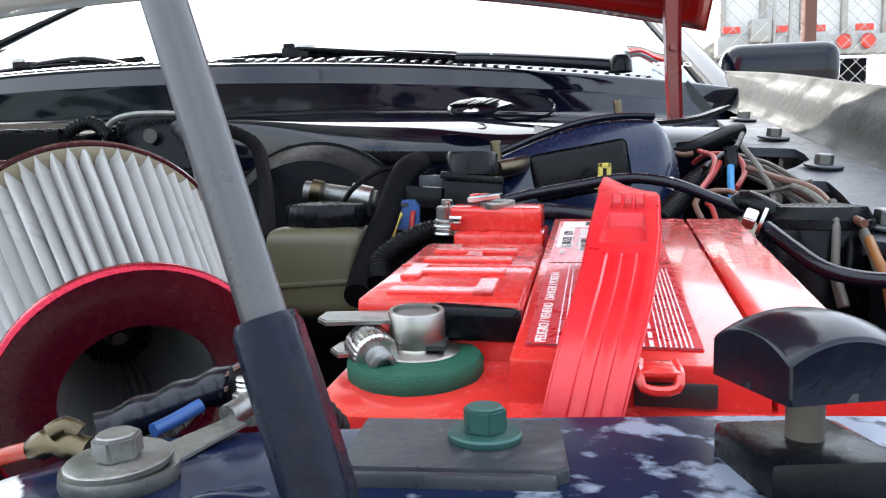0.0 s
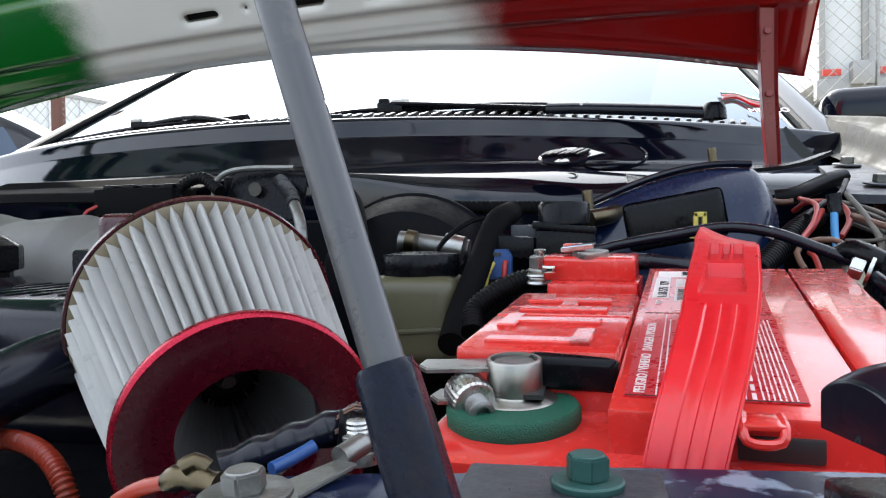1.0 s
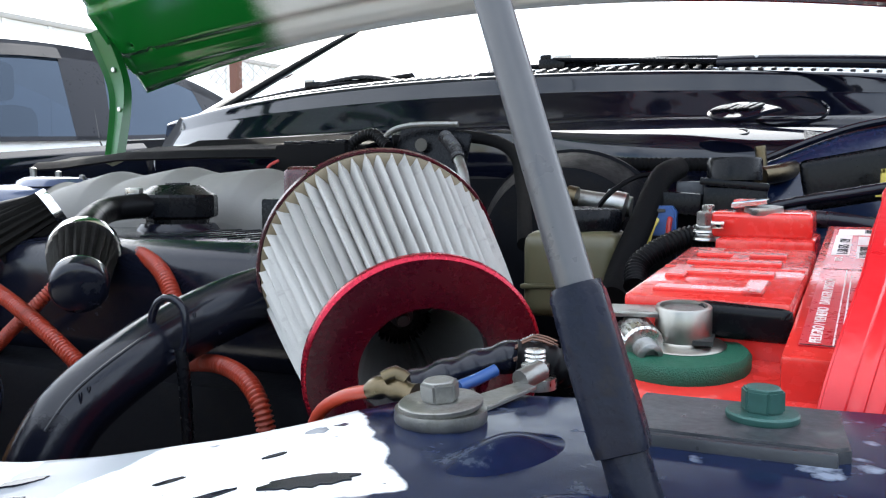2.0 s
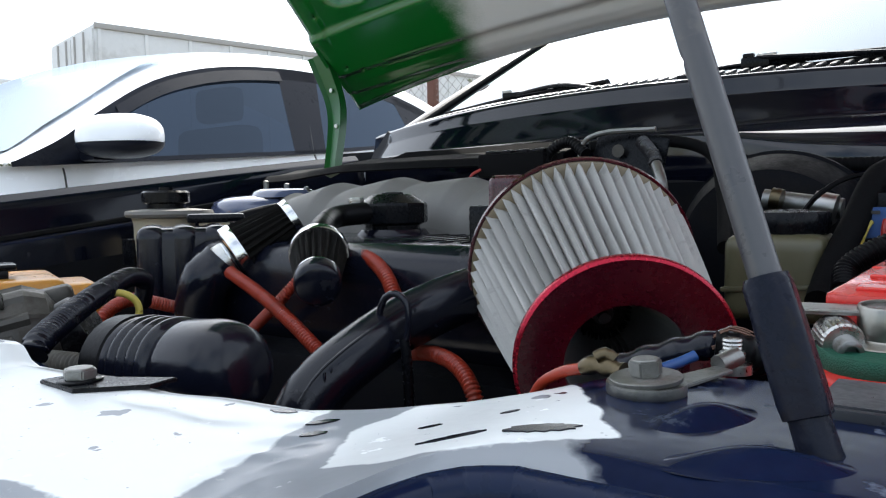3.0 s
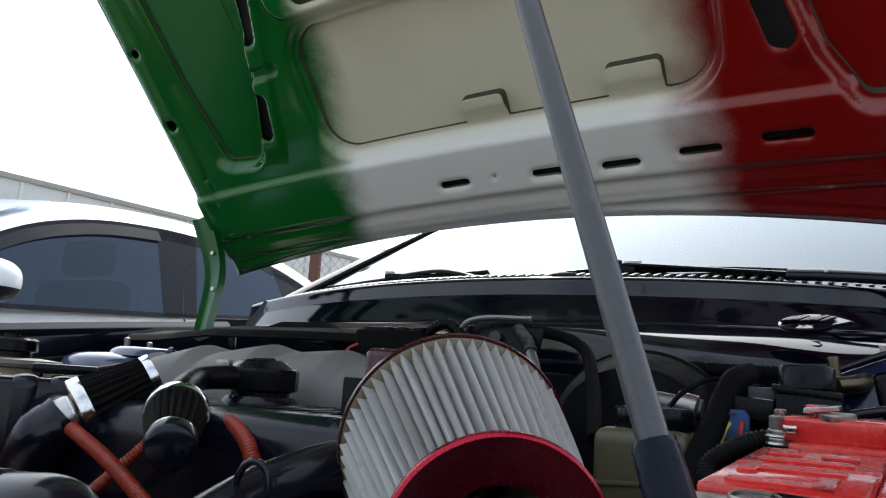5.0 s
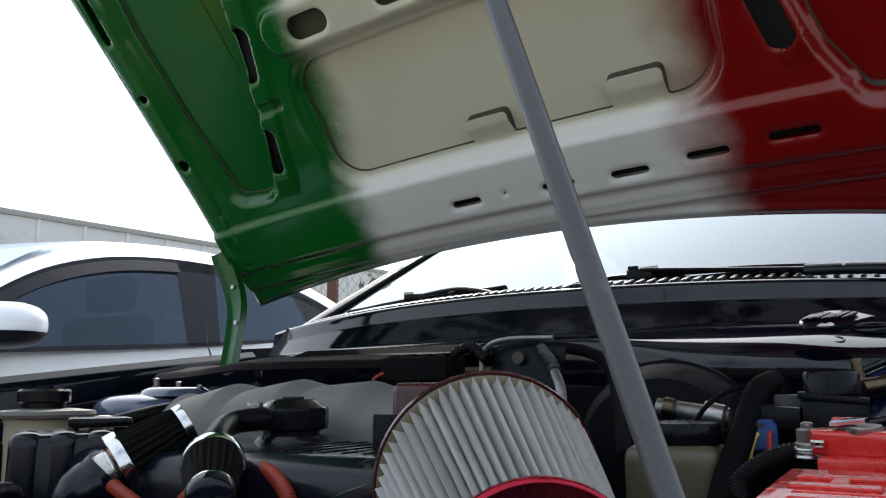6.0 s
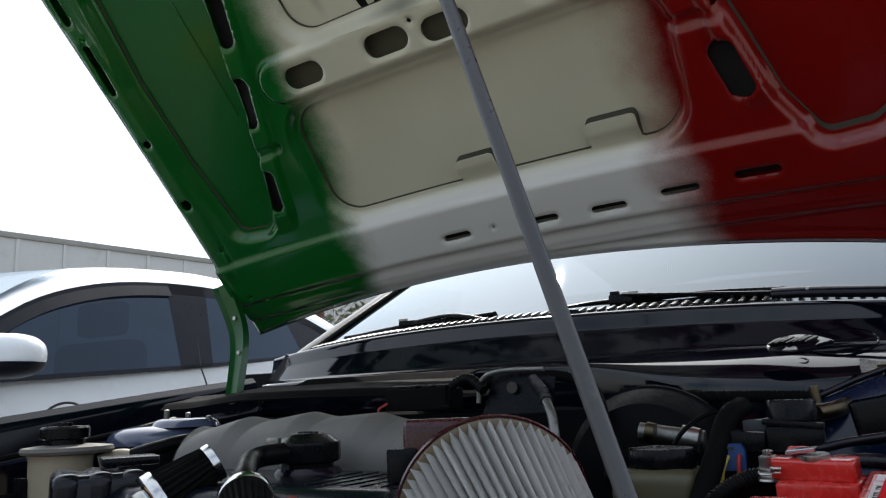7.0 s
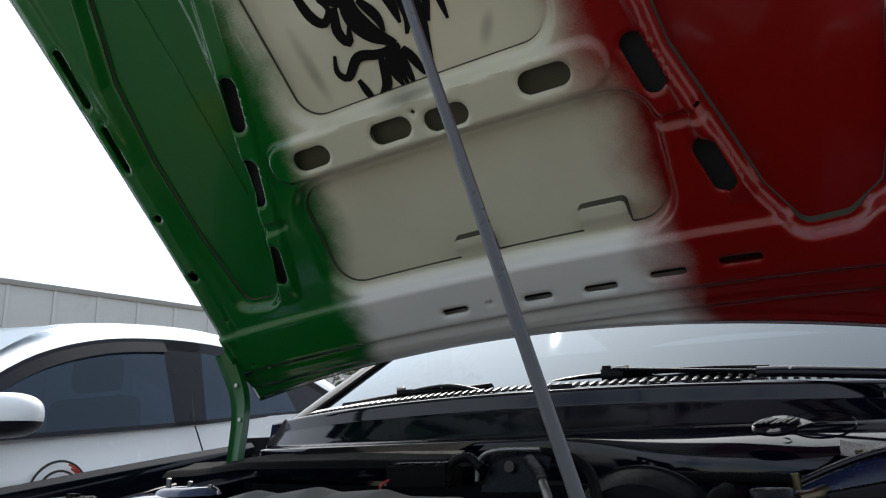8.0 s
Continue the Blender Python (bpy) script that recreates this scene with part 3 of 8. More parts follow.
for sx in (-0.76, 0.76):
    for yy in (0.55, 3.1):
        tyre = cpart("tyre", lathe([(0.0, -0.09), (0.2, -0.09), (0.29, -0.1), (0.31, -0.07), (0.31, 0.07), (0.29, 0.1), (0.2, 0.09), (0.0, 0.09)], 32, m=pose(XC + sx, yy, 0.31, 0, 90, 0)), M["rubber"])

# fenders
def fender_left(u, v):
    """From the outer side over the crown to the inner gutter."""
    y = -0.15 + 1.45 * u
    zt = 0.755 + 0.118 * max(0, y + 0.15) - 0.02 * max(0, y - 0.9) ** 2
    prof = ((-1.185, -0.42), (-1.195, -0.20), (-1.170, -0.07), (-1.115, -0.010), (-1.055, 0.0), (-1.043, -0.012), (-1.036, -0.060), (-1.005, -0.068), (-0.995, -0.16))
    k = v * (len(prof) - 1)
    i = min(int(k), len(prof) - 2)
    t = k - i
    x = prof[i][0] + (prof[i + 1][0] - prof[i][0]) * t
    z = prof[i][1] + (prof[i + 1][1] - prof[i][1]) * t
    return Vector((x, y, zt + z))


cpart("front_fender", sheet(fender_left, 40, 32), M["navy"], "dark navy front fender with a dusty edge")
cpart("fender_seal", tube([(-1.028, 0.35, 0.750), (-1.03, 0.60, 0.782), (-1.03, 0.85, 0.812), (-1.02, 1.05, 0.842)], 0.006, 8, 0.03), M["rubber"])


def RAIL(y):
    """Height of the bolted ledge along the fender."""
    return 0.8215 + 0.204 * (y - 0.78) if y > 0.3 else 0.7236 + 0.12 * (y - 0.3)


def fender_right(u, v):
    """The bare inner wall of the fender, its rounded top edge and the outside."""
    y = -0.25 + 1.80 * u
    zt = 0.909 + 0.165 * (y - 0.88) - 0.002 * math.sin(9 * y)
    zb = RAIL(y)
    prof = ((0.405, zb - 0.002), (0.420, zb + 0.001), (0.428, zb + 0.012), (0.436, zb + 0.04), (0.446, zt - 0.010), (0.450, zt - 0.002), (0.456, zt), (0.50, zt - 0.012), (0.55, zt - 0.06), (0.565, zt - 0.2), (0.565, zt - 0.42))
    k = v * (len(prof) - 1)
    i = min(int(k), len(prof) - 2)
    t = k - i
    return Vector((prof[i][0] + (prof[i + 1][0] - prof[i][0]) * t + 0.02 * max(0, y - 0.5) ** 2, y, prof[i][1] + (prof[i + 1][1] - prof[i][1]) * t))


cpart("front_fender", sheet(fender_right, 50, 36), M["fender_in"], "weathered front fender with bare grey inner wall")


LEDGE_Y = (-0.1, 0.58, 0.610, 0.616, 0.643, 0.664, 0.696, 0.739, 0.783, 0.791, 0.829, 0.848, 0.880, 0.910, 0.944, 0.955, 0.966, 1.017, 1.12, 1.18)
LEDGE_X = (0.300, 0.312, 0.320, 0.299, 0.312, 0.333, 0.339, 0.348, 0.355, 0.322, 0.337, 0.354, 0.377, 0.384, 0.386, 0.346, 0.340, 0.351, 0.364, 0.371)


def rail(u, v):
    """The flat ledge that carries the fender bolts, cut back between the tabs under them."""
    y = -0.1 + 1.28 * u
    x1 = 0.415 + 0.02 * max(0, y - 0.5) ** 2
    x0 = float(np.interp(y, LEDGE_Y, LEDGE_X))
    drop = 0.0 if v <= 0.75 else (v - 0.75) / 0.25
    return Vector((x1 + (x0 - x1) * min(1, v / 0.75) + 0.003 * drop, y, RAIL(y) - 0.009 * drop))


cpart("fender_rail", sheet(rail, 300, 12, 0.0015), M["rail"], "dusty blue-grey bolted fender ledge")

cpart("hinge_panel", box(-1.17, -0.86, 1.36, 1.375, 0.55, 0.935, 0.004), M["bay"])
# inner walls, firewall and floor of the engine bay
cpart("firewall", sheet(lambda u, v: Vector((XC - 0.70 + 1.38 * u, cowl_y(XC - 0.70 + 1.38 * u) - 0.140 - 0.02 * v * (1 - v), 0.28 + 0.56 * v)), 24, 16), M["bay"], "dusty black firewall")
cpart("inner_wing", sheet(lambda u, v: Vector((-1.0 + 0.05 * math.sin(math.pi * v), -0.1 + 1.2 * u, 0.25 + 0.43 * v + 0.1 * u * v)), 16, 12), M["bay"])
cpart("inner_wing", sheet(lambda u, v: Vector((0.40 - 0.06 * math.sin(math.pi * v) + 0.05 * u, -0.1 + 1.25 * u, 0.25 + 0.50 * v + 0.13 * u * v)), 16, 12), M["bay"])
cpart("undertray", box(-1.0, 0.42, 0.05, 1.08, 0.24, 0.26), M["bay"])

# bar across the front with a wider latch platform
FRONT_EDGE = ((-1.02, 0.143), (-0.10, 0.1425), (-0.05, 0.1465), (-0.030, 0.146), (-0.006, 0.1415), (0.0005, 0.1435), (0.0020, 0.150), (0.0032, 0.168), (0.0046, 0.188), (0.0075, 0.198), (0.013, 0.2045), (0.023, 0.2105), (0.06, 0.212), (0.09, 0.215), (0.44, 0.215))
BACK_EDGE = ((-1.02, 0.24), (-0.26, 0.216), (-0.165, 0.224), (-0.12, 0.2245), (-0.10, 0.231), (-0.066, 0.235), (-0.046, 0.250), (-0.033, 0.266), (-0.018, 0.277), (0.004, 0.285), (0.03, 0.299), (0.066, 0.305), (0.0934, 0.314), (0.152, 0.319), (0.44, 0.330))


def between(pts, x):
    """A straight-sided line through the points."""
    for (a, p), (b, q) in zip(pts, pts[1:]):
        if x <= b:
            return p + (q - p) * (x - a) / (b - a)
    return pts[-1][1]


def bar_x(u):
    """Across the car, closest together where the platform ends."""
    return between(((0.0, -1.02), (0.30, -0.26), (0.48, -0.012), (0.72, 0.026), (1.0, 0.44)), u)


def bar_z(x):
    """The platform lies a little lower than the bar beside it."""
    return 0.7600 + 0.0085 * ease((x + 0.035) / 0.055)


def support_top(u, v):
    x = bar_x(u)
    plat = 1 - ease((x + 0.035) / 0.055)
    front, back = between(FRONT_EDGE, x), between(BACK_EDGE, x)
    y = front + (back - front) * v
    z = bar_z(x) - 0.012 * max(0, -0.30 - x)
    z += 0.0085 * ease((-0.2085 - x) / 0.012) * ease((y - 0.186) / 0.012)
    z -= 0.0014 * ease((x + 0.030 + 0.33 * (y - 0.155)) / 0.004) * ease((-0.014 - x - 0.50 * (y - 0.155)) / 0.004)
    z -= 0.0022 * plat * ease((y - back + 0.010) / 0.010)
    z -= 0.0014 * math.exp(-(((x + 0.082) / 0.012) ** 2 + ((y - 0.211) / 0.005) ** 2)) + 0.0012 * math.exp(-(((x + 0.112) / 0.012) ** 2 + ((y - 0.208) / 0.004) ** 2))
    z -= 0.0030 * (1 - ease((y - front) / 0.007))
    return Vector((x, y, z))


support = thing("radiator_support", (-0.3, 0.2, 0.7), "blue front crossbar with flaking white paint", "car part")


def spart(name, bm, material, label="", **kw):
    p = part(name, bm, material, support, label, **kw)
    p.matrix_parent_inverse = support.matrix_world.inverted()
    return p


spart("top_plate", sheet(support_top, 260, 44, 0.003), M["support"])


def support_face(u, v):
    """The rolled front lip and the upright face below it, leaning back at its foot."""
    p, q, r = support_top(u, 0.0), support_top(max(0.0, u - 0.002), 0.0), support_top(min(1.0, u + 0.002), 0.0)
    out = Vector((r.y - q.y, q.x - r.x, 0)).normalized()
    if v < 0.4:
        a = math.pi * v / 0.4
        return p + out * 0.0055 * math.sin(a) + Vector((0, 0, -0.0055 * (1 - math.cos(a))))
    k = (v - 0.4) / 0.6
    return p + out * 0.0030 * math.sin(math.pi * k) + Vector((0, 0, -0.011 - 0.085 * k))


spart("front_face", sheet(support_face, 260, 30), M["navy_dull"], "chipped dark blue front face")
for x, y, rx, ry, rot in ((0.047, 0.256, 0.019, 0.010, 68), (0.066, 0.230, 0.021, 0.010, 28)):
    hump = sheet(lambda u, v: Vector((rx * u * math.cos(math.tau * v), ry * u * math.sin(math.tau * v), 0.0040 * (1 - u * u) ** 2 - 0.0002)), 16, 40)
    spart("pressed_hump", moved(hump, pose(x, y, 0.7684, 0, 0, rot)), M["support"], "glossy pressed hump in the bar")
for x, y, rx, ry, rot in ((0.0190, 0.2277, 0.0085, 0.0028, 42), (0.0019, 0.2163, 0.0080, 0.0014, 46), (-0.0157, 0.2302, 0.0030, 0.0012, 45), (0.0016, 0.2421, 0.0025, 0.0010, 45), (-0.0661, 0.2248, 0.0042, 0.0018, 20), (-0.0484, 0.2232, 0.0045, 0.0014, 62), (-0.0423, 0.2140, 0.0036, 0.0014, 62), (-0.0289, 0.1577, 0.0050, 0.0011, 72)):
    oval = outline([(rx * math.cos(math.tau * k / 28) * (1 + 0.14 * math.sin(5 * k + x * 90)), ry * math.sin(math.tau * k / 28) * (1 + 0.18 * math.sin(3 * k + x * 70))) for k in range(28)], 0.0004)
    tilt = math.degrees(math.atan((bar_z(x + 0.002) - bar_z(x - 0.002)) / 0.004))
    spart("bare_patch", moved(oval, pose(x, y, bar_z(x) - 0.0001, 0, -tilt, 0) @ pose(0, 0, 0, 0, 0, rot)), M["navy"], smooth=False)
spart("rear_face", sheet(lambda u, v: support_top(u, 1.0) + Vector((0, 0.001, -0.002 - 0.09 * v)), 60, 4), M["navy_dull"])
bumper = tagged(obj("bumper", sheet(lambda u, v: Vector((-1.1 + 1.6 * u, 0.02 - 0.16 * v - 0.10 * math.sin(math.pi * u), 0.60 + 0.04 * math.sin(math.pi * (v + 0.35)) - 0.16 * v)), 40, 14, 0.004), M["black"]),
                "chipped black plastic front bumper below the crossbar", "bumper")

# ---- bonnet ----
HX = -0.345
HOOD = Matrix(((1, 0, 0, HX), (0, -0.7197, 0.6943, 1.1952), (0, 0.6943, 0.7197, 1.0643), (0, 0, 0, 1)))
hood = thing("bonnet", HOOD, "open bonnet, underside sprayed green, white and red", "bonnet")
HU0, HU1, HV1 = -0.609, 0.700, 1.11


def rear(u):
    return 0.016 + 0.034 * u - 0.125 * u * u


def crown(u, v):
    return 0.020 - 0.115 * u * u - 0.035 * (v - 0.45) ** 2


def rbox(P, cx, cy, hx, hy, r, rot=0.0):
    c, s = math.cos(rot), math.sin(rot)
    x, y = P[:, 0] - cx, P[:, 1] - cy
    a, b = np.abs(c * x + s * y) - hx + r, np.abs(-s * x + c * y) - hy + r
    return np.hypot(np.maximum(a, 0), np.maximum(b, 0)) + np.minimum(np.maximum(a, b), 0) - r


def rpoly(P, pts, r):
    d = np.full(len(P), 1e9)
    inside = np.zeros(len(P), bool)
    for (ax, ay), (bx, by) in zip(pts, pts[1:] + pts[:1]):
        e, w = np.array((bx - ax, by - ay)), P - np.array((ax, ay))
        t = np.clip((w @ e) / (e @ e), 0, 1)
        d = np.minimum(d, np.linalg.norm(w - t[:, None] * e, axis=1))
        cross = ((ay > P[:, 1]) != (by > P[:, 1])) & (P[:, 0] < (bx - ax) * (P[:, 1] - ay) / (by - ay + 1e-12) + ax)
        inside ^= cross
    return np.where(inside, -d, d) - r


SIDE_CUT = [(-0.350, 0.84), (-0.352, 0.72), (-0.366, 0.60), (-0.391, 0.47), (-0.415, 0.362), (-0.445, 0.262), (-0.456, 0.242), (-0.488, 0.246), (-0.493, 0.28), (-0.506, 0.384), (-0.509, 0.54), (-0.495, 0.68), (-0.455, 0.80), (-0.43, 0.84)]
FAR_CUT = [(0.345, 0.84), (0.352, 0.60), (0.374, 0.459), (0.425, 0.316), (0.453, 0.232), (0.486, 0.178), (0.522, 0.182), (0.552, 0.21), (0.566, 0.30), (0.572, 0.50), (0.555, 0.68), (0.52, 0.84)]


def windows(P, tongues=True):
    """Distance to the large openings that show the outer skin."""
    P = P - np.outer(P[:, 0], (0.0, 0.07))
    low = rbox(P, 0.005, 0.302, 0.300, 0.102, 0.05)
    if tongues:
        low = np.maximum(low, -rbox(P, -0.018, 0.214, 0.034, 0.026, 0.008))
        low = np.maximum(low, -rbox(P, 0.205, 0.213, 0.038, 0.032, 0.008))
    mid = rpoly(P, [(-0.175, 0.555), (0.165, 0.555), (0.185, 0.83), (-0.195, 0.83)], 0.045)
    return np.minimum(np.minimum(low, mid), np.minimum(rpoly(P, SIDE_CUT, 0.022), rpoly(P, FAR_CUT, 0.022)))


SLOTS = [(-0.091, 0.115, 0.026, 0.0065, 0.0), (0.064, 0.112, 0.026, 0.0065, 0.0), (0.172, 0.110, 0.028, 0.0065, 0.0), (0.280, 0.117, 0.028, 0.0065, 0.0), (0.386, 0.124, 0.030, 0.0065, 0.0),
         (-0.222, 0.457, 0.035, 0.018, 0.0), (-0.070, 0.458, 0.037, 0.018, 0.0), (0.026, 0.452, 0.037, 0.018, 0.0), (0.186, 0.462, 0.039, 0.018, 0.0),
         (-0.313, 0.582, 0.046, 0.015, 1.30), (-0.349, 0.448, 0.044, 0.015, 1.30), (-0.388, 0.290, 0.040, 0.013, 1.36),
         (0.318, 0.440, 0.046, 0.016, -1.30), (0.378, 0.275, 0.044, 0.017, -1.28),
         (-0.567, 0.720, 0.052, 0.008, 1.52), (-0.568, 0.588, 0.045, 0.007, 1.52), (-0.569, 0.447, 0.008, 0.007, 0.0), (-0.569, 0.318, 0.011, 0.010, 0.0),
         (0.640, 0.255, 0.011, 0.010, 0.0), (0.640, 0.395, 0.008, 0.007, 0.0)]
DOTS = [(-0.022, 0.118, 0.003), (-0.022, 0.475, 0.0042), (-0.555, 0.21, 0.003), (-0.55, 0.10, 0.003), (-0.52, 0.085, 0.003), (-0.41, 0.325, 0.003), (-0.395, 0.33, 0.003), (-0.40, 0.345, 0.003), (0.385, 0.385, 0.004), (0.372, 0.365, 0.004),
        (-0.325, 0.63, 0.0035), (-0.560, 0.64, 0.003)]


def slots(P):
    P = P - np.outer(P[:, 0], (0.0, 0.07))
    d = np.full(len(P), 1e9)
    for cx, cy, hx, hy, rot in SLOTS:
        d = np.minimum(d, rbox(P, cx, cy, hx, hy, min(hx, hy) * 0.999, rot))
    for cx, cy, r in DOTS:
        d = np.minimum(d, np.hypot(P[:, 0] - cx, P[:, 1] - cy) - r)
    return d


def smooth01(a):
    a = np.clip(a, 0, 1)
    return a * a * (3 - 2 * a)


def hood_height(P):
    """How far the pressed frame stands off the skin."""
    rim = np.minimum(np.minimum(P[:, 0] - HU0, HU1 - P[:, 0]), P[:, 1] - rear(P[:, 0]))
    win, slo = windows(P, False), slots(P)
    h = np.full(len(P), -0.026)
    Q = P - np.outer(P[:, 0], (0.0, 0.07))
    band = Q[:, 1]
    h += -0.009 * smooth01((0.182 - band) / 0.012) * smooth01((band - 0.078) / 0.014)
    h += 0.010 * smooth01((0.062 - band) / 0.022)
    h += -0.006 * np.exp(-((band - 0.045) / 0.007) ** 2)
    h += -0.0105 * smooth01(1 - rbox(Q, -0.015, 0.460, 0.285, 0.030, 0.028) / 0.010)
    leg = np.abs(np.abs(Q[:, 0] - 0.006) - (0.388 - 0.25 * (Q[:, 1] - 0.29)))
    h += -0.009 * smooth01((0.026 - leg) / 0.010) * smooth01((Q[:, 1] - 0.2) / 0.05)
    side = np.abs(np.abs(P[:, 0] - 0.035) - 0.603)
    h += -0.006 * smooth01((0.022 - side) / 0.009) * smooth01((P[:, 1] - 0.10) / 0.05)
    for x, y, hx, hy in ((0.345, 0.352, 0.030, 0.005), (0.56, 0.43, 0.03, 0.006), (-0.36, 0.36, 0.022, 0.005)):
        h += 0.006 * smooth01(1 - rbox(Q, x, y, hx, hy, 0.004) / 0.008)
    h += 0.0165 * smooth01(1 - (win - 0.004) / 0.015)
    h += -0.011 * smooth01(-win / 0.028)
    h += 0.0030 * smooth01(1 - slo / 0.005)
    lift = smooth01(rim / 0.020)
    h = h * lift - 0.0035 * (1 - lift)
    return h + 0.0016 * np.exp(-((rim - 0.028) / 0.005) ** 2)


def hood_frame():
    """The pressed inner frame: beads and rolled rims, its openings cut along their true outlines."""
    nu, nv = 340, 262
    uu, vv = np.meshgrid(np.linspace(HU0 + 0.004, HU1 - 0.004, nu), np.linspace(0, 1, nv), indexing="ij")
    vv = rear(uu) + 0.004 + (HV1 - rear(uu) - 0.008) * vv
    P = np.stack((uu.ravel(), vv.ravel()), 1)
    d = np.minimum(windows(P), slots(P))
    idx = np.arange(nu * nv).reshape(nu, nv)
    quads = np.stack((idx[:-1, :-1], idx[1:, :-1], idx[1:, 1:], idx[:-1, 1:]), -1).reshape(-1, 4)
    keep = d > 0
    count = keep[quads].sum(1)
    faces = quads[count == 4].tolist()
    pts, cut, rims = P.tolist(), {}, []
    for q in quads[(count > 0) & (count < 4)].tolist():
        loop = []
        for a, b in zip(q, q[1:] + q[:1]):
            if keep[a]:
                loop.append(a)
            if keep[a] != keep[b]:
                key = (min(a, b), max(a, b))
                if key not in cut:
                    t = min(0.97, max(0.03, d[key[0]] / (d[key[0]] - d[key[1]])))
                    cut[key] = len(pts)
                    pts.append((P[key[0]] + (P[key[1]] - P[key[0]]) * t).tolist())
                loop.append(cut[key])
        faces.append(loop)
        rims.append([i for i in loop if i >= nu * nv])
    Q = np.array(pts)
    verts = np.column_stack((Q, crown(Q[:, 0], Q[:, 1]) + hood_height(Q)))
    me = bpy.data.meshes.new("inner_frame")
    me.from_pydata(verts.tolist(), [], faces)
    bm = bmesh.new()
    bm.from_mesh(me)
    bpy.data.meshes.remove(me)
    bmesh.ops.delete(bm, geom=[v for v in bm.verts if not v.link_faces], context="VERTS")
    ext = bmesh.ops.extrude_edge_only(bm, edges=[e for e in bm.edges if e.is_boundary])
    for v in ext["geom"]:
        if isinstance(v, bmesh.types.BMVert):
            v.co.z += 0.0026
    return bm, hood_gap_shade(Q, verts[:, 2], [r for r in rims if len(r) == 2])


def hood_gap_shade(Q, z, rims):
    """A dark strip across the gap between openings and skin, coloured as its shade."""
    e = 0.0008
    g = np.stack([(windows(Q + np.array(s)) - windows(Q - np.array(s))) / (2 * e) for s in ((e, 0.0), (0.0, e))], 1)
    g /= np.maximum(1e-6, np.linalg.norm(g, axis=1))[:, None]
    R = Q - g * 0.0009
    far = crown(R[:, 0], R[:, 1]) - 0.0018
    edge = windows(Q) < slots(Q)
    bm = bmesh.new()
    made = {}
    for pair in rims:
        if edge[pair].all():
            for i in pair:
                if i not in made:
                    made[i] = bm.verts.new((Q[i, 0], Q[i, 1], z[i] + 0.0030)), bm.verts.new((R[i, 0], R[i, 1], far[i]))
            (a, b), (c, d) = made[pair[0]], made[pair[1]]
            bm.faces.new((a, c, d, b))
    return bm


frame_mesh, gap_mesh = hood_frame()
part("inner_frame", frame_mesh, M["hood"], hood, "pressed sheet-metal inner frame with slots", angle=50)
part("gap_shade", gap_mesh, M["gap_dark"], hood, "thin dark strip that stands for the shaded gap round the openings")
# added sheets behind the slots, coloured dark in place of the cavity's shade
for cx, cy, hx, hy, rot in SLOTS:
    if abs(cx) < 0.5:
        middle = abs(cx) < 0.25 and cy > 0.4
        ca, sa = math.cos(rot), math.sin(rot)

        def shade_sheet(u, v):
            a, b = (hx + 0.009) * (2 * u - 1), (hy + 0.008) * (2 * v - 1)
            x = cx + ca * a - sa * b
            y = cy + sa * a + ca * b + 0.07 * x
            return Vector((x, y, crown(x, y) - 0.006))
        part("slot_shade", sheet(shade_sheet, 6, 3, 0.0012), M["shade_olive"] if middle else M["dark"], hood, "dull olive added sheet in the tone of the shade behind an opening" if middle else "dark added sheet that stands for the shade behind a slot")
part("outer_skin", sheet(lambda u, v: (lambda a: Vector((a, rear(a) + (HV1 - rear(a)) * v, crown(a, rear(a) + (HV1 - rear(a)) * v))))(HU0 + (HU1 - HU0) * u), 60, 46, 0.0015), M["hood"], hood)


CREASE = [(-0.401, 0.755), (-0.399, 0.64), (-0.396, 0.50), (-0.394, 0.40)]
part("skin_crease", tube([Vector((u, v, crown(u, v) - 0.0020)) for u, v in CREASE], 0.0014, 8, 0.02), M["hood"], hood, "pressed crease line in the skin")


def hood_h(u, v):
    return crown(u, v) - 0.0035


def curl(pts, w, bm):
    """A flat tapering brush stroke on the skin."""
    line = spline([Vector((u, v, 0)) for u, v in pts], 0.006)
    ring = []
    for i, p in enumerate(line):
        d = (line[min(i + 1, len(line) - 1)] - line[max(0, i - 1)]).normalized()
        t = i / (len(line) - 1)
        q = w * (0.25 + 0.75 * math.sin(math.pi * (0.12 + 0.88 * t)))
        s = Vector((-d.y, d.x, 0)) * q
        ring.append([bm.verts.new((a.x, a.y, hood_h(a.x, a.y) - b)) for a, b in ((p + s, 0.0), (p - s, 0.0), (p - s, -0.0012), (p + s, -0.0012))])
    for a, b in zip(ring, ring[1:]):
        for k in range(4):
            bm.faces.new((a[k], a[(k + 1) % 4], b[(k + 1) % 4], b[k]))
    bm.faces.new(ring[0])
    bm.faces.new(ring[-1][::-1])


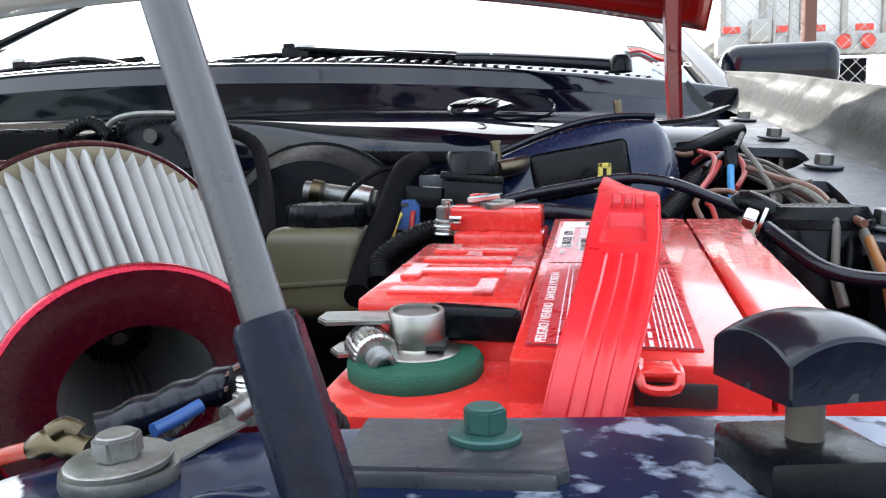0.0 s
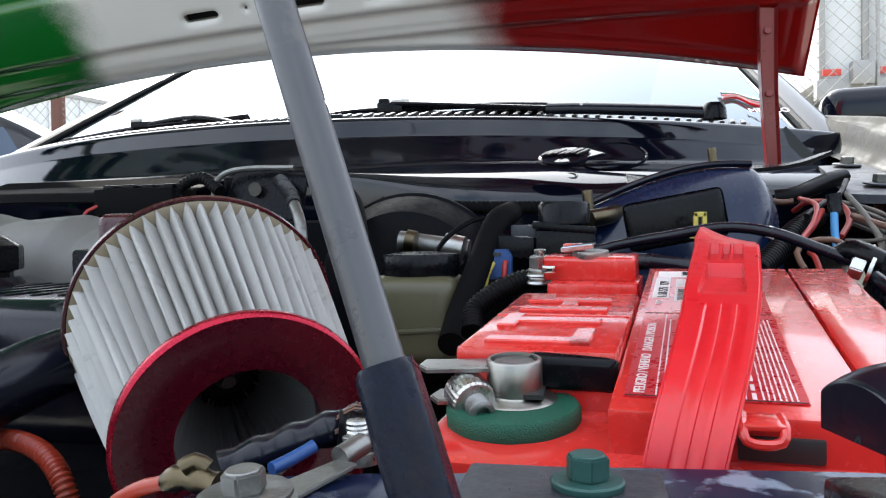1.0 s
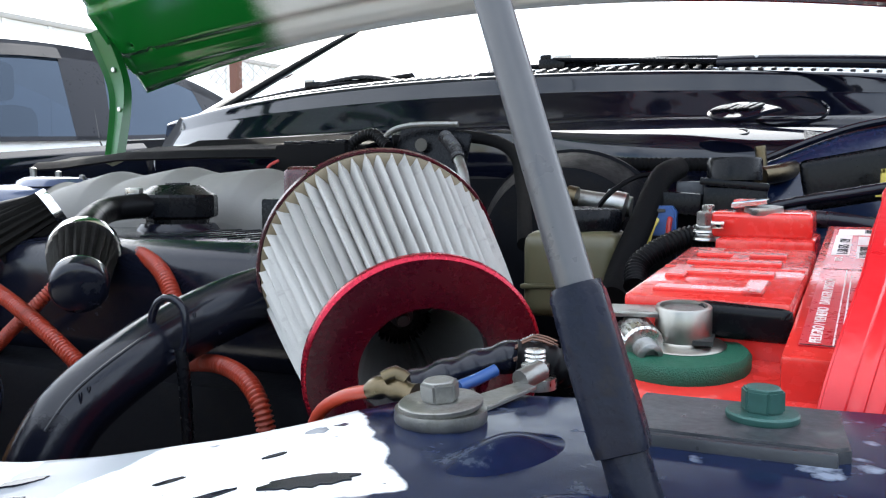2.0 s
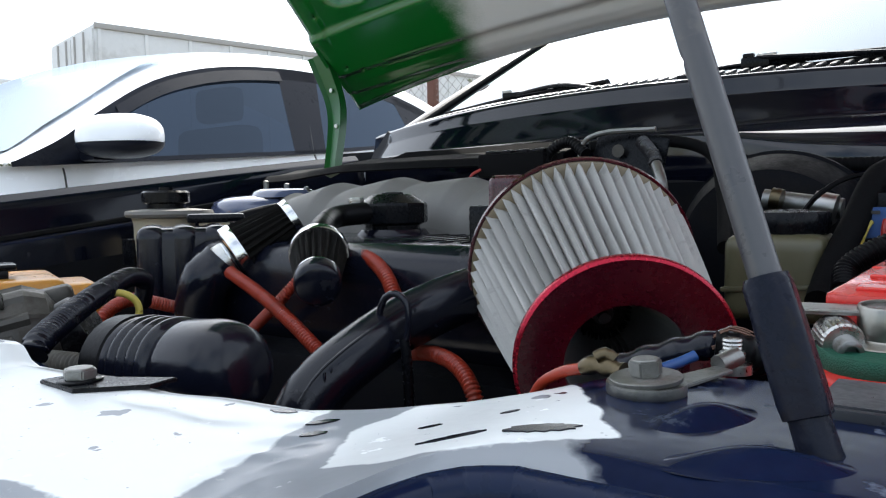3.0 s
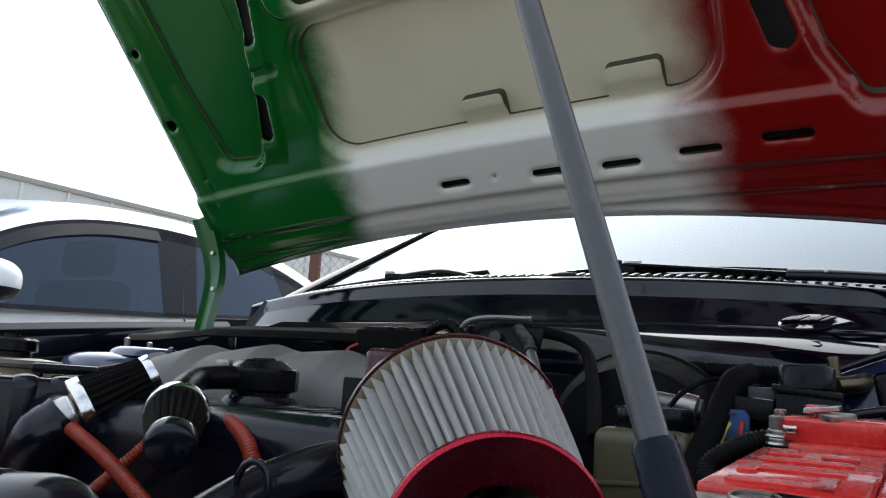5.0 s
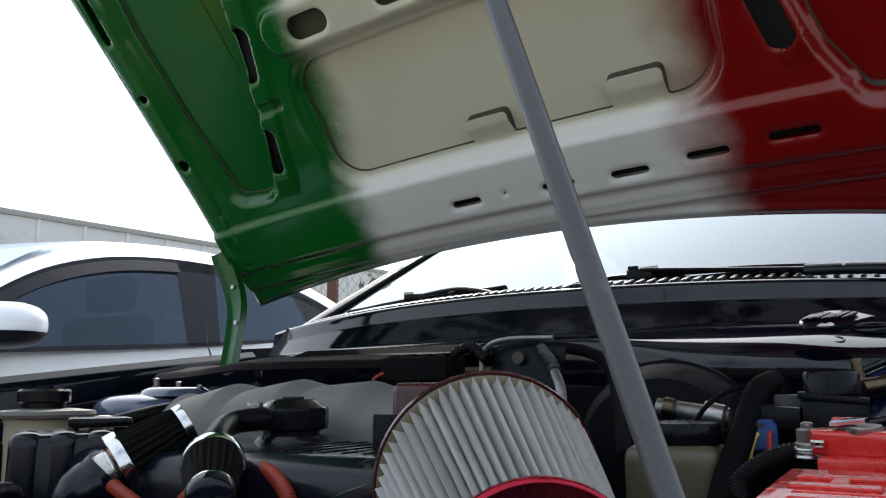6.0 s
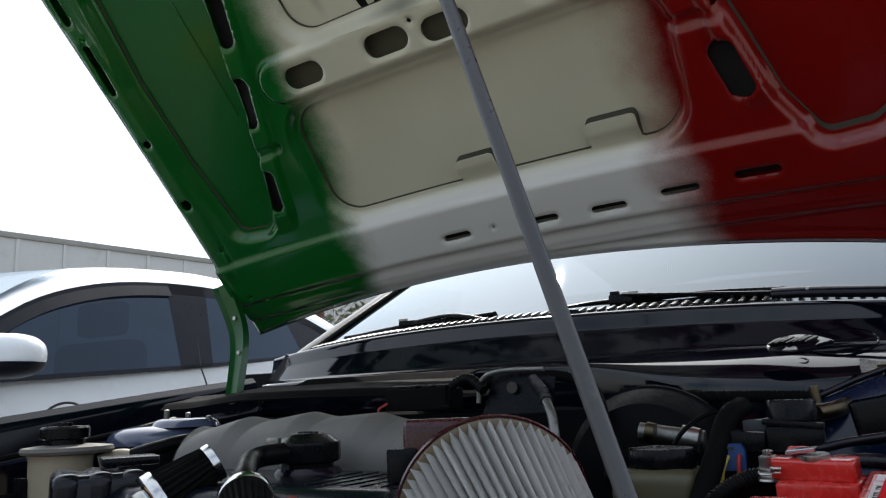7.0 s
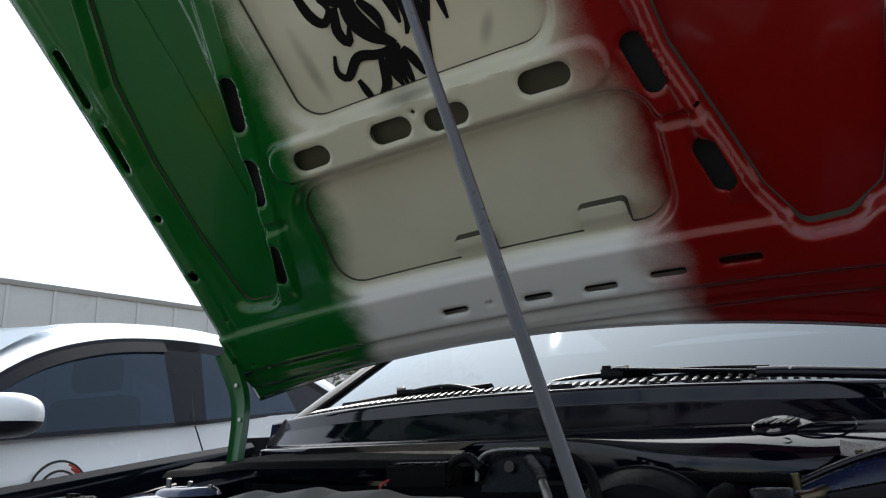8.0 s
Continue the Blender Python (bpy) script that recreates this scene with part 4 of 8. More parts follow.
def emblem(material):
    """Black sprayed stencil: a round tangle of curls and strokes, each a part of its own."""
    first = None
    c0, c1 = -0.034, 0.592
    for pts, w in (
            ([(-0.125, 0.10), (-0.112, 0.052), (-0.092, 0.036), (-0.075, 0.052), (-0.088, 0.070)], 0.008),
            ([(-0.092, 0.11), (-0.068, 0.070), (-0.036, 0.060), (0.0, 0.088)], 0.012),
            ([(-0.03, 0.10), (0.012, 0.088), (0.036, 0.098)], 0.011),
            ([(-0.036, 0.068), (-0.040, 0.036), (-0.02, 0.004), (0.016, -0.020)], 0.016),
            ([(-0.02, 0.052), (0.0, 0.024), (0.004, 0.0)], 0.008),
            ([(-0.064, 0.052), (-0.076, 0.020), (-0.064, 0.0), (-0.052, 0.024)], 0.008),
            ([(0.020, -0.024), (-0.02, -0.028), (-0.060, -0.024), (-0.092, -0.048), (-0.108, -0.036), (-0.100, -0.012)], 0.008),
            ([(-0.02, -0.032), (-0.028, -0.072), (-0.052, -0.096), (-0.040, -0.102)], 0.008),
            ([(-0.076, -0.056), (-0.064, -0.088), (-0.048, -0.096)], 0.006),
            ([(0.0, -0.02), (-0.008, -0.052), (0.0, -0.084)], 0.0075), ([(0.012, -0.024), (0.016, -0.056), (0.020, -0.084)], 0.0075),
            ([(0.024, -0.028), (0.036, -0.052), (0.044, -0.074)], 0.0075), ([(0.008, -0.02), (0.004, -0.05), (0.010, -0.09)], 0.005),
            ([(0.030, 0.100), (0.052, 0.060), (0.052, 0.012), (0.040, -0.012)], 0.010),
            ([(0.044, 0.085), (0.072, 0.028), (0.064, -0.060)], 0.009),
            ([(0.060, 0.092), (0.092, 0.044), (0.084, -0.004)], 0.008),
            ([(0.076, 0.10), (0.108, 0.060), (0.116, -0.008)], 0.008),
            ([(0.084, 0.10), (0.116, 0.076), (0.124, 0.028)], 0.007),
            ([(0.016, 0.080), (0.032, 0.040), (0.036, 0.005)], 0.009),
            ([(-0.11, 0.15), (-0.06, 0.12), (-0.01, 0.13)], 0.013), ([(0.02, 0.15), (0.07, 0.12), (0.11, 0.13)], 0.014), ([(-0.05, 0.17), (0.0, 0.15), (0.04, 0.12)], 0.012)):
        bm = bmesh.new()
        curl([(c0 + 0.90 * u, c1 + 1.04 * v) for u, v in pts], w * 1.02, bm)
        if first is None:
            first = part("painted_emblem", bm, material, hood, "black stencilled emblem of curls", smooth=False)
        else:
            part("brush_stroke", bm, material, first, smooth=False)


emblem(mat("black_spray_paint", (0.007, 0.007, 0.007), 0.6, var=0.3, scale=80, spec=0.12))


def hinge(m, sgn, material, top, mid, foot):
    """A flat hinge arm between the bonnet's corner and the fender."""
    line = spline([top, mid, foot], 0.012)
    own = bmesh.new()
    ring = []
    for i, p in enumerate(line):
        d = (line[min(i + 1, len(line) - 1)] - line[max(0, i - 1)]).normalized()
        w = d.cross(Vector((0, 1, 0))).normalized() if abs(d.y) < 0.9 else Vector((1, 0, 0))
        k = i / (len(line) - 1)
        a, b = w * (0.021 - 0.007 * k) * (0.55 if sgn > 0 else 1.0), d.cross(w).normalized() * 0.004
        ring.append([own.verts.new(p + q) for q in (a + b * 3, a - b, -a - b, -a + b * 3, -a * 0.72 + b, a * 0.72 + b)])
    for a, b in zip(ring, ring[1:]):
        for k in range(6):
            own.faces.new((a[k], a[(k + 1) % 6], b[(k + 1) % 6], b[k]))
    own.faces.new(ring[0][::-1])
    own.faces.new(ring[-1])
    arm = part("hinge_arm", own, material, hood, ("green" if sgn < 0 else "red") + "-painted steel hinge arm")
    arm.matrix_parent_inverse = HOOD.inverted()
    for q in (0.30, 0.62):
        c = line[int(q * (len(line) - 1))]
        p = part("rivet", lathe([(0.0, 0), (0.0045, 0), (0.004, 0.002), (0, 0.0025)], 12, m=look(c + Vector((0, -0.006, 0)), c + Vector((0, 1, 0)))), M["zinc"] if sgn < 0 else material, arm)


paint_green = mat("green_hinge_paint", (0.004, 0.095, 0.014), 0.35, var=0.2, scale=20, coat=0.2)
paint_red = mat("red_hinge_paint", (0.20, 0.006, 0.008), 0.35, var=0.2, scale=20, coat=0.2)
hinge(pose(-0.93, 1.11, 0.90), -1, paint_green, (-0.951, 1.100, 1.098), (-0.920, 1.115, 0.995), (-0.880, 1.060, 0.872))
hinge(pose(0.305, 1.10, 0.90), 1, paint_red, (0.294, 1.100, 1.12), (0.298, 1.115, 1.00), (0.304, 1.120, 0.895))

# ---- prop rod ----
prop = thing("prop_rod", (0.0752, 0.2440, 0.766), "grey painted prop rod standing in a rubber sleeve", "prop rod")
ROD0, ROD1 = Vector((0.0752, 0.2440, 0.766)), Vector((-0.2970, 0.4140, 1.824))


def rpart(name, bm, material, label=""):
    p = part(name, bm, material, prop, label)
    p.matrix_parent_inverse = prop.matrix_world.inverted()


rpart("rod", tube([ROD0 + (ROD1 - ROD0) * t for t in (0.0, 0.2, 0.4, 0.6, 0.8, 1.0)], 0.0036, 20, 0.02), M["rod"])
rm = along(ROD0, ROD1)
sl = lathe([(0.0036, 0.0095), (0.0050, 0.0100), (0.0053, 0.013), (0.0053, 0.028), (0.0051, 0.0385), (0.0048, 0.0402), (0.0036, 0.0395)], 48, m=rm, wave=lambda a, k: 1 + (min(1.20, 1 / max(abs(math.cos(a - 0.5)), abs(math.sin(a - 0.5)))) - 1.06) * (0 < k < 5))
rpart("rubber_sleeve", sl, M["sleeve"], "dark blue rubber sleeve with a worn edge")
rpart("grommet", lathe([(0.0, -0.010), (0.0046, -0.010), (0.0047, -0.002), (0.0044, 0.004), (0.0042, 0.012)], 24, m=rm), M["sleeve"], "black rubber grommet at its foot")


# ---- battery ----
BAT = pose(0.037, 0.364, 0.755, 5.2, 0, -6.6)
battery = thing("car_battery", BAT, "red plastic car battery with a moulded strap handle", "battery")
part("case", box(0, 0.172, -0.006, 0.258, -0.18, 0.001, 0.002), M["red"], battery)
deck = box(0.001, 0.0605, 0.050, 0.172, -0.002, 0.0225, 0.002)
side_lid = part("side_lid", deck, M["red"], battery)


def lid_drop(y):
    """The lids slope down towards the front."""
    return 0.0085 * (1 - (y - 0.0104) / 0.2466)


lid1, lid2 = box(0.061, 0.1366, 0.0104, 0.257, -0.002, 0.0235, 0.0016), box(0.1378, 0.1725, 0.0110, 0.257, -0.002, 0.0235, 0.0016)
for v in [*lid1.verts, *lid2.verts]:
    if v.co.z > 0.01:
        v.co.z -= lid_drop(v.co.y)
lid = part("lid", lid1, M["red"], battery)
for v in lid2.verts:
    if v.co.x > 0.165 and v.co.z > 0.010:
        v.co.x -= 0.006
part("cover_strip", lid2, M["red"], battery)
# raised blocks on the side lid
for x0, x1, y0, y1 in ((0.010, 0.050, 0.058, 0.066), (0.042, 0.050, 0.058, 0.082), (0.010, 0.050, 0.094, 0.102), (0.008, 0.016, 0.086, 0.110), (0.010, 0.050, 0.120, 0.128), (0.010, 0.050, 0.142, 0.150), (0.027, 0.035, 0.128, 0.142)):
    part("raised_mark", box(x0, x1, y0, y1, 0.022, 0.0242, 0.0006, 1), M["red"], side_lid)
part("seam", box(0.002, 0.060, 0.1125, 0.1140, 0.022, 0.0230, 0.0003, 1), M["red"], side_lid)
# label with its print
lab = part("label", outline([(0.065, 0.012), (0.130, 0.012), (0.130, 0.245), (0.065, 0.245)], 0.0004), M["label"], battery, "red printed warning label", smooth=False)
lab.matrix_basis = pose(0.065, 0.0215, 0.0237 - lid_drop(0.0215), 1.974, 0, 0) @ Matrix.Diagonal((0.83, 0.955, 1, 1)) @ pose(-0.065, -0.012, 0)
L0 = 0.0006
up = lambda x, y: pose(x, y, L0, 0, 0, 90)
text("print", "PELIGRO / VENENO   DANGER / POISON", 0.0062, up(0.0725, 0.015), M["print"], lab, 0.0001, 0.86)
text("print", "TIPO", 0.0055, up(0.0735, 0.150), M["print"], lab, 0.0001, 0.9)
part("sticker", box(0.0672, 0.0765, 0.166, 0.222, 0.0003, 0.0007), M["print"], lab, "white type sticker", smooth=False)
text("print", "L-58-575   12V", 0.0080, pose(0.0755, 0.167, 0.0009, 0, 0, 90), M["ink"], lab, 0.0001, 0.88)
part("sticker", box(0.080, 0.0885, 0.158, 0.190, 0.0003, 0.0007), M["print"], lab, smooth=False)
part("sticker", box(0.080, 0.0885, 0.194, 0.218, 0.0003, 0.0007), M["print"], lab, smooth=False)
part("sticker", box(0.068, 0.1, 0.224, 0.242, 0.0003, 0.0007), M["print"], lab, smooth=False)
rng = random.Random(4)
bars = bmesh.new()
for k in range(9):
    y = 0.160 + 0.0032 * k
    box(0.0815, 0.087, y, y + rng.uniform(0.0008, 0.002), 0.0006, 0.0009, bm=bars)
for k in range(14):
    y = 0.229 + 0.0008 * k
    box(0.083 + 0.001 * (k % 3), 0.098, y, y + 0.0004, 0.0006, 0.0009, bm=bars)
tagged(part("fine_print", bars, M["ink"], lab, smooth=False), kind="stuff")
bars = bmesh.new()
block = [(0.0765, 0.014, 0.130), (0.0790, 0.014, 0.118), (0.0840, 0.012, 0.10), (0.0862, 0.012, 0.10), (0.0884, 0.012, 0.09)]
block += [(0.1145 + 0.0019 * k, 0.014, (0.075, 0.105, 0.118, 0.125, 0.112, 0.120, 0.122, 0.110)[k]) for k in range(7)]
for x, n0, n1 in block:
    y = n0
    while y < n1:
        w = rng.uniform(0.0005, 0.0016)
        box(x, x + rng.uniform(0.0005, 0.0008), y, y + w, L0 - 0.0003, L0, bm=bars)
        y += w + rng.choice((0.0004, 0.0005, 0.0006, 0.0014))
for x in (0.1075, 0.1110):
    for y in (0.014, 0.023, 0.033, 0.056):
        box(x, x + 0.0016, y, y + 0.006, L0 - 0.0003, L0, bm=bars)
tagged(part("fine_print", bars, M["print"], lab, smooth=False), "lines of small illegible white print", kind="stuff")
for x0, x1, y0, y1 in ((0.0655, 0.1295, 0.0125, 0.0130), (0.0655, 0.1295, 0.1320, 0.1324)):
    part("printed_line", box(x0, x1, y0, y1, L0 - 0.0003, L0), M["ink"], lab, smooth=False)


def strap_mesh():
    """The moulded carrying strap: a ribbed band arched over the lid, with two cross bars pressed into its back end."""
    line = spline([(0.1145, 0.3425, 0.742), (0.121, 0.350, 0.768), (0.1275, 0.368, 0.7835), (0.134, 0.396, 0.794), (0.142, 0.440, 0.8065), (0.150, 0.485, 0.8165), (0.156, 0.525, 0.8205), (0.160, 0.556, 0.817), (0.164, 0.585, 0.797), (0.166, 0.592, 0.780)], 0.0026)
    own = bmesh.new()
    n = 72
    ring = []
    for i, p in enumerate(line):
        d = (line[min(i + 1, len(line) - 1)] - line[max(0, i - 1)]).normalized()
        twist = max(0.0, min(1.0, (i / (len(line) - 1) - 0.55) / 0.33))
        w = Vector((1, -0.12, -0.75 * twist * twist * (3 - 2 * twist)))
        w = (w - d * w.dot(d)).normalized()
        up_ = w.cross(d).normalized()
        if up_.z < 0 and i < len(line) - 14:
            up_ = -up_
        t = i / (len(line) - 1)
        half = 0.0105 + 0.0030 * min(1.0, t / 0.4)
        row = []
        for k in range(n):
            s = -1 + 2 * k / (n - 1)
            z = 0.0014
            if t < 0.31:
                for c in (-0.35, 0.05, 0.45):
                    z -= 0.0007 * ease((s - c + 0.04) / 0.03) * ease((c + 0.30 - s) / 0.28)
            if 0.36 < t < 0.46 and abs(s) < 0.62 - 1.2 * (t - 0.36):
                z -= 0.0010 + 0.0042 * (t - 0.36) / 0.10
            if 0.49 < t < 0.58 and abs(s) < 0.50 and abs(abs(s) - 0.17) > 0.06:
                z -= 0.0040
            if abs(s) > 0.93:
                z -= 0.0008
            row.append(own.verts.new(p + w * (half * s + 0.002 * min(1.0, t / 0.4)) + up_ * z))
        for k in reversed(range(n)):
            s = -1 + 2 * k / (n - 1)
            row.append(own.verts.new(p + w * (half * s + 0.002 * min(1.0, t / 0.4)) - up_ * (0.0012 + (0.0046 if 0.35 < t < 0.95 else 0))))
        ring.append(row)
    m = len(ring[0])
    for a, b in zip(ring, ring[1:]):
        for k in range(m):
            own.faces.new((a[k], a[(k + 1) % m], b[(k + 1) % m], b[k]))
    own.faces.new(ring[0][::-1])
    own.faces.new(ring[-1])
    return own


st = part("strap_handle", strap_mesh(), M["strap"], battery, "faded ribbed red strap handle")
st.matrix_parent_inverse = BAT.inverted()
loop = tube([(0.0995, 0.0115, 0.0150), (0.0990, 0.001, 0.0146), (0.1000, -0.0006, 0.0116), (0.1045, -0.0010, 0.0108), (0.1090, -0.0006, 0.0116), (0.1100, 0.001, 0.0146), (0.1095, 0.0115, 0.0150)], 0.0015, 8, 0.002)
part("strap_loop", loop, M["red"], battery)
part("strap_bar", box(0.0985, 0.1105, 0.000, 0.0115, 0.0142, 0.0160, 0.0007), M["red"], battery)
part("strap_notch", box(0.098, 0.1215, 0.0090, 0.0110, 0.0020, 0.0095, 0.0009), M["ink"], battery, "dark notch below the strap loop")

# negative clamp with its felt washer
neg = thing("battery_clamp", (0.067, 0.4010, 0.7572, 5, 0, 0), "silver clamp on the negative post with a green felt washer", "battery clamp", "battery clamps")
part("felt_washer", lathe([(0.009, 0.0), (0.0224, 0.0), (0.0234, 0.0012), (0.0236, 0.0062), (0.0224, 0.0078), (0.009, 0.0078)], 48, m=pose(-0.0002, -0.0055, 0.0008), wave=lambda a, k: 1 + 0.012 * math.sin(3 * a) + 0.006 * math.sin(11 * a)), M["felt"], neg, "thick green felt washer")
part("post", lathe([(0.0, 0.006), (0.0082, 0.006), (0.0078, 0.0215), (0.0072, 0.0222), (0, 0.0222)], 28), M["galv"], neg, "grey lead post")
ringm = lathe([(0.0083, 0.0052), (0.0142, 0.0080), (0.0150, 0.0088), (0.0142, 0.0095), (0.0108, 0.0100), (0.0098, 0.0110), (0.0099, 0.0120), (0.0099, 0.0225), (0.0094, 0.0232), (0.0083, 0.0232), (0.0083, 0.0052)], 40)
part("clamp_ring", ringm, M["lead"], neg)
part("slot", box(0.004, 0.0108, -0.0095, 0.002, 0.0112, 0.0128), M["ink"], neg, smooth=False)
lug = outline([(-0.008, -0.006), (-0.030, -0.009), (-0.034, -0.004), (-0.033, 0.004), (-0.008, 0.007)], 0.0018, 0.0005)
part("lug", moved(lug, pose(0, 0, 0.0195)), M["steel"], neg)
part("lug", moved(outline([(-0.008, -0.006), (-0.026, -0.010), (-0.030, -0.004), (-0.028, 0.004), (-0.008, 0.007)], 0.0018, 0.0005), pose(0, 0, 0.0085)), M["steel"], neg)
nutm = look((-0.0150, -0.0075, 0.0110), (-0.0025, -0.0300, 0.0060)) @ pose(0, 0, 0, 180, 0, 0)
kn = lathe([(0.0, -0.006), (0.0072, -0.006), (0.0079, -0.0052), (0.0079, 0.0046), (0.0073, 0.0058), (0.0056, 0.0062), (0.0, 0.0062)], 120, m=nutm, wave=lambda a, k: 1 + 0.012 * math.cos(30 * a) * (1 <= k <= 4))
part("knurled_nut", kn, M["zinc"], neg, angle=25)
th = lathe([(0.0, 0.004)] + [(0.0042 + (0.00035 if k % 2 else 0), 0.006 + 0.0005 * k) for k in range(14)] + [(0.0034, 0.0134), (0.0026, 0.0134), (0.0022, 0.0110), (0, 0.0110)], 20, m=nutm)
part("bolt", th, M["galv"], neg)
boot = box(0.004, 0.0365, 0.004, 0.024, 0.0105, 0.0235, 0.0035, 3)
for v in boot.verts:
    v.co.z += -0.0022 * (v.co.x / 0.0365) ** 2 + (0.0008 if v.co.x > 0.03 else 0)
part("cable_boot", boot, M["black"], neg, "black plastic cable boot")

# positive clamp in its red cover
pos = thing("battery_clamp", (0.088, 0.612, 0.781, 5, 0, -8), "red-covered clamp on the positive post with a nut stack", "battery clamp", "battery clamps")
cov = box(-0.026, 0.032, -0.012, 0.016, 0.002, 0.0175, 0.003, 3)
for v in cov.verts:
    if v.co.x < 0 and v.co.y < 0:
        v.co.y += 0.010 * min(1, -v.co.x / 0.026) ** 2
part("cover", cov, M["red"], pos, "glossy red plastic terminal cover")
part("base_block", box(-0.020, 0.034, -0.020, 0.020, -0.016, 0.003, 0.002), M["red"], pos)
part("post", lathe([(0.0, 0.016), (0.0105, 0.016), (0.0112, 0.018), (0.0108, 0.0205), (0.0, 0.0208)], 28, m=pose(0.004, 0.002, 0)), M["steel"], pos)
part("lug", moved(outline([(-0.010, -0.004), (0.010, -0.005), (0.012, 0.003), (-0.008, 0.005)], 0.003, 0.0006), pose(-0.004, 0.000, 0.0215, 0, -6, 8)), M["chrome"], pos)
part("red_tab", box(-0.014, 0.000, 0.004, 0.012, 0.019, 0.0245, 0.001), M["red"], pos)
part("slot", box(-0.0245, -0.0165, -0.0105, -0.0065, 0.008, 0.0125, 0.0005), M["chrome"], pos)
for k, (r, h, z) in enumerate(((0.0095, 0.0022, -0.004), (0.0088, 0.0026, -0.0016), (0.0096, 0.0018, 0.0012), (0.0085, 0.003, 0.0032))):
    part("washer", lathe([(0, z), (r * 0.95, z), (r, z + h * 0.4), (r * 0.95, z + h), (0, z + h)], 24, m=pose(-0.033, 0.024, 0)), M["zinc"], pos)
part("nut", hexagon(0.0078, 0.0085, 0.0006, m=pose(-0.033, 0.024, 0.0064)), M["zinc"], pos)
part("stud", lathe([(0.0040, 0.014), (0.0040, 0.0185), (0.0032, 0.0192), (0, 0.0192)], 16, m=pose(-0.033, 0.024, 0)), M["zinc"], pos)

# ---- air filter ----
FA, FB = Vector((-0.0513, 0.4329, 0.7408)), Vector((-0.1310, 0.5445, 0.7730))
FM = along(FA, FB)
FL = (FB - FA).length
filt = thing("air_filter", FM, "cone air filter with dusty white pleats and red metal end ring", "air filter")
FR0, FR1 = 0.0534, 0.0762


def pleats(n, r0, r1, z0, z1, deep, sharp=0.75, inside=False, rows=6):
    own = bmesh.new()
    rings = []
    per = 8
    for j in range(rows + 1):
        t = j / rows
        ring = []
        for i in range(n * per):
            a = math.tau * i / (n * per)
            w = abs(((i / per) % 1) * 2 - 1)
            w = w ** sharp
            jit = 0.0005 * math.sin(i * 1.7 + 3 * t) + 0.0007 * math.sin(i // per * 2.4 + 2.0 * t)
            r = (r0 + (r1 - r0) * t) - deep * (1 - w) * (0.85 + 0.15 * t) + jit
            ring.append(own.verts.new((r * math.cos(a), r * math.sin(a), z0 + (z1 - z0) * t)))
        rings.append(ring)
    m = n * per
    for a, b in zip(rings, rings[1:]):
        for i in range(m):
            own.faces.new((a[i], a[(i + 1) % m], b[(i + 1) % m], b[i]))
    return own


part("pleated_gauze", pleats(58, FR0 - 0.001, FR1 - 0.0015, -0.002, FL - 0.002, 0.0100), M["pleat"], filt, "dusty white pleated gauze", angle=70)
part("rear_resin", lathe([(0.0, FL - 0.0035), (FR1 - 0.005, FL - 0.0035), (FR1 - 0.0016, FL - 0.002), (FR1 - 0.0016, FL + 0.001), (0, FL + 0.001)], 96), M["resin"], filt, "amber resin edge of the pleats")
part("rear_rim", lathe([(FR1 - 0.001, FL - 0.0012), (FR1 + 0.0004, FL - 0.0012), (FR1 + 0.0010, FL + 0.002), (FR1 - 0.004, FL + 0.010), (0.052, FL + 0.013), (0.046, FL + 0.030), (0.046, FL + 0.055), (0.0, FL + 0.055)], 96), M["maroon"], filt, "thin red metal rear rim and neck")
ring = part("end_ring", lathe([(0.0305, 0.003), (0.0306, -0.004), (0.0311, -0.0066), (0.0324, -0.0072), (FR0 + 0.0006, -0.0074), (FR0 + 0.0006, -0.0022), (FR0 - 0.0022, 0.0080), (FR0 - 0.006, 0.0085), (0.0308, 0.006), (0.0305, 0.003)], 96), M["maroon"], filt, "wide anodised dark red front ring")
part("ring_edge", lathe([(FR0 + 0.0006, -0.0073), (FR0 + 0.0010, -0.0075), (FR0 + 0.0023, -0.0062), (FR0 + 0.0027, -0.0052), (FR0 + 0.0027, -0.0024), (FR0 + 0.0020, -0.0014), (FR0 - 0.0012, -0.0014)], 96), M["maroon_edge"], ring, "polished crimson edge of the ring")
# shade inside the cone is put into the gauze colour
part("inner_cone", pleats(40, 0.0390, 0.0230, 0.0, 0.070, 0.0090, sharp=1.0, rows=5), M["pleat_dark"], filt, "inner pleats, coloured darker for the shade inside the cone", angle=18)
part("cone_plate", lathe([(0.0, 0.066), (0.0145, 0.066), (0.0165, 0.064), (0.0185, 0.066), (0.0205, 0.074), (0.0, 0.074)], 40), M["black"], filt)
part("cone_bolt", lathe([(0.0, 0.054), (0.0032, 0.054), (0.0036, 0.056), (0.0036, 0.060), (0.0062, 0.0605), (0.0068, 0.066), (0, 0.066)], 24), M["tab"], filt)

intake = thing("intake_duct", tuple(FB + (FB - FA).normalized() * 0.05), "grey throttle body and duct behind the air filter", "intake duct")


def at_world(t, name, bm, material, label="", **kw):
    p = part(name, bm, material, t, label, **kw)
    p.matrix_parent_inverse = t.matrix_world.inverted()
    return p


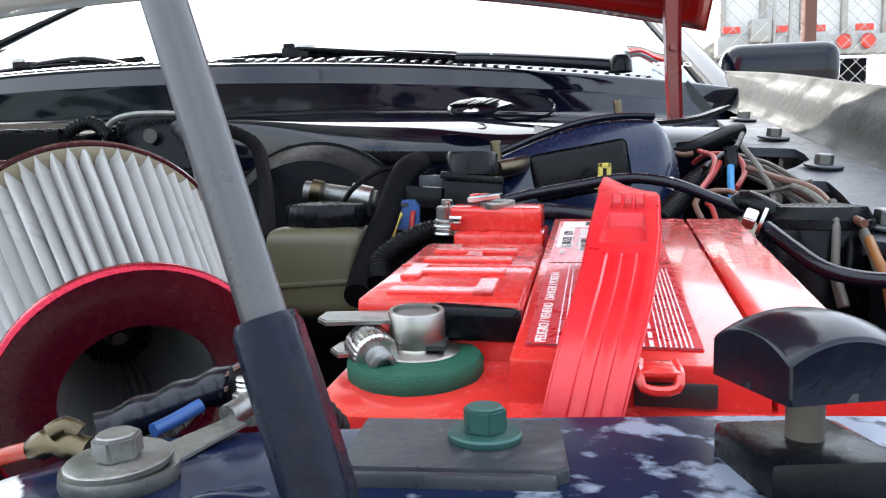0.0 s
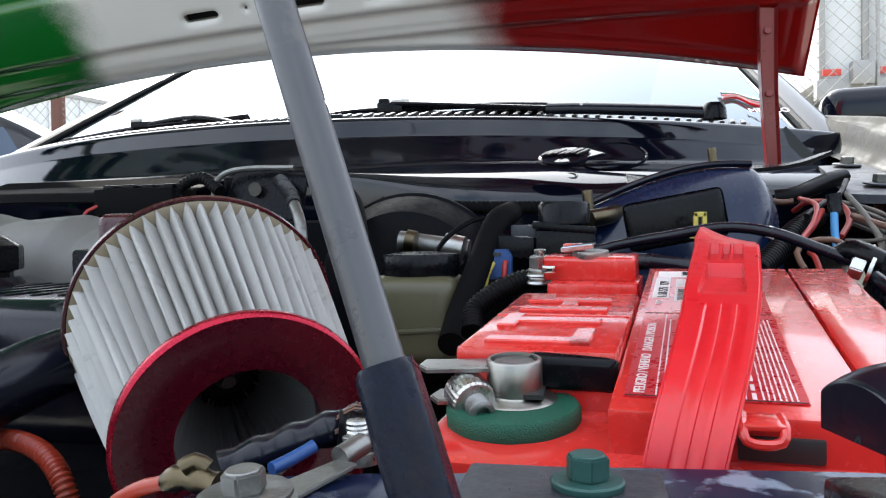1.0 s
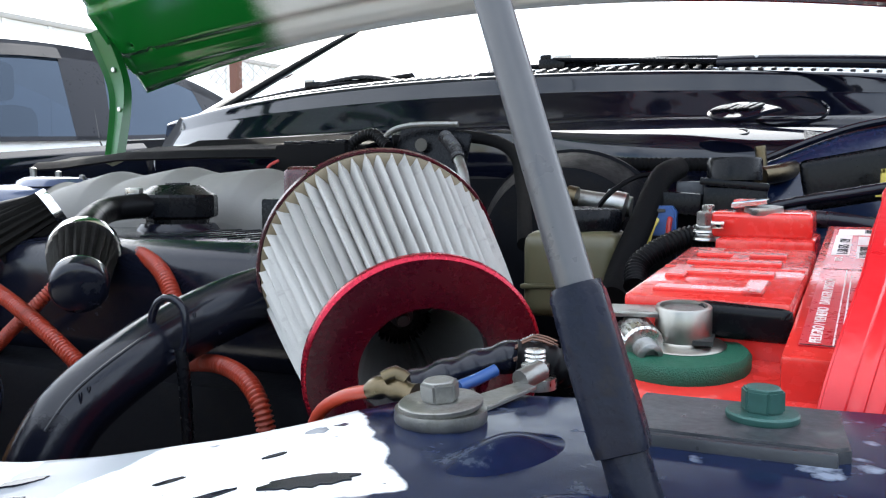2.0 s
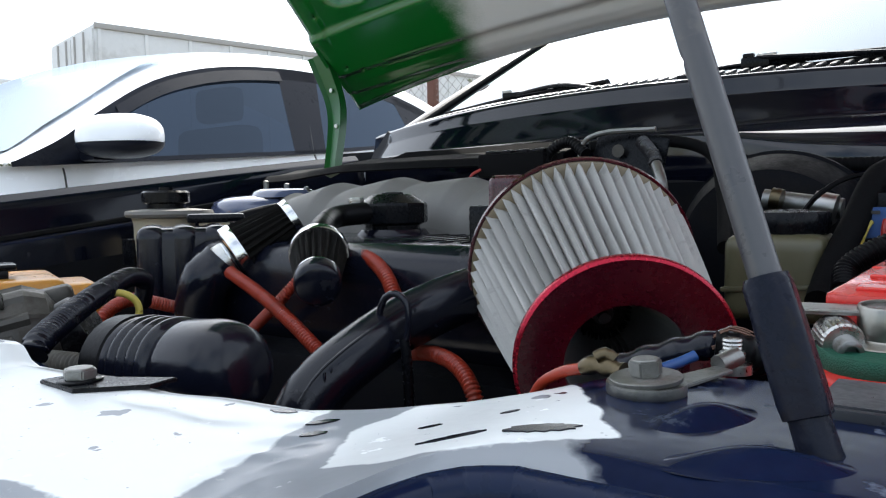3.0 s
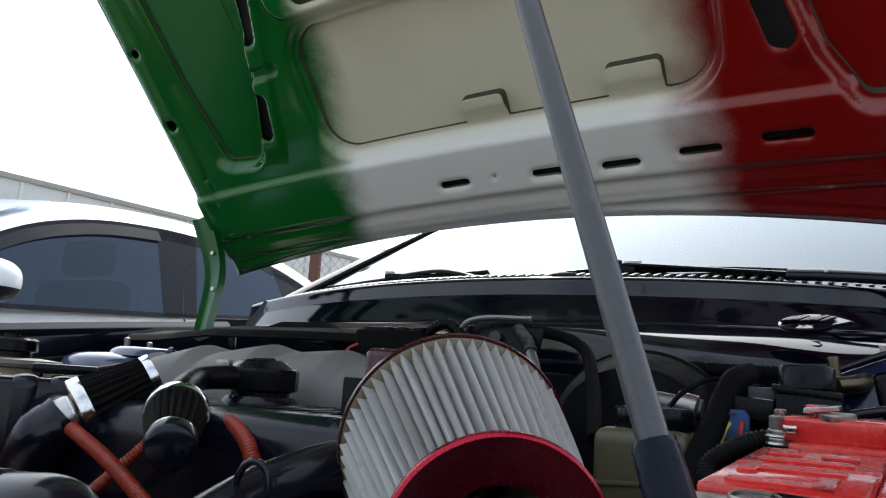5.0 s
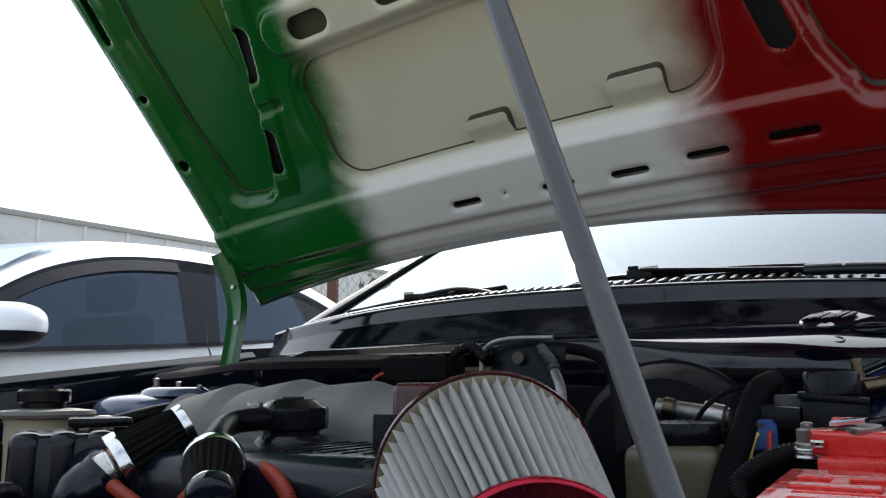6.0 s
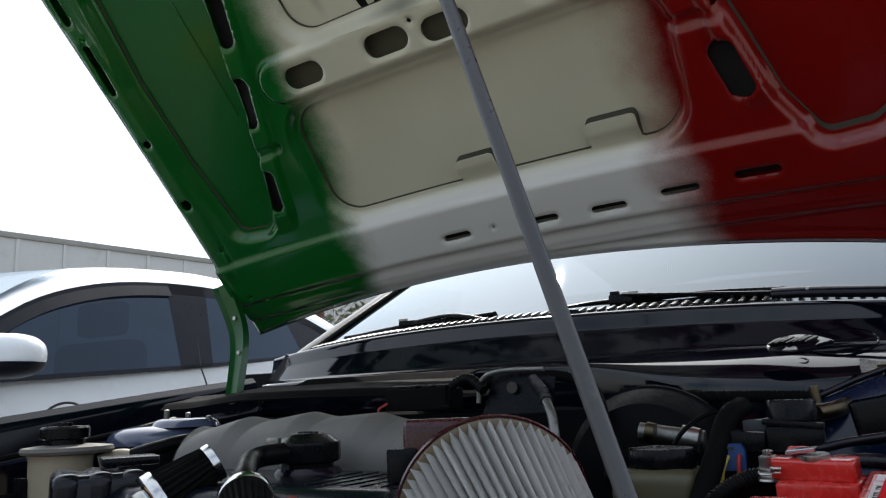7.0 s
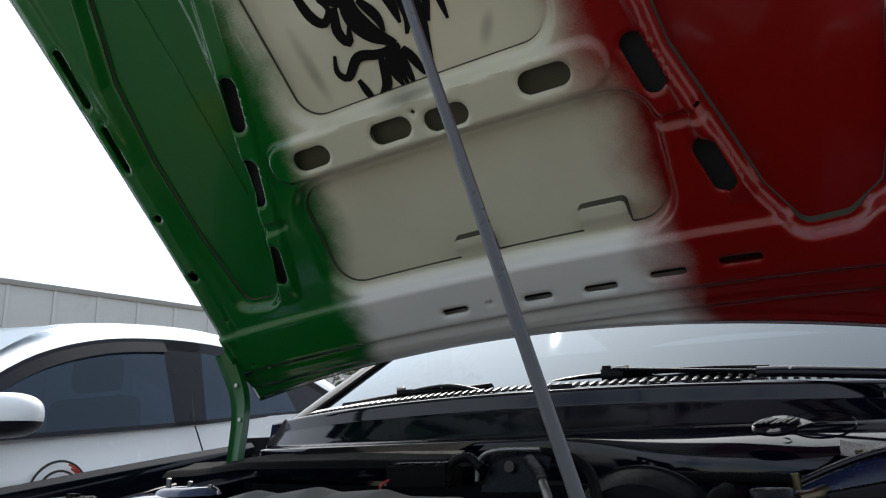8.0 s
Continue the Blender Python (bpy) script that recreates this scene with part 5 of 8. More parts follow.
ax = (FB - FA).normalized()
at_world(intake, "duct", tube([FB + ax * 0.045, FB + ax * 0.09, FB + ax * 0.12 + Vector((-0.01, 0.01, -0.01)), FB + ax * 0.13 + Vector((-0.05, 0.06, -0.02))], 0.032, 24, 0.01), M["black"])
at_world(intake, "hose_clamp", lathe([(0.0470, 0.0), (0.0478, 0.0005), (0.0478, 0.0095), (0.0470, 0.010)], 48, m=along(FB + ax * 0.034, FB + ax * 0.1)), M["chrome"], "steel worm-drive clamp")
at_world(intake, "clamp_screw", moved(box(-0.012, 0.012, -0.004, 0.006, -0.004, 0.006, 0.002), pose(*(FB + ax * 0.040 + Vector((0.004, 0, 0.050))), 0, 0, -25)), M["chrome"])
at_world(intake, "flange", moved(box(-0.036, 0.036, -0.010, 0.010, -0.040, 0.040, 0.009, 3), pose(-0.236, 0.655, 0.803, 0, 0, 30)), M["maroon"], "dull red square flange")
at_world(intake, "connector", moved(box(-0.014, 0.014, -0.012, 0.012, -0.022, 0.022, 0.003), pose(-0.262, 0.625, 0.795, 0, 0, 30)), M["black"])


# ---- left half of the engine bay ----
def simple(name, loc, label, category, group=""):
    return thing(name, loc, label, category, group)


engine = simple("engine", (-0.42, 0.60, 0.50), "dusty black engine block with valve cover", "engine")
vc = box(-0.64, -0.16, 0.535, 0.740, 0.690, 0.787, 0.030, 6)
at_world(engine, "valve_cover", vc, M["gloss"], "shiny black valve cover")
for k in range(9):
    at_world(engine, "cover_rib", box(-0.36 + 0.021 * k, -0.357 + 0.021 * k, 0.575, 0.70, 0.780, 0.7884, 0.0012), M["gloss"])
at_world(engine, "block", box(-0.66, -0.12, 0.50, 0.86, 0.26, 0.70, 0.02), M["bay"])
at_world(engine, "boss", lathe([(0.040, 0.66), (0.040, 0.785), (0.034, 0.793), (0.0, 0.793)], 28, m=pose(-0.424, 0.690, 0)), M["gloss"])

cap = simple("oil_filler_cap", (-0.424, 0.690, 0.793), "black plastic oil filler cap on the valve cover", "cap")
part("cap", lathe([(0.0, 0.0), (0.029, 0.0), (0.029, 0.004), (0.0365, 0.0065), (0.0372, 0.009), (0.0372, 0.0245), (0.0362, 0.0270), (0.0225, 0.0355), (0.0205, 0.0362), (0.0, 0.0366)], 10, m=pose(0, 0, 0, 0, 0, 12)), M["black"], cap, angle=20)
part("grip", box(-0.013, 0.013, -0.0028, 0.0028, 0.0355, 0.0385, 0.0012), M["black"], cap)

CV = Matrix.Translation((-0.590, 0.506, 0.790)) @ Matrix.Rotation(radians(56), 4, "Z")
bxm = moved(box(-0.008, 0.084, -0.0068, 0.085, -0.28, 0.0085, 0.012, 3), CV)
coilbox = simple("ribbed_engine_cover", (-0.57, 0.55, 0.50), "shiny black ribbed timing cover", "engine cover")
at_world(coilbox, "shell", bxm, M["gloss"])
for k in range(3):
    at_world(coilbox, "rib", moved(box(-0.009 + 0.0315 * k, 0.0195 + 0.0315 * k, -0.009, 0.09, -0.26, 0.011, 0.0138, 6), CV), M["gloss"])
at_world(coilbox, "lid", moved(box(0.040, 0.100, 0.040, 0.085, 0.012, 0.022, 0.004, 2), CV), M["black"])


def plenum(u, v):
    """The ribbed grey cover: rounded front and humped ribs across its top."""
    x = -0.705 + 0.430 * u
    a = math.pi * (0.02 + 0.62 * v)
    f = (u * 4.1 - 0.35 * v + 0.1) % 1.0
    hump = 0.0115 * (f / 0.78 if f < 0.78 else (1 - f) / 0.22) * math.sin(math.pi * min(1, 0.08 + v * 1.1)) ** 0.5
    y = 0.745 + 0.075 * (1 - math.cos(a)) * 1.0
    z = 0.780 + 0.064 * math.sin(a) ** 0.75 + hump - 0.020 * (1 - math.sin(math.pi * (0.12 + 0.80 * u))) 
    return Vector((x + 0.01 * math.cos(a), y, z))


pl = simple("intake_plenum", (-0.51, 0.80, 0.72), "dusty grey ribbed plastic intake cover", "engine cover")
at_world(pl, "cover", sheet(plenum, 180, 24), M["greyplas"], angle=25)
at_world(pl, "front_panel", sheet(lambda u, v: plenum(u, 0.0) + Vector((0, 0.004 * v, -0.07 * v)), 180, 4), M["greyplas"])
at_world(pl, "end_panel", sheet(lambda u, v: plenum(1.0, u) + Vector((0.002, 0, -0.06 * v)), 16, 4), M["greyplas"])
at_world(pl, "end_panel", sheet(lambda u, v: plenum(0.0, u) + Vector((-0.002, 0, -0.06 * v)), 16, 4), M["greyplas"])


def clamp_band(t, m, r, w, screw=0.0):
    at_world(t, "clamp_band", lathe([(r * 0.97, 0), (r, 0.0003), (r, w - 0.0003), (r * 0.97, w)], 40, m=m), M["zinc"], "slotted steel hose clamp")
    s = moved(box(-0.004, 0.004, -0.0035, 0.0035, -0.003, w + 0.003, 0.001), m @ pose(r * math.cos(screw), r * math.sin(screw), 0, 0, 0, math.degrees(screw)))
    at_world(t, "clamp_screw", s, M["zinc"])
    slots_ = bmesh.new()
    for k in range(12):
        a = screw + 0.5 + 0.14 * k
        join(slots_, moved(box(-0.0004, 0.0004, -0.0007, 0.0007, w * 0.15, w * 0.85), m @ pose(r * math.cos(a), r * math.sin(a), 0, 0, 0, math.degrees(a))))
    at_world(t, "clamp_slots", slots_, M["ink"], smooth=False)


def breather(a, b, r0, r1, screw, label, capr):
    """A small cone breather filter from its cap at a to its neck at b."""
    t = thing("breather_filter", along(a, b), label, "breather filter", "breather filters")
    n = (Vector(b) - Vector(a)).length
    part("gauze", pleats(22, r0, r1, 0.004, n - 0.012, 0.0036, sharp=0.9, rows=3), M["gauze"], t, "dark grey pleated gauze", angle=70)
    if capr:
        part("front_rim", lathe([(r0 * 1.00, 0.0032), (r0 * 1.07, 0.0034), (r0 * 1.07, 0.0050), (r0 * 0.98, 0.0052)], 40), M["chrome"], t)
        part("end_cap", lathe([(0.0, -0.0110), (r0 * 0.80, -0.0110), (r0 * 0.97, -0.0090), (r0 * 1.05, -0.0060), (r0 * 1.06, 0.0034), (0, 0.004)], 40), M["gloss"], t, "black rubber end cap")
    else:
        part("front_rim", lathe([(r0 * 0.96, -0.003), (r0 * 1.04, -0.003), (r0 * 1.05, -0.002), (r0 * 1.05, 0.0045), (r0 * 0.98, 0.005)], 40), M["chrome"], t)
        part("end_cap", lathe([(0.0, -0.0020), (r0 * 0.80, -0.0020), (r0 * 0.96, -0.0026), (r0 * 0.96, 0.002), (0, 0.004)], 40), M["black"], t, "black rubber end cap")
    part("rear_rim", lathe([(r1 * 0.9, n - 0.016), (r1 * 1.03, n - 0.016), (r1 * 1.05, n - 0.014), (r1 * 1.05, n - 0.006), (r1 * 0.98, n - 0.004), (r1 * 0.6, n - 0.002), (r1 * 0.58, n + 0.014), (0, n + 0.014)], 40), M["chrome"], t)
    m = along(a, b) @ pose(0, 0, n - 0.001)
    clamp_band(t, m, r1 * 0.64, 0.009, screw)
    return t


BA, BB = Vector((-0.319, 0.48, 0.762)), Vector((-0.371, 0.532, 0.782))
breather(BA, BB, 0.0172, 0.0240, 1.2, "small black cone breather filter facing forward", 1)
CA, CB = Vector((-0.457, 0.58, 0.807)), Vector((-0.491, 0.53, 0.77))
breather(CA, CB, 0.0190, 0.0275, 2.6, "small tilted breather filter with bright chrome bands", 0)

h = simple("elbow_hose", tuple(CB), "thick black rubber elbow hose below the tilted breather", "hose", "hoses")
at_world(h, "hose", tube([CB + (CB - CA) * 0.05, CB + (CB - CA) * 0.22 + Vector((0, 0, -0.004)), (-0.499, 0.51, 0.754), (-0.511, 0.51, 0.727), (-0.523, 0.52, 0.682)], 0.0225, 24, 0.006), M["gloss"])
h = simple("elbow_hose", tuple(BB), "black rubber elbow hose above the small breather", "hose", "hoses")
at_world(h, "hose", tube([BB + (BB - BA) * 0.05, BB + (BB - BA) * 0.35 + Vector((0, 0, 0.006)), (-0.442, 0.62, 0.806), (-0.434, 0.65, 0.81), (-0.43, 0.66, 0.81)], 0.0112, 16, 0.006), M["rubber"])
clamp_band(h, along((-0.447, 0.655, 0.81), (-0.411, 0.66, 0.81)), 0.0125, 0.009, 1.7)


def loom(name, pts, r, material, label, ribs=0.0016, pitch=0.0028, group="corrugated tubes", category="tube"):
    t = simple(name, tuple(pts[0]), label, category, group)
    at_world(t, "tube", tube(pts, r, 14, 0.006, ribs, pitch), material, angle=88)
    return t


loom("corrugated_tube", [(-0.437, 0.49, 0.763), (-0.386, 0.48, 0.748), (-0.341, 0.47, 0.732), (-0.303, 0.465, 0.712)], 0.0049, M["redloom"], "red corrugated tube crossing below the breathers")
loom("corrugated_tube", [(-0.385, 0.52, 0.756), (-0.401, 0.51, 0.736), (-0.429, 0.51, 0.715), (-0.47, 0.52, 0.689)], 0.0045, M["redloom"], "red corrugated tube behind its twin")
loom("corrugated_tube", [(-0.366, 0.56, 0.776), (-0.327, 0.545, 0.776), (-0.295, 0.53, 0.764), (-0.275, 0.52, 0.745)], 0.0055, M["redloom"], "red corrugated tube bending over the hose")
loom("corrugated_tube", [(-0.246, 0.5, 0.712), (-0.212, 0.485, 0.717), (-0.182, 0.47, 0.715), (-0.163, 0.46, 0.703), (-0.157, 0.46, 0.678)], 0.0049, M["redloom"], "red corrugated tube going down beside the filter")
loom("corrugated_tube", [(-0.532, 0.42, 0.708), (-0.535, 0.43, 0.727), (-0.541, 0.46, 0.736), (-0.535, 0.5, 0.725)], 0.0056, M["redloom"], "red corrugated tube beside the rubber boot")

big = simple("radiator_hose", (-0.245, 0.39, 0.62), "thick shiny black moulded radiator hose", "hose", "hoses")
HOSE = [(-0.252, 0.380, 0.600), (-0.250, 0.386, 0.665), (-0.248, 0.396, 0.690), (-0.243, 0.411, 0.708), (-0.233, 0.440, 0.727), (-0.226, 0.478, 0.741), (-0.205, 0.520, 0.755), (-0.19, 0.60, 0.76)]
at_world(big, "hose", tube(HOSE, 0.0190, 28, 0.006), M["gloss"])
at_world(big, "moulded_seam", tube([Vector(p) + Vector((0.010, -0.012, 0.0115)) for p in HOSE[2:7]], 0.0009, 6, 0.006), M["gloss"])
for k in range(16):
    p = Vector(HOSE[3]).lerp(Vector(HOSE[5]), k / 15) + Vector((0.013, -0.012, 0.007))
    at_world(big, "moulded_tick", moved(box(-0.0008, 0.0008, -0.0008, 0.0008, -0.0035, 0.0035, 0.0003, 1), Matrix.Translation(p)), M["gloss"])
HA, HB = Vector((-0.19, 0.60, 0.76)), Vector((-0.205, 0.520, 0.755))
at_world(big, "hose_clamp", lathe([(0.0194, 0), (0.0202, 0.0005), (0.0202, 0.0105), (0.0194, 0.011)], 36, m=along(HB.lerp(HA, 0.7), HA)), M["chrome"], "steel hose clamp")

DL = Vector((0.043, -0.048, 0.010))
dip = simple("dipstick", (-0.212, 0.446, 0.71), "black dipstick with a looped handle", "dipstick", "dipsticks")
at_world(dip, "loop", tube([Vector(p) + DL for p in ((-0.257, 0.494, 0.716), (-0.2645, 0.494, 0.724), (-0.2685, 0.493, 0.738), (-0.263, 0.493, 0.750), (-0.255, 0.494, 0.7525), (-0.2475, 0.495, 0.747), (-0.2455, 0.495, 0.733), (-0.249, 0.495, 0.722), (-0.257, 0.494, 0.716))], 0.0023, 12, 0.003), M["gloss"])
at_world(dip, "crossbar", tube([Vector((-0.2655, 0.494, 0.7225)) + DL, Vector((-0.248, 0.495, 0.722)) + DL], 0.0014, 8, 0.004), M["gloss"])
at_world(dip, "stem", tube([Vector((-0.250, 0.495, 0.724)) + DL, Vector((-0.247, 0.495, 0.70)) + DL, Vector((-0.246, 0.497, 0.60)) + DL], 0.0034, 10, 0.01), M["black"])

boot = simple("rubber_boot", (-0.29, 0.30, 0.727), "black ribbed rubber air boot with a smooth domed end", "air boot")
D0, D1 = Vector((-0.2925, 0.3024, 0.7337)), Vector((-0.1968, 0.3099, 0.7399))
dm = along(D0, D1)
dl = (D1 - D0).length
prof = [(0.0, 0.0), (0.024, 0.0), (0.0262, dl * 0.04), (0.0268, dl * 0.26)]
for k in range(4):
    z, q = dl * (0.28 + 0.075 * k), 0.0272 - 0.0003 * k
    prof += [(q - 0.0014, z), (q, z + dl * 0.014), (q + 0.0004, z + dl * 0.032), (q, z + dl * 0.052), (q - 0.0014, z + dl * 0.064)]
prof += [(0.0236, dl * 0.585), (0.0236, dl * 0.61), (0.0250, dl * 0.63), (0.0256, dl * 0.66), (0.0256, dl * 0.86), (0.0248, dl * 0.93), (0.0226, dl * 1.0), (0.0185, dl * 1.05), (0.012, dl * 1.08), (0.0, dl * 1.09)]
at_world(boot, "boot", lathe(prof, 56, m=dm), M["gloss"])
at_world(boot, "band", lathe([(0.0262, dl * 0.05), (0.0276, dl * 0.06), (0.0278, dl * 0.22), (0.0262, dl * 0.235)], 48, m=dm), M["rubber"], "scuffed metal band")
at_world(boot, "band_tab", moved(box(-0.004, 0.004, -0.0012, 0.0012, -0.011, 0.011, 0.0008), dm @ pose(0.0285 * math.cos(-1.9), 0.0285 * math.sin(-1.9), dl * 0.14, 0, 0, -20)), M["rubber"])

yd = simple("dipstick", (-0.396, 0.36, 0.748), "yellow plastic dipstick ring", "dipstick", "dipsticks")
c = Vector((-0.396, 0.36, 0.748))
at_world(yd, "ring", tube([c + Vector((0.0075 * math.cos(a), 0.0145 * math.cos(a), 0.0135 * math.sin(a))) for a in (math.tau * k / 16 for k in range(17))], 0.0026, 10, 0.003), M["yellow"])

alt = simple("alternator", (-0.43, 0.31, 0.70), "grey cast alternator with bolts and a black cap", "alternator")
AM = Matrix.Translation((-0.4271, 0.2954, 0.7284)) @ Matrix.Rotation(radians(66), 4, "Z") @ Matrix.Rotation(radians(78), 4, "Y")
at_world(alt, "housing", lathe([(0.0, -0.045), (0.020, -0.045), (0.028, -0.042), (0.034, -0.034), (0.0355, -0.026), (0.0355, -0.008), (0.0325, -0.006), (0.0325, 0.000), (0.036, 0.003), (0.036, 0.024), (0.031, 0.036), (0.018, 0.042), (0, 0.042)], 72, m=AM, wave=lambda a, k: 1 + (0.05 if math.sin(11 * a) > 0.3 else -0.02) * (3 < k < 10)), M["cast"], angle=25)
for k, (a, r) in enumerate(((0.4, 0.034), (2.5, 0.034), (4.6, 0.034), (1.5, 0.036), (3.6, 0.036), (5.7, 0.036))):
    at_world(alt, "lug", lathe([(0.0, -0.022), (0.0075, -0.022), (0.0080, -0.020), (0.0080, 0.012), (0, 0.013)], 16, m=AM @ pose(r * math.cos(a), r * math.sin(a), 0)), M["cast"])
for x, y in ((82, 500), (124, 502)):
    q = Vector((-0.3851, 0.2594, 0.7514)) + Vector((0.0, (x - 100) * 0.00040, (495 - y) * 0.00050))
    at_world(alt, "bolt", hexagon(0.0048, 0.005, 0.0006, m=along(q, q + Vector((0.8, -0.5, 0.2)))), M["steel"])
at_world(alt, "cap", lathe([(0.0, -0.020), (0.015, -0.020), (0.020, -0.016), (0.021, 0.0), (0.021, 0.020), (0.017, 0.025), (0, 0.026)], 36, m=Matrix.Translation((-0.4071, 0.3254, 0.7334)) @ Matrix.Rotation(radians(40), 4, "Z") @ Matrix.Rotation(radians(62), 4, "Y")), M["black"])
at_world(alt, "rear_housing", moved(box(-0.018, 0.018, -0.013, 0.015, -0.014, 0.008, 0.006, 3), Matrix.Translation((-0.4351, 0.3324, 0.7564)) @ pose(0, 0, 0, 0, -12, 62)), M["cast"])

loom("corrugated_hose", [(-0.313, 0.2663, 0.7428), (-0.3171, 0.2714, 0.7482), (-0.3359, 0.2921, 0.7541), (-0.3657, 0.3236, 0.7603), (-0.4107, 0.3676, 0.7652), (-0.4563, 0.4088, 0.7653), (-0.4848, 0.4379, 0.7574), (-0.5098, 0.4512, 0.7371)], 0.0070, M["gloss"], "black corrugated hose over the alternator", 0.0017, 0.0032, "hoses", "hose")
loom("corrugated_hose", [(-0.406, 0.3, 0.724), (-0.366, 0.3, 0.727), (-0.334, 0.31, 0.726)], 0.0072, M["greywire"], "grey braided hose behind the crossbar", 0.0010, 0.003, "hoses", "hose")

tank = simple("coolant_tank", (-0.66, 0.36, 0.60), "amber translucent coolant tank with a black neck", "coolant tank")
tm = Matrix.Translation((-0.640, 0.368, 0.748)) @ Matrix.Rotation(radians(-20), 4, "Z")
at_world(tank, "body", moved(box(-0.09, 0.045, -0.10, 0.070, -0.14, 0.010, 0.012, 4), tm), M["amber"])
at_world(tank, "shoulder", moved(box(-0.05, 0.040, 0.050, 0.100, -0.13, 0.004, 0.012, 4), tm), M["amber"])
at_world(tank, "seam", moved(box(-0.092, 0.047, -0.102, 0.072, -0.034, -0.031, 0.001), tm), M["amber"])
at_world(tank, "neck", moved(box(-0.015, 0.015, -0.004, 0.026, 0.006, 0.019, 0.003), tm), M["black"])
at_world(tank, "cap", moved(box(-0.019, 0.019, -0.010, 0.032, 0.018, 0.023, 0.0015), tm), M["black"])

RS = pose(-0.895, 0.735, 0.0)
res = simple("steering_reservoir", (-0.895, 0.735, 0.70), "yellowed white fluid reservoir with a black cap", "reservoir", "reservoirs")
at_world(res, "body", lathe([(0.0, 0.66), (0.037, 0.66), (0.0385, 0.70), (0.0415, 0.770), (0.0422, 0.772), (0.0425, 0.796), (0.046, 0.806)], 44, m=pose(-0.900, 0.729, 0)), M["cream"])
at_world(res, "collar", lathe([(0.045, 0.803), (0.060, 0.805), (0.0625, 0.809), (0.061, 0.814), (0.034, 0.817), (0, 0.817)], 48, m=RS), M["greyplas"])
at_world(res, "cap", lathe([(0.0, 0.815), (0.027, 0.815), (0.027, 0.824), (0.033, 0.826), (0.033, 0.840), (0.030, 0.843), (0.010, 0.843), (0.010, 0.848), (0, 0.848)], 48, m=pose(-0.897, 0.731, 0), wave=lambda a, k: 1 + 0.02 * math.cos(12 * a) * (3 <= k <= 5)), M["black"])
at_world(res, "spout", tube([(-0.865, 0.765, 0.790), (-0.848, 0.785, 0.797), (-0.836, 0.800, 0.795)], 0.010, 14, 0.004), M["cream"])
at_world(res, "hose", tube([(-0.838, 0.798, 0.795), (-0.82, 0.82, 0.803), (-0.80, 0.86, 0.812), (-0.80, 0.90, 0.812)], 0.011, 14, 0.01), M["rubber"])
at_world(res, "bracket", moved(box(-0.013, 0.013, -0.004, 0.004, -0.016, 0.022, 0.002), pose(-0.930, 0.690, 0.752)), M["black"])

tw = simple("strut_tower", (-0.925, 0.935, 0.70), "glossy blue-grey strut tower with threaded studs", "strut tower", "strut towers")
tower_paint = mat("blue_grey_paint", (0.075, 0.09, 0.16), 0.14, var=0.15, scale=20, coat=0.9, dirt=0.06)
at_world(tw, "skirt", lathe([(0.100, 0.66), (0.092, 0.76), (0.087, 0.806)], 44, m=pose(-0.925, 0.935, 0)), M["bay"])
at_world(tw, "dome", lathe([(0.087, 0.804), (0.087, 0.814), (0.082, 0.824), (0.070, 0.831), (0.050, 0.835), (0.0, 0.837)], 52, m=pose(-0.925, 0.935, 0)), tower_paint)
at_world(tw, "raised_ring", lathe([(0.058, 0.832), (0.052, 0.841), (0.044, 0.8455), (0.037, 0.8465), (0.0335, 0.845), (0.0325, 0.838)], 44, m=pose(-0.885, 0.948, 0)), tower_paint)
at_world(tw, "opening", lathe([(0.0, 0.8385), (0.033, 0.8385)], 32, m=pose(-0.885, 0.948, 0)), M["bay"])
for dx, dy, hh, rr in ((0.004, 0.004, 0.026, 0.0048), (0.044, 0.014, 0.020, 0.0045), (0.085, 0.020, 0.014, 0.004)):
    at_world(tw, "stud", lathe([(rr, 0.834)] + [(rr - 0.0003 + 0.0005 * (k % 2), 0.836 + hh * k / 12) for k in range(12)] + [(0, 0.836 + hh)], 12, m=pose(-0.925 + dx, 0.935 + dy, 0)), M["galv"])
    at_world(tw, "nut", hexagon(0.0085, 0.006, 0.0006, m=pose(-0.925 + dx, 0.935 + dy, 0.836)), M["steel"])

# firewall pieces
LEDGE = [(-1.0, 0.872), (-0.92, 0.874), (-0.80, 0.884), (-0.63, 0.884), (-0.50, 0.882), (-0.40, 0.881)]


def ledge_shape(u, v):
    k = u * (len(LEDGE) - 1)
    i = min(int(k), len(LEDGE) - 2)
    x = LEDGE[i][0] + (LEDGE[i + 1][0] - LEDGE[i][0]) * (k - i)
    z = LEDGE[i][1] + (LEDGE[i + 1][1] - LEDGE[i][1]) * (k - i)
    return Vector((x, 0.965 + 0.085 * v + 0.03 * (1 - u), z - 0.012 * (1 - min(1.0, v * 6)) + 0.012 * v * v))


ledge = tagged(obj("seal_ledge", sheet(ledge_shape, 40, 14, 0.003), M["matte"]), "long black plastic sealing ledge before the firewall", "ledge")
tray = tagged(obj("drain_tray", sheet(lambda u, v: Vector((-0.755 + 0.035 * v + 0.33 * u, 1.05 + 0.02 * v, 0.888 + 0.016 * v + 0.001 * u)), 12, 6, 0.003), M["matte"]), "flat black plastic drain tray behind the sealing ledge", "tray")
relay = simple("relay_box", (-0.355, 0.835, 0.86), "black relay box with connectors on the firewall", "relay box")
at_world(relay, "body", box(-0.415, -0.325, 0.835, 0.885, 0.848, 0.876, 0.004), M["matte"])
for k in range(4):
    at_world(relay, "lug", box(-0.405 + 0.022 * k, -0.392 + 0.022 * k, 0.838, 0.868, 0.875, 0.8795, 0.0012), M["black"])
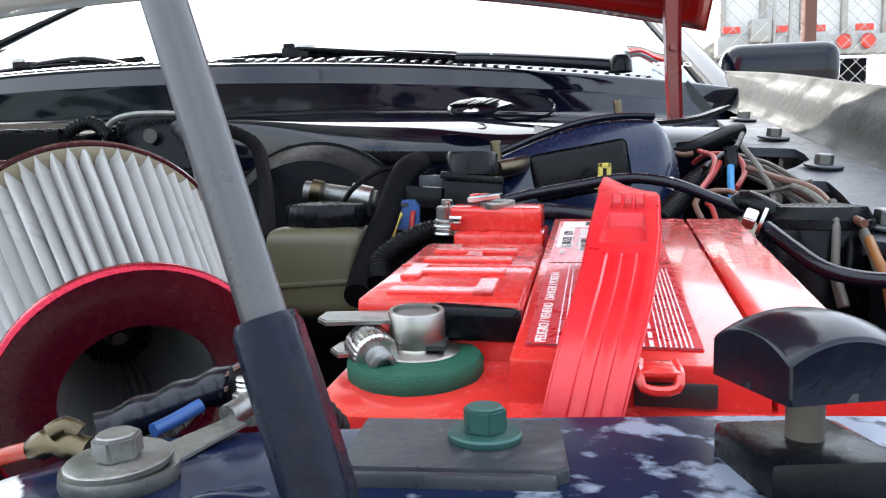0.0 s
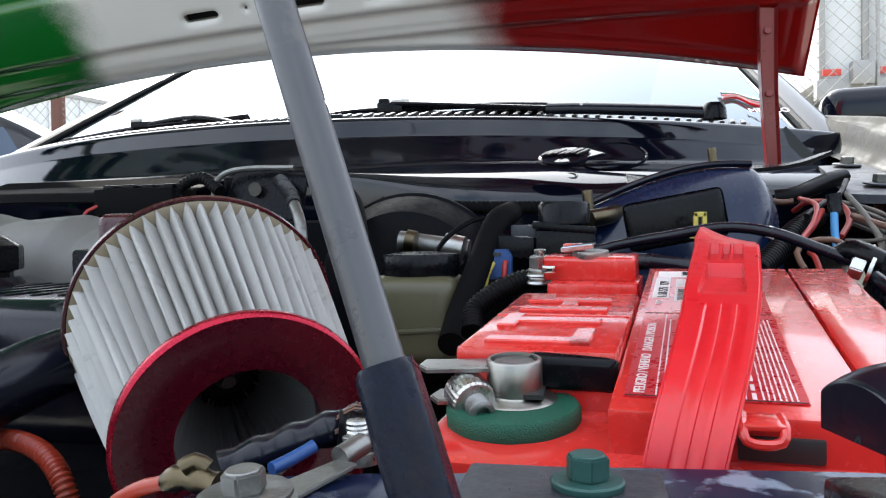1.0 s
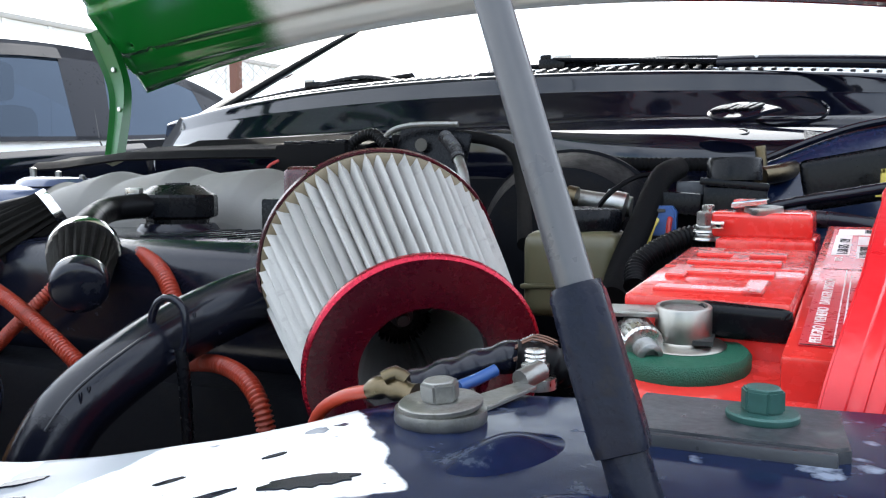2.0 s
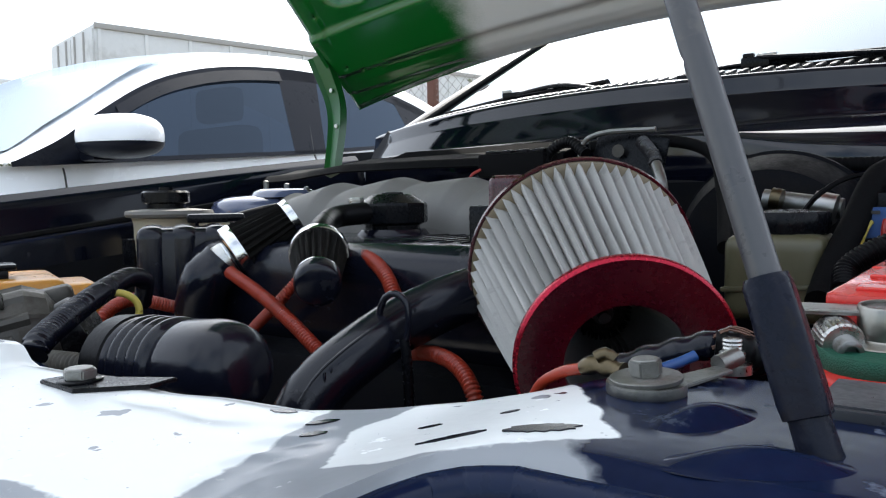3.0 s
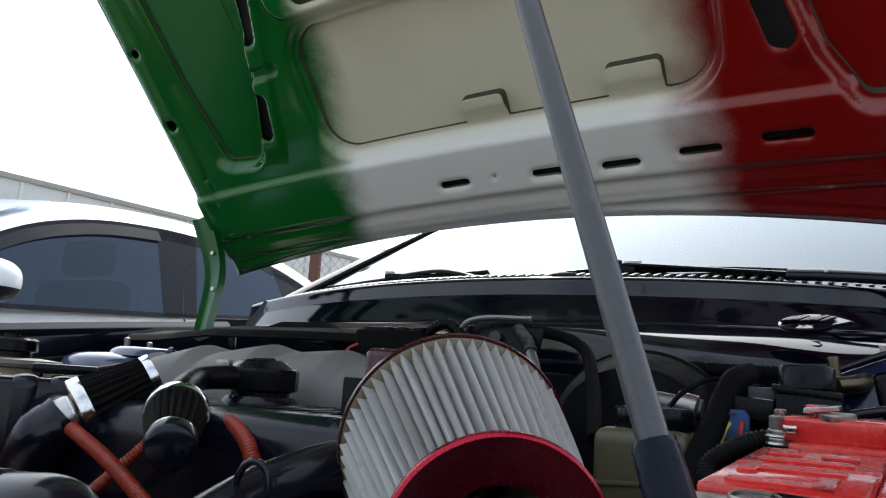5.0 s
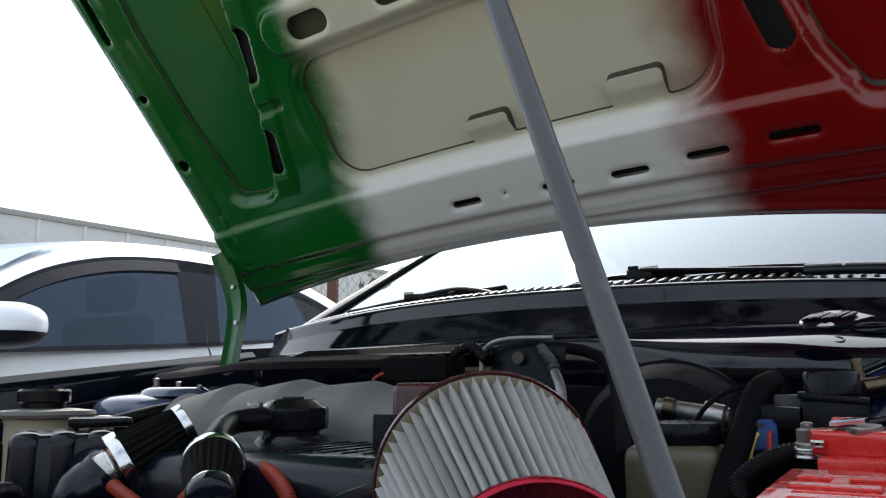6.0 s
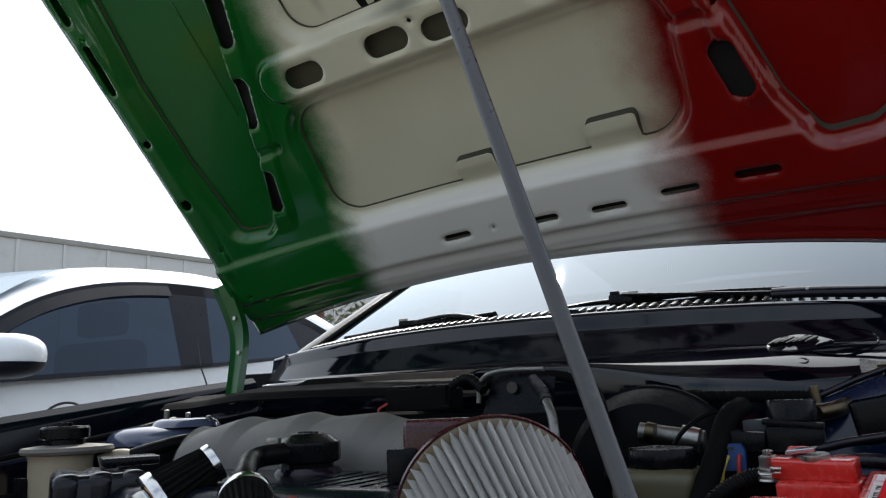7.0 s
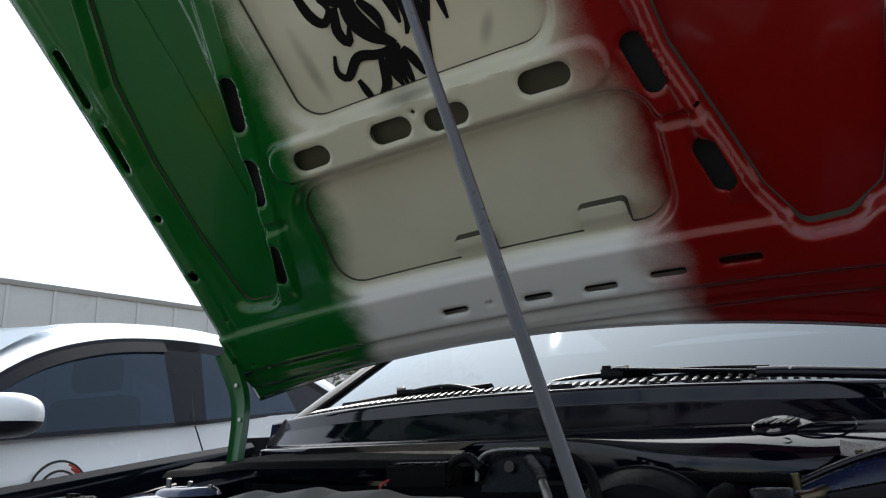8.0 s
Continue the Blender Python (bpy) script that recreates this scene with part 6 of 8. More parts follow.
at_world(relay, "wires", tube([(-0.41, 0.835, 0.858), (-0.418, 0.826, 0.850), (-0.415, 0.832, 0.835)], 0.0018, 8, 0.004), M["redwire"])
brk = simple("cable_bracket", (-0.235, 0.855, 0.86), "black steel throttle cable bracket with a round bolt", "bracket")
at_world(brk, "plate", moved(outline([(-0.05, -0.03), (0.04, -0.03), (0.045, 0.012), (0.01, 0.022), (-0.035, 0.020)], 0.003, 0.0008), Matrix.Translation((-0.235, 0.862, 0.870)) @ Matrix.Rotation(radians(80), 4, "X")), M["black"])
at_world(brk, "bolt", lathe([(0.0, -0.004), (0.0030, -0.004), (0.0036, -0.002), (0.0062, -0.001), (0.0070, 0.001), (0, 0.001)], 28, m=look((-0.243, 0.853, 0.872), (-0.243, 0.0, 0.87)) @ pose(0, 0, 0, 180, 0, 0)), M["cast"])
at_world(brk, "rim", tube([(-0.285, 0.845, 0.855), (-0.28, 0.845, 0.882), (-0.255, 0.847, 0.892), (-0.20, 0.85, 0.892)], 0.003, 8, 0.005), M["galv"])
cb = simple("throttle_cable", (-0.2, 0.85, 0.86), "grey ribbed throttle cable end", "cable", "cables")
at_world(cb, "boot", tube([(-0.215, 0.85, 0.880), (-0.198, 0.835, 0.866), (-0.190, 0.825, 0.855)], 0.0065, 14, 0.003, 0.0018, 0.0036), M["slat"])
at_world(cb, "sleeve", tube([(-0.190, 0.825, 0.855), (-0.178, 0.81, 0.835), (-0.172, 0.80, 0.80)], 0.0055, 12, 0.006), M["galv"])
loom("vacuum_hose", [(-0.275, 0.84, 0.87), (-0.30, 0.85, 0.885), (-0.325, 0.85, 0.875), (-0.33, 0.84, 0.85)], 0.006, M["rubber"], "black corrugated vacuum hose on the firewall", 0.0012, 0.0045, "hoses", "hose")
loom("vacuum_hose", [(-0.3, 0.9, 0.881), (-0.228, 0.95, 0.887), (-0.166, 0.92, 0.869), (-0.131, 0.85, 0.827), (-0.098, 0.75, 0.777)], 0.0070, M["matte"], "thin black hose arching before the firewall", 0.0, 0.0045, "hoses", "hose")
loom("firewall_loom", [(-0.14, 0.96, 0.86), (-0.05, 0.955, 0.853), (0.05, 0.95, 0.85), (0.13, 0.95, 0.845)], 0.007, M["matte"], "black corrugated loom along the firewall", 0.0010, 0.005, "corrugated tubes", "tube")


# ---- right half of the engine bay ----
mc = simple("brake_reservoir", (-0.052, 0.74, 0.771), "stained translucent brake fluid reservoir with a black cap", "reservoir", "reservoirs")
bc = Vector((-0.048, 0.74, 0.771))
body = box(-0.040, 0.036, -0.035, 0.04, -0.050, 0.020, 0.014, 4)
at_world(mc, "body", moved(body, Matrix.Translation(bc)), M["olive"])
at_world(mc, "seam", moved(box(-0.042, 0.038, -0.037, 0.042, -0.024, -0.020, 0.0018), Matrix.Translation(bc) @ pose(0, 0, 0, 0, -4, 0)), M["olive"])
cm = Matrix.Translation(Vector((-0.047, 0.745, 0.796)))
at_world(mc, "cap", lathe([(0.0, -0.006), (0.030, -0.006), (0.0315, -0.004), (0.0315, 0.010), (0.030, 0.012), (0.010, 0.014), (0, 0.014)], 60, m=cm, wave=lambda a, k: 1 + 0.02 * math.cos(20 * a) * (1 <= k <= 4)), M["black"])
at_world(mc, "neck", lathe([(0.026, -0.03), (0.026, -0.005)], 32, m=cm), M["olive"])
cyl = simple("master_cylinder", (-0.054, 0.85, 0.812), "worn metal brake master cylinder", "cylinder")
at_world(cyl, "barrel", tube([(-0.095, 0.86, 0.818), (-0.062, 0.86, 0.813), (-0.026, 0.86, 0.808)], 0.010, 16, 0.01), M["galv"])
at_world(cyl, "fitting", tube([(-0.083, 0.84, 0.819), (-0.074, 0.84, 0.817)], 0.0105, 12, 0.006), M["brass"])
at_world(cyl, "sleeve", tube([(-0.046, 0.84, 0.813), (-0.028, 0.84, 0.809)], 0.0125, 16, 0.006), M["steel"])
boost = simple("brake_booster", (-0.108, 0.95, 0.776), "large dusty black round brake booster", "brake booster")
at_world(boost, "drum", lathe([(0.0, -0.05), (0.06, -0.05), (0.09, -0.035), (0.105, 0.0), (0.105, 0.03), (0.08, 0.05), (0, 0.05)], 48, m=along((-0.10, 0.93, 0.76), (-0.10, 1.1, 0.77))), M["bay"])
at_world(boost, "rim", lathe([(0.104, 0.004), (0.1085, 0.006), (0.1085, 0.014), (0.104, 0.016)], 48, m=along((-0.10, 0.93, 0.76), (-0.10, 1.1, 0.77))), M["bay"])
at_world(boost, "stud", lathe([(0.005, -0.066), (0.005, -0.04)], 12, m=along((-0.04, 0.93, 0.80), (-0.04, 1.1, 0.81))), M["zinc"])

t = simple("wiring_harness", (0.006, 0.74, 0.789), "thick black taped wiring harness", "cable", "cables")
at_world(t, "harness", tube([(-0.006, 0.66, 0.746), (-0.006, 0.7, 0.766), (0.002, 0.74, 0.798), (0.011, 0.78, 0.833), (0.02, 0.82, 0.843)], 0.0100, 16, 0.004), M["matte"])
loom("corrugated_tube", [(0.016, 0.62, 0.76), (0.015, 0.635, 0.772), (0.027, 0.645, 0.783), (0.045, 0.655, 0.791), (0.062, 0.66, 0.792)], 0.0072, M["rubber"], "black corrugated cable sleeve at the positive clamp", 0.0014, 0.0030)
t = simple("wire", (-0.023, 0.8, 0.831), "thin black wire arching over the reservoir", "cable", "cables")
at_world(t, "wire", tube([(-0.046, 0.8, 0.808), (-0.033, 0.8, 0.823), (-0.011, 0.82, 0.837), (0.022, 0.83, 0.837)], 0.0024, 8, 0.006), M["rubber"])

plug = simple("connector_plug", (0.018, 0.757, 0.79), "blue plastic connector with yellow and red wires", "connector")
pm = pose(0.012, 0.755, 0.790, 0, 0, 0)
at_world(plug, "housing", moved(outline([(-0.013, -0.011), (0.012, -0.011), (0.0125, 0.008), (0.009, 0.013), (-0.006, 0.013), (-0.012, 0.010)], 0.012, 0.0015), pm @ pose(0, 0, 0, 90, 0, 0)), M["blueplug"])
at_world(plug, "slot", moved(box(-0.004, 0.004, -0.0135, -0.0122, 0.008, 0.0105), pm), M["ink"], smooth=False)
at_world(plug, "wire", tube([(0.010, 0.742, 0.792), (0.0075, 0.738, 0.787), (0.004, 0.737, 0.776), (0.003, 0.74, 0.765)], 0.0022, 8, 0.003), M["yellow"])
at_world(plug, "wire", tube([(0.020, 0.742, 0.793), (0.0195, 0.738, 0.788), (0.019, 0.737, 0.776)], 0.0022, 8, 0.003), M["redwire"])

plug.location += Vector((0.003, 0.004, 0.008))
pos.location += Vector((0.0, 0.004, 0.011))

fz = simple("relay_holder", (0.059, 0.77, 0.821), "stack of black plastic relays and connectors", "relay box")
fm = Matrix.Translation((0.069, 0.77, 0.835))
at_world(fz, "round_cap", lathe([(0.0, -0.004), (0.021, -0.004), (0.021, 0.012), (0.0195, 0.014), (0, 0.0145)], 36, m=fm), M["black"])
at_world(fz, "shelf", moved(box(-0.024, 0.027, -0.02, 0.02, -0.010, -0.004, 0.0015), fm @ pose(0, 0, 0, 0, 6, 0)), M["black"])
at_world(fz, "base", moved(box(-0.022, 0.025, -0.018, 0.02, -0.032, -0.009, 0.003), fm), M["black"])
at_world(fz, "relay", moved(box(-0.058, -0.022, -0.012, 0.015, -0.034, -0.016, 0.003), fm @ pose(0, 0, 0, 0, 4, 0)), M["black"])
at_world(fz, "relay", moved(box(-0.046, -0.024, 0.015, 0.035, -0.018, -0.004, 0.002), fm), M["rail"])
at_world(fz, "clip", moved(box(-0.034, -0.012, -0.026, -0.014, -0.040, -0.032, 0.002), fm @ pose(0, 0, 0, 0, -14, 0)), M["black"])
at_world(fz, "stub", tube([(0.088, 0.8, 0.835), (0.104, 0.82, 0.838), (0.118, 0.85, 0.843)], 0.008, 10, 0.006), M["brass"])


def tower_r(u, v):
    """The blue pressed tower: a ridge that rises to a rounded shoulder."""
    x = 0.085 + 0.170 * u
    crest = 0.838 + 0.036 * math.sin(math.pi * 0.5 * min(1.0, u / 0.75)) - 0.032 * max(0.0, (u - 0.86) / 0.14) ** 2
    y = 0.800 + 0.035 * u + 0.19 * v
    z = crest - 0.075 * (1 - min(1.0, v / 0.22)) ** 1.6 + 0.006 * math.sin(math.pi * v) + 0.012 * v
    return Vector((x, y, z))


tr = simple("strut_tower", (0.17, 0.89, 0.75), "dark blue pressed strut tower with threaded studs", "strut tower", "strut towers")
at_world(tr, "shell", sheet(tower_r, 36, 26), mat("blue_bay_paint", (0.004, 0.011, 0.038), 0.22, var=0.25, scale=30, coat=0.18, dirt=0.2, dirt_col=(0.06, 0.07, 0.11), dirt_scale=80, spec=0.35))
at_world(tr, "end_wall", sheet(lambda u, v: tower_r(1.0, u) + Vector((0.003 * v, 0, -0.09 * v)), 16, 6), M["navy_dull"])
at_world(tr, "face", sheet(lambda u, v: tower_r(u, 0.0) + Vector((0, -0.004 * v, -0.10 * v)), 24, 6), M["navy_dull"])
at_world(tr, "bead", tube([tower_r(k / 8, 0.24) + Vector((0, -0.004, 0.003)) for k in range(8)], 0.0032, 8, 0.006), M["navy"])
at_world(tr, "hoop", tube([(0.105, 0.86, 0.844), (0.118, 0.88, 0.858), (0.154, 0.92, 0.87), (0.195, 0.93, 0.875)], 0.004, 8, 0.008), M["rail"])
at_world(tr, "bracket", moved(box(-0.035, 0.045, -0.004, 0.004, -0.02, 0.020, 0.006, 3), Matrix.Translation((0.153, 0.775, 0.832)) @ pose(0, 0, 0, 0, -10, 4)), M["black"])
for p, hh in ((Vector((0.087, 0.825, 0.861)), 0.030), (Vector((0.214, 0.977, 0.910)), 0.046), (Vector((0.15, 0.95, 0.881)), 0.02)):
    at_world(tr, "stud", lathe([(0.0042 + 0.0006 * (k % 2), -hh + hh * k / 16) for k in range(17)] + [(0, 0)], 12, m=Matrix.Translation(p) @ pose(0, 0, 0, 0, -6, 0)), M["brass"])
    at_world(tr, "nut", hexagon(0.0088, 0.007, 0.0006, m=Matrix.Translation(p + Vector((0.002, 0, -hh + 0.006)))), M["galv"])
    at_world(tr, "washer", lathe([(0, 0), (0.013, 0), (0.0125, 0.003), (0, 0.003)], 24, m=Matrix.Translation(p + Vector((0.002, 0, -hh + 0.003)))), M["galv"])
yc = simple("wire_clip", (0.18, 0.769, 0.82), "pale yellow plastic wire clip", "clip")
yp = Vector((0.172, 0.735, 0.822))
for bx in ((-0.0048, -0.0015, 0.004, 0.016), (0.0015, 0.0048, 0.004, 0.016), (-0.0048, 0.0048, 0.012, 0.016), (-0.0075, 0.0075, -0.004, 0.0045)):
    at_world(yc, "prong", moved(box(bx[0], bx[1], -0.003, 0.003, bx[2], bx[3], 0.0008), Matrix.Translation(yp)), M["yellow"])


def wire(pts, r, material, label, name="wire", group="wires"):
    t = simple(name, tuple(pts[0]), label, "cable", group)
    at_world(t, "insulation", tube(pts, r * (0.72 if name == "wire" else 1.0), 10, 0.006), material)
    return t


w = wire([(0.088, 0.7, 0.809), (0.114, 0.7, 0.815), (0.142, 0.69, 0.82), (0.181, 0.68, 0.826), (0.21, 0.67, 0.822), (0.234, 0.66, 0.812), (0.254, 0.65, 0.803)], 0.0038, M["gloss"], "black battery cable with a pale tape band", "battery_cable", "cables")
at_world(w, "tape_band", tube([(0.207, 0.672, 0.823), (0.212, 0.671, 0.821)], 0.0042, 12, 0.004), M["print"])
w = wire([(0.103, 0.655, 0.803), (0.125, 0.66, 0.804), (0.144, 0.66, 0.802), (0.159, 0.66, 0.799)], 0.0056, M["gloss"], "thick black positive battery cable", "battery_cable", "cables")
loom("corrugated_tube", [(0.209, 0.72, 0.793), (0.231, 0.76, 0.806), (0.254, 0.8, 0.822), (0.283, 0.85, 0.834)], 0.0085, M["rubber"], "black corrugated loom beside the strut tower", 0.0015, 0.005)
wire([(0.242, 0.74, 0.813), (0.263, 0.78, 0.829), (0.275, 0.82, 0.844), (0.272, 0.86, 0.851)], 0.0030, M["redwire"], "red wire looping beside the strut tower")
wire([(0.289, 0.8, 0.817), (0.304, 0.83, 0.831), (0.305, 0.86, 0.845), (0.29, 0.9, 0.849), (0.281, 0.92, 0.841)], 0.0034, M["redwire"], "dusty red wire bent into a loop")
wire([(0.237, 0.7, 0.796), (0.234, 0.71, 0.807), (0.244, 0.72, 0.815), (0.26, 0.72, 0.816), (0.269, 0.72, 0.812)], 0.0030, M["brownwire"], "brown wire arching behind the battery")
wire([(0.247, 0.7, 0.794), (0.246, 0.71, 0.804), (0.245, 0.72, 0.807)], 0.0028, M["redwire"], "short red wire behind the battery")
w = wire([(0.284, 0.8, 0.849), (0.281, 0.79, 0.829), (0.278, 0.775, 0.813), (0.278, 0.77, 0.805)], 0.0042, M["bluewire"], "bright blue wire in a black boot")
at_world(w, "boot", tube([(0.283, 0.8, 0.852), (0.284, 0.799, 0.843), (0.283, 0.796, 0.835)], 0.0056, 12, 0.004), M["black"])
wire([(0.275, 0.74, 0.815), (0.287, 0.72, 0.815), (0.298, 0.7, 0.819), (0.308, 0.69, 0.823)], 0.0021, M["greywire"], "thin pale grey wire across the loom")
for k, (x0, y0) in enumerate(((1290, 265), (1294, 272), (1298, 280), (1300, 290), (1302, 298))):
    wire([(Vector((0.323, 0.92, 0.849)) + Vector((0.004 * k, 0.006 * k, -0.005 * k))), (Vector((0.325, 0.84, 0.839)) + Vector((0.003 * k, 0, -0.006 * k))), (Vector((0.321, 0.76, 0.826)) + Vector((0.002 * k, 0.004, -0.006 * k))), (Vector((0.32, 0.7, 0.81)) + Vector((0.003 * k, 0, -0.005 * k))), (Vector((0.327, 0.66, 0.794)) + Vector((0.002 * k, 0, -0.006 * k)))],
         0.0030 + 0.0004 * (k % 2), M["greywire"] if k != 2 else M["brownwire"], "dusty grey wire of the fender loom")
wire([(0.302, 0.64, 0.81), (0.296, 0.62, 0.789), (0.291, 0.61, 0.773), (0.293, 0.6, 0.749)], 0.0036, M["greywire"], "grey wire hanging below the fender ledge")
wire([(0.31, 0.62, 0.796), (0.308, 0.6, 0.784), (0.307, 0.58, 0.767), (0.305, 0.56, 0.763)], 0.0046, M["greywire"], "thick dusty wire below the fender ledge")
wire([(0.307, 0.6, 0.789), (0.304, 0.585, 0.781), (0.303, 0.57, 0.77), (0.307, 0.57, 0.749)], 0.0040, M["orange"], "orange-brown loom below the fender ledge")
wire([(0.271, 0.95, 0.855), (0.291, 0.95, 0.858), (0.327, 0.98, 0.872), (0.348, 1, 0.878)], 0.0085, M["rubber"], "black taped loom by the firewall", "wiring_harness", "cables")
wire([(0.258, 0.93, 0.853), (0.272, 0.93, 0.85), (0.283, 0.93, 0.851)], 0.0040, M["brownwire"], "brown wire entering the taped loom")

for pts, r, material, label in (
        ([(0.299, 0.7, 0.819), (0.295, 0.66, 0.815), (0.294, 0.63, 0.807), (0.292, 0.61, 0.799), (0.289, 0.6, 0.771), (0.291, 0.59, 0.751)], 0.0034, M["greywire"], "dusty grey wire drooping beside the canister"),
        ([(0.299, 0.62, 0.796), (0.3, 0.61, 0.787), (0.297, 0.6, 0.776), (0.295, 0.6, 0.767)], 0.0030, M["rubber"], "thin black wire under the ledge"),
        ([(0.263, 0.8, 0.834), (0.283, 0.83, 0.845), (0.305, 0.86, 0.854), (0.322, 0.9, 0.868)], 0.0034, M["rubber"], "black wire climbing to the firewall"),
        ([(0.305, 0.84, 0.853), (0.301, 0.78, 0.833), (0.292, 0.72, 0.814), (0.278, 0.68, 0.801)], 0.0034, M["greywire"], "grey wire falling behind the blue wire"),
        ([(0.275, 0.8, 0.839), (0.263, 0.78, 0.826), (0.249, 0.76, 0.815)], 0.0030, M["redwire"], "short red wire above the battery"),
        ([(0.298, 0.8, 0.834), (0.302, 0.74, 0.825), (0.304, 0.68, 0.818), (0.304, 0.64, 0.805), (0.304, 0.6, 0.798)], 0.0036, M["brownwire"], "brown wire inside the fender loom")):
    wire(pts, r, material, label)

can = simple("canister", (0.284, 0.62, 0.796), "black plastic canister beside the battery", "canister")
can_m = Matrix.Translation((0.293, 0.64, 0.781))
at_world(can, "shell", lathe([(0.0, -0.09), (0.028, -0.09), (0.031, -0.08), (0.031, 0.020), (0.028, 0.026), (0.012, 0.028), (0, 0.028)], 40, m=can_m), M["black"])
at_world(can, "lip", lathe([(0.0300, 0.012), (0.0325, 0.013), (0.0325, 0.018), (0.0300, 0.019)], 40, m=can_m), M["black"])
gt = simple("cable_lug", (0.246, 0.6, 0.8), "bright hex bolt holding a taped black cable", "cable lug")
at_world(gt, "bolt", hexagon(0.0068, 0.007, 0.0006, m=Matrix.Translation((0.243, 0.6, 0.8)) @ pose(0, 0, 0, 0, -70, -20)), M["zinc"])
at_world(gt, "washer", lathe([(0, 0), (0.0085, 0), (0.0085, 0.002), (0, 0.002)], 24, m=Matrix.Translation((0.248, 0.602, 0.799)) @ pose(0, 0, 0, 0, -70, -20)), M["zinc"])
wire([(0.249, 0.6, 0.796), (0.257, 0.58, 0.786), (0.267, 0.56, 0.776), (0.283, 0.55, 0.772), (0.298, 0.54, 0.772)], 0.0044, M["gloss"], "taped black cable beside the battery", "battery_cable", "cables")
wire([(0.249, 0.66, 0.807), (0.254, 0.65, 0.81), (0.263, 0.64, 0.804), (0.269, 0.64, 0.801)], 0.0075, M["black"], "short thick black boot", "cable_boot", "cables")

for x, y in ((0.399, 1.162), (0.385, 1.004), (0.373, 0.838), (0.333, 0.637)):
    bolt(pose(x, y, RAIL(y) + 0.0015, 10.6, 0, 20 * y), 0.0080, (M["galv"], 0.0085), M["rail"], 0.0165, 0.0024, "dusty hex bolt with a washer on the fender ledge", "ledge_bolt", None, 0.0, "fender ledge bolts")
for x, y in ((0.385, 1.004), (0.372, 0.838)):
    t = simple("threaded_stud", (x, y, RAIL(y) - 0.05), "rusty threaded stud under the fender ledge", "stud", "threaded studs")
    at_world(t, "thread", lathe([(0.0060 + 0.0008 * (k % 2), RAIL(y) - 0.048 + 0.0022 * k) for k in range(21)], 12, m=pose(x, y, 0)), M["rust"])

seal = tagged(obj("rubber_seal", sheet(lambda u, v: Vector((0.13 + 0.205 * u, 1.02 - 0.03 * u + 0.05 * v, 0.874 + 0.032 * u * u + 0.018 * v * (1 - 0.9 * u) - 0.004 * math.sin(9 * u))), 20, 6, 0.004), M["black"]),
              "black plastic sealing flap curling up at the cowl's end", "seal")

# ---- windscreen foot: grille, wipers, washer cap ----
gr = simple("cowl_grille", (XC, 1.2, 0.98), "black plastic cowl grille with short slats", "grille")
at_world(gr, "strip", sheet(lambda u, v: Vector((XC - 0.60 + 1.22 * u, cowl_y(XC - 0.60 + 1.22 * u) - 0.002 + 0.042 * v, cowl_z(XC - 0.60 + 1.22 * u) + 0.0025 + 0.010 * v)), 60, 3), M["black"])
slat = None
for k in range(76):
    x = XC - 0.595 + 1.20 * k / 75
    if slat is None:
        sm = box(-0.0034, 0.0034, 0.0, 0.034, 0.0, 0.0046, 0.0018, 2)
        slat = part("slat", sm, M["slat"], gr)
        sl_me = slat.data
    else:
        slat = new("slat", sl_me)
        slat.parent = gr
    slat.matrix_basis = Matrix.Translation(Vector((x, cowl_y(x) - 0.004, cowl_z(x) + 0.0022)) - Vector((XC, 1.2, 0.98))) @ pose(0, 0, 0, 14, 0, -10 * (x - XC))


def on_glass(x, v, lift=0.0):
    u = 0.5 + 0.5 * (x - XS) / (0.685 - 0.10 * v)
    return screen(u, v) + Vector((0, -0.5 * lift, 0.866 * lift))


def wiper(label, a, b, c, pivot):
    t = simple("windscreen_wiper", tuple(pivot), label, "wiper", "windscreen wipers")
    at_world(t, "blade", tube([a + Vector((0, 0, 0.003)), (a + b) / 2 + Vector((0, 0, 0.004)), b + Vector((0, 0, 0.003))], 0.0062, 8, 0.03, flat=1.3), M["rubber"])
    at_world(t, "bow", tube([a.lerp(b, 0.08) + Vector((0, 0, 0.006)), a.lerp(b, 0.3) + Vector((0, -0.002, 0.009)), a.lerp(b, 0.5) + Vector((0, -0.004, 0.010)), a.lerp(b, 0.72) + Vector((0, -0.002, 0.009)), a.lerp(b, 0.93) + Vector((0, 0, 0.006))], 0.0042, 8, 0.02), M["black"])
    at_world(t, "arm", tube([a.lerp(b, 0.46) + Vector((0, -0.004, 0.014)), a.lerp(b, 0.75) + Vector((0, -0.006, 0.015)), pivot.lerp(c, 0.3) + Vector((0, 0, 0.010)), pivot + Vector((0, 0, 0.005))], 0.0046, 10, 0.02, flat=0.7), M["black"])
    at_world(t, "pivot_cap", lathe([(0.0, 0.011), (0.008, 0.010), (0.010, 0.005), (0.011, -0.006)], 24, m=Matrix.Translation(pivot)), M["black"])
    k = a.lerp(b, 0.47) + Vector((0, -0.004, 0.014))
    at_world(t, "hinge_block", moved(box(-0.020, 0.020, -0.006, 0.008, -0.005, 0.005, 0.002), Matrix.Translation(k)), M["black"])
    at_world(t, "hinge_pin", moved(box(-0.022, -0.004, -0.003, 0.003, 0.005, 0.010, 0.001), Matrix.Translation(k)), M["steel"])


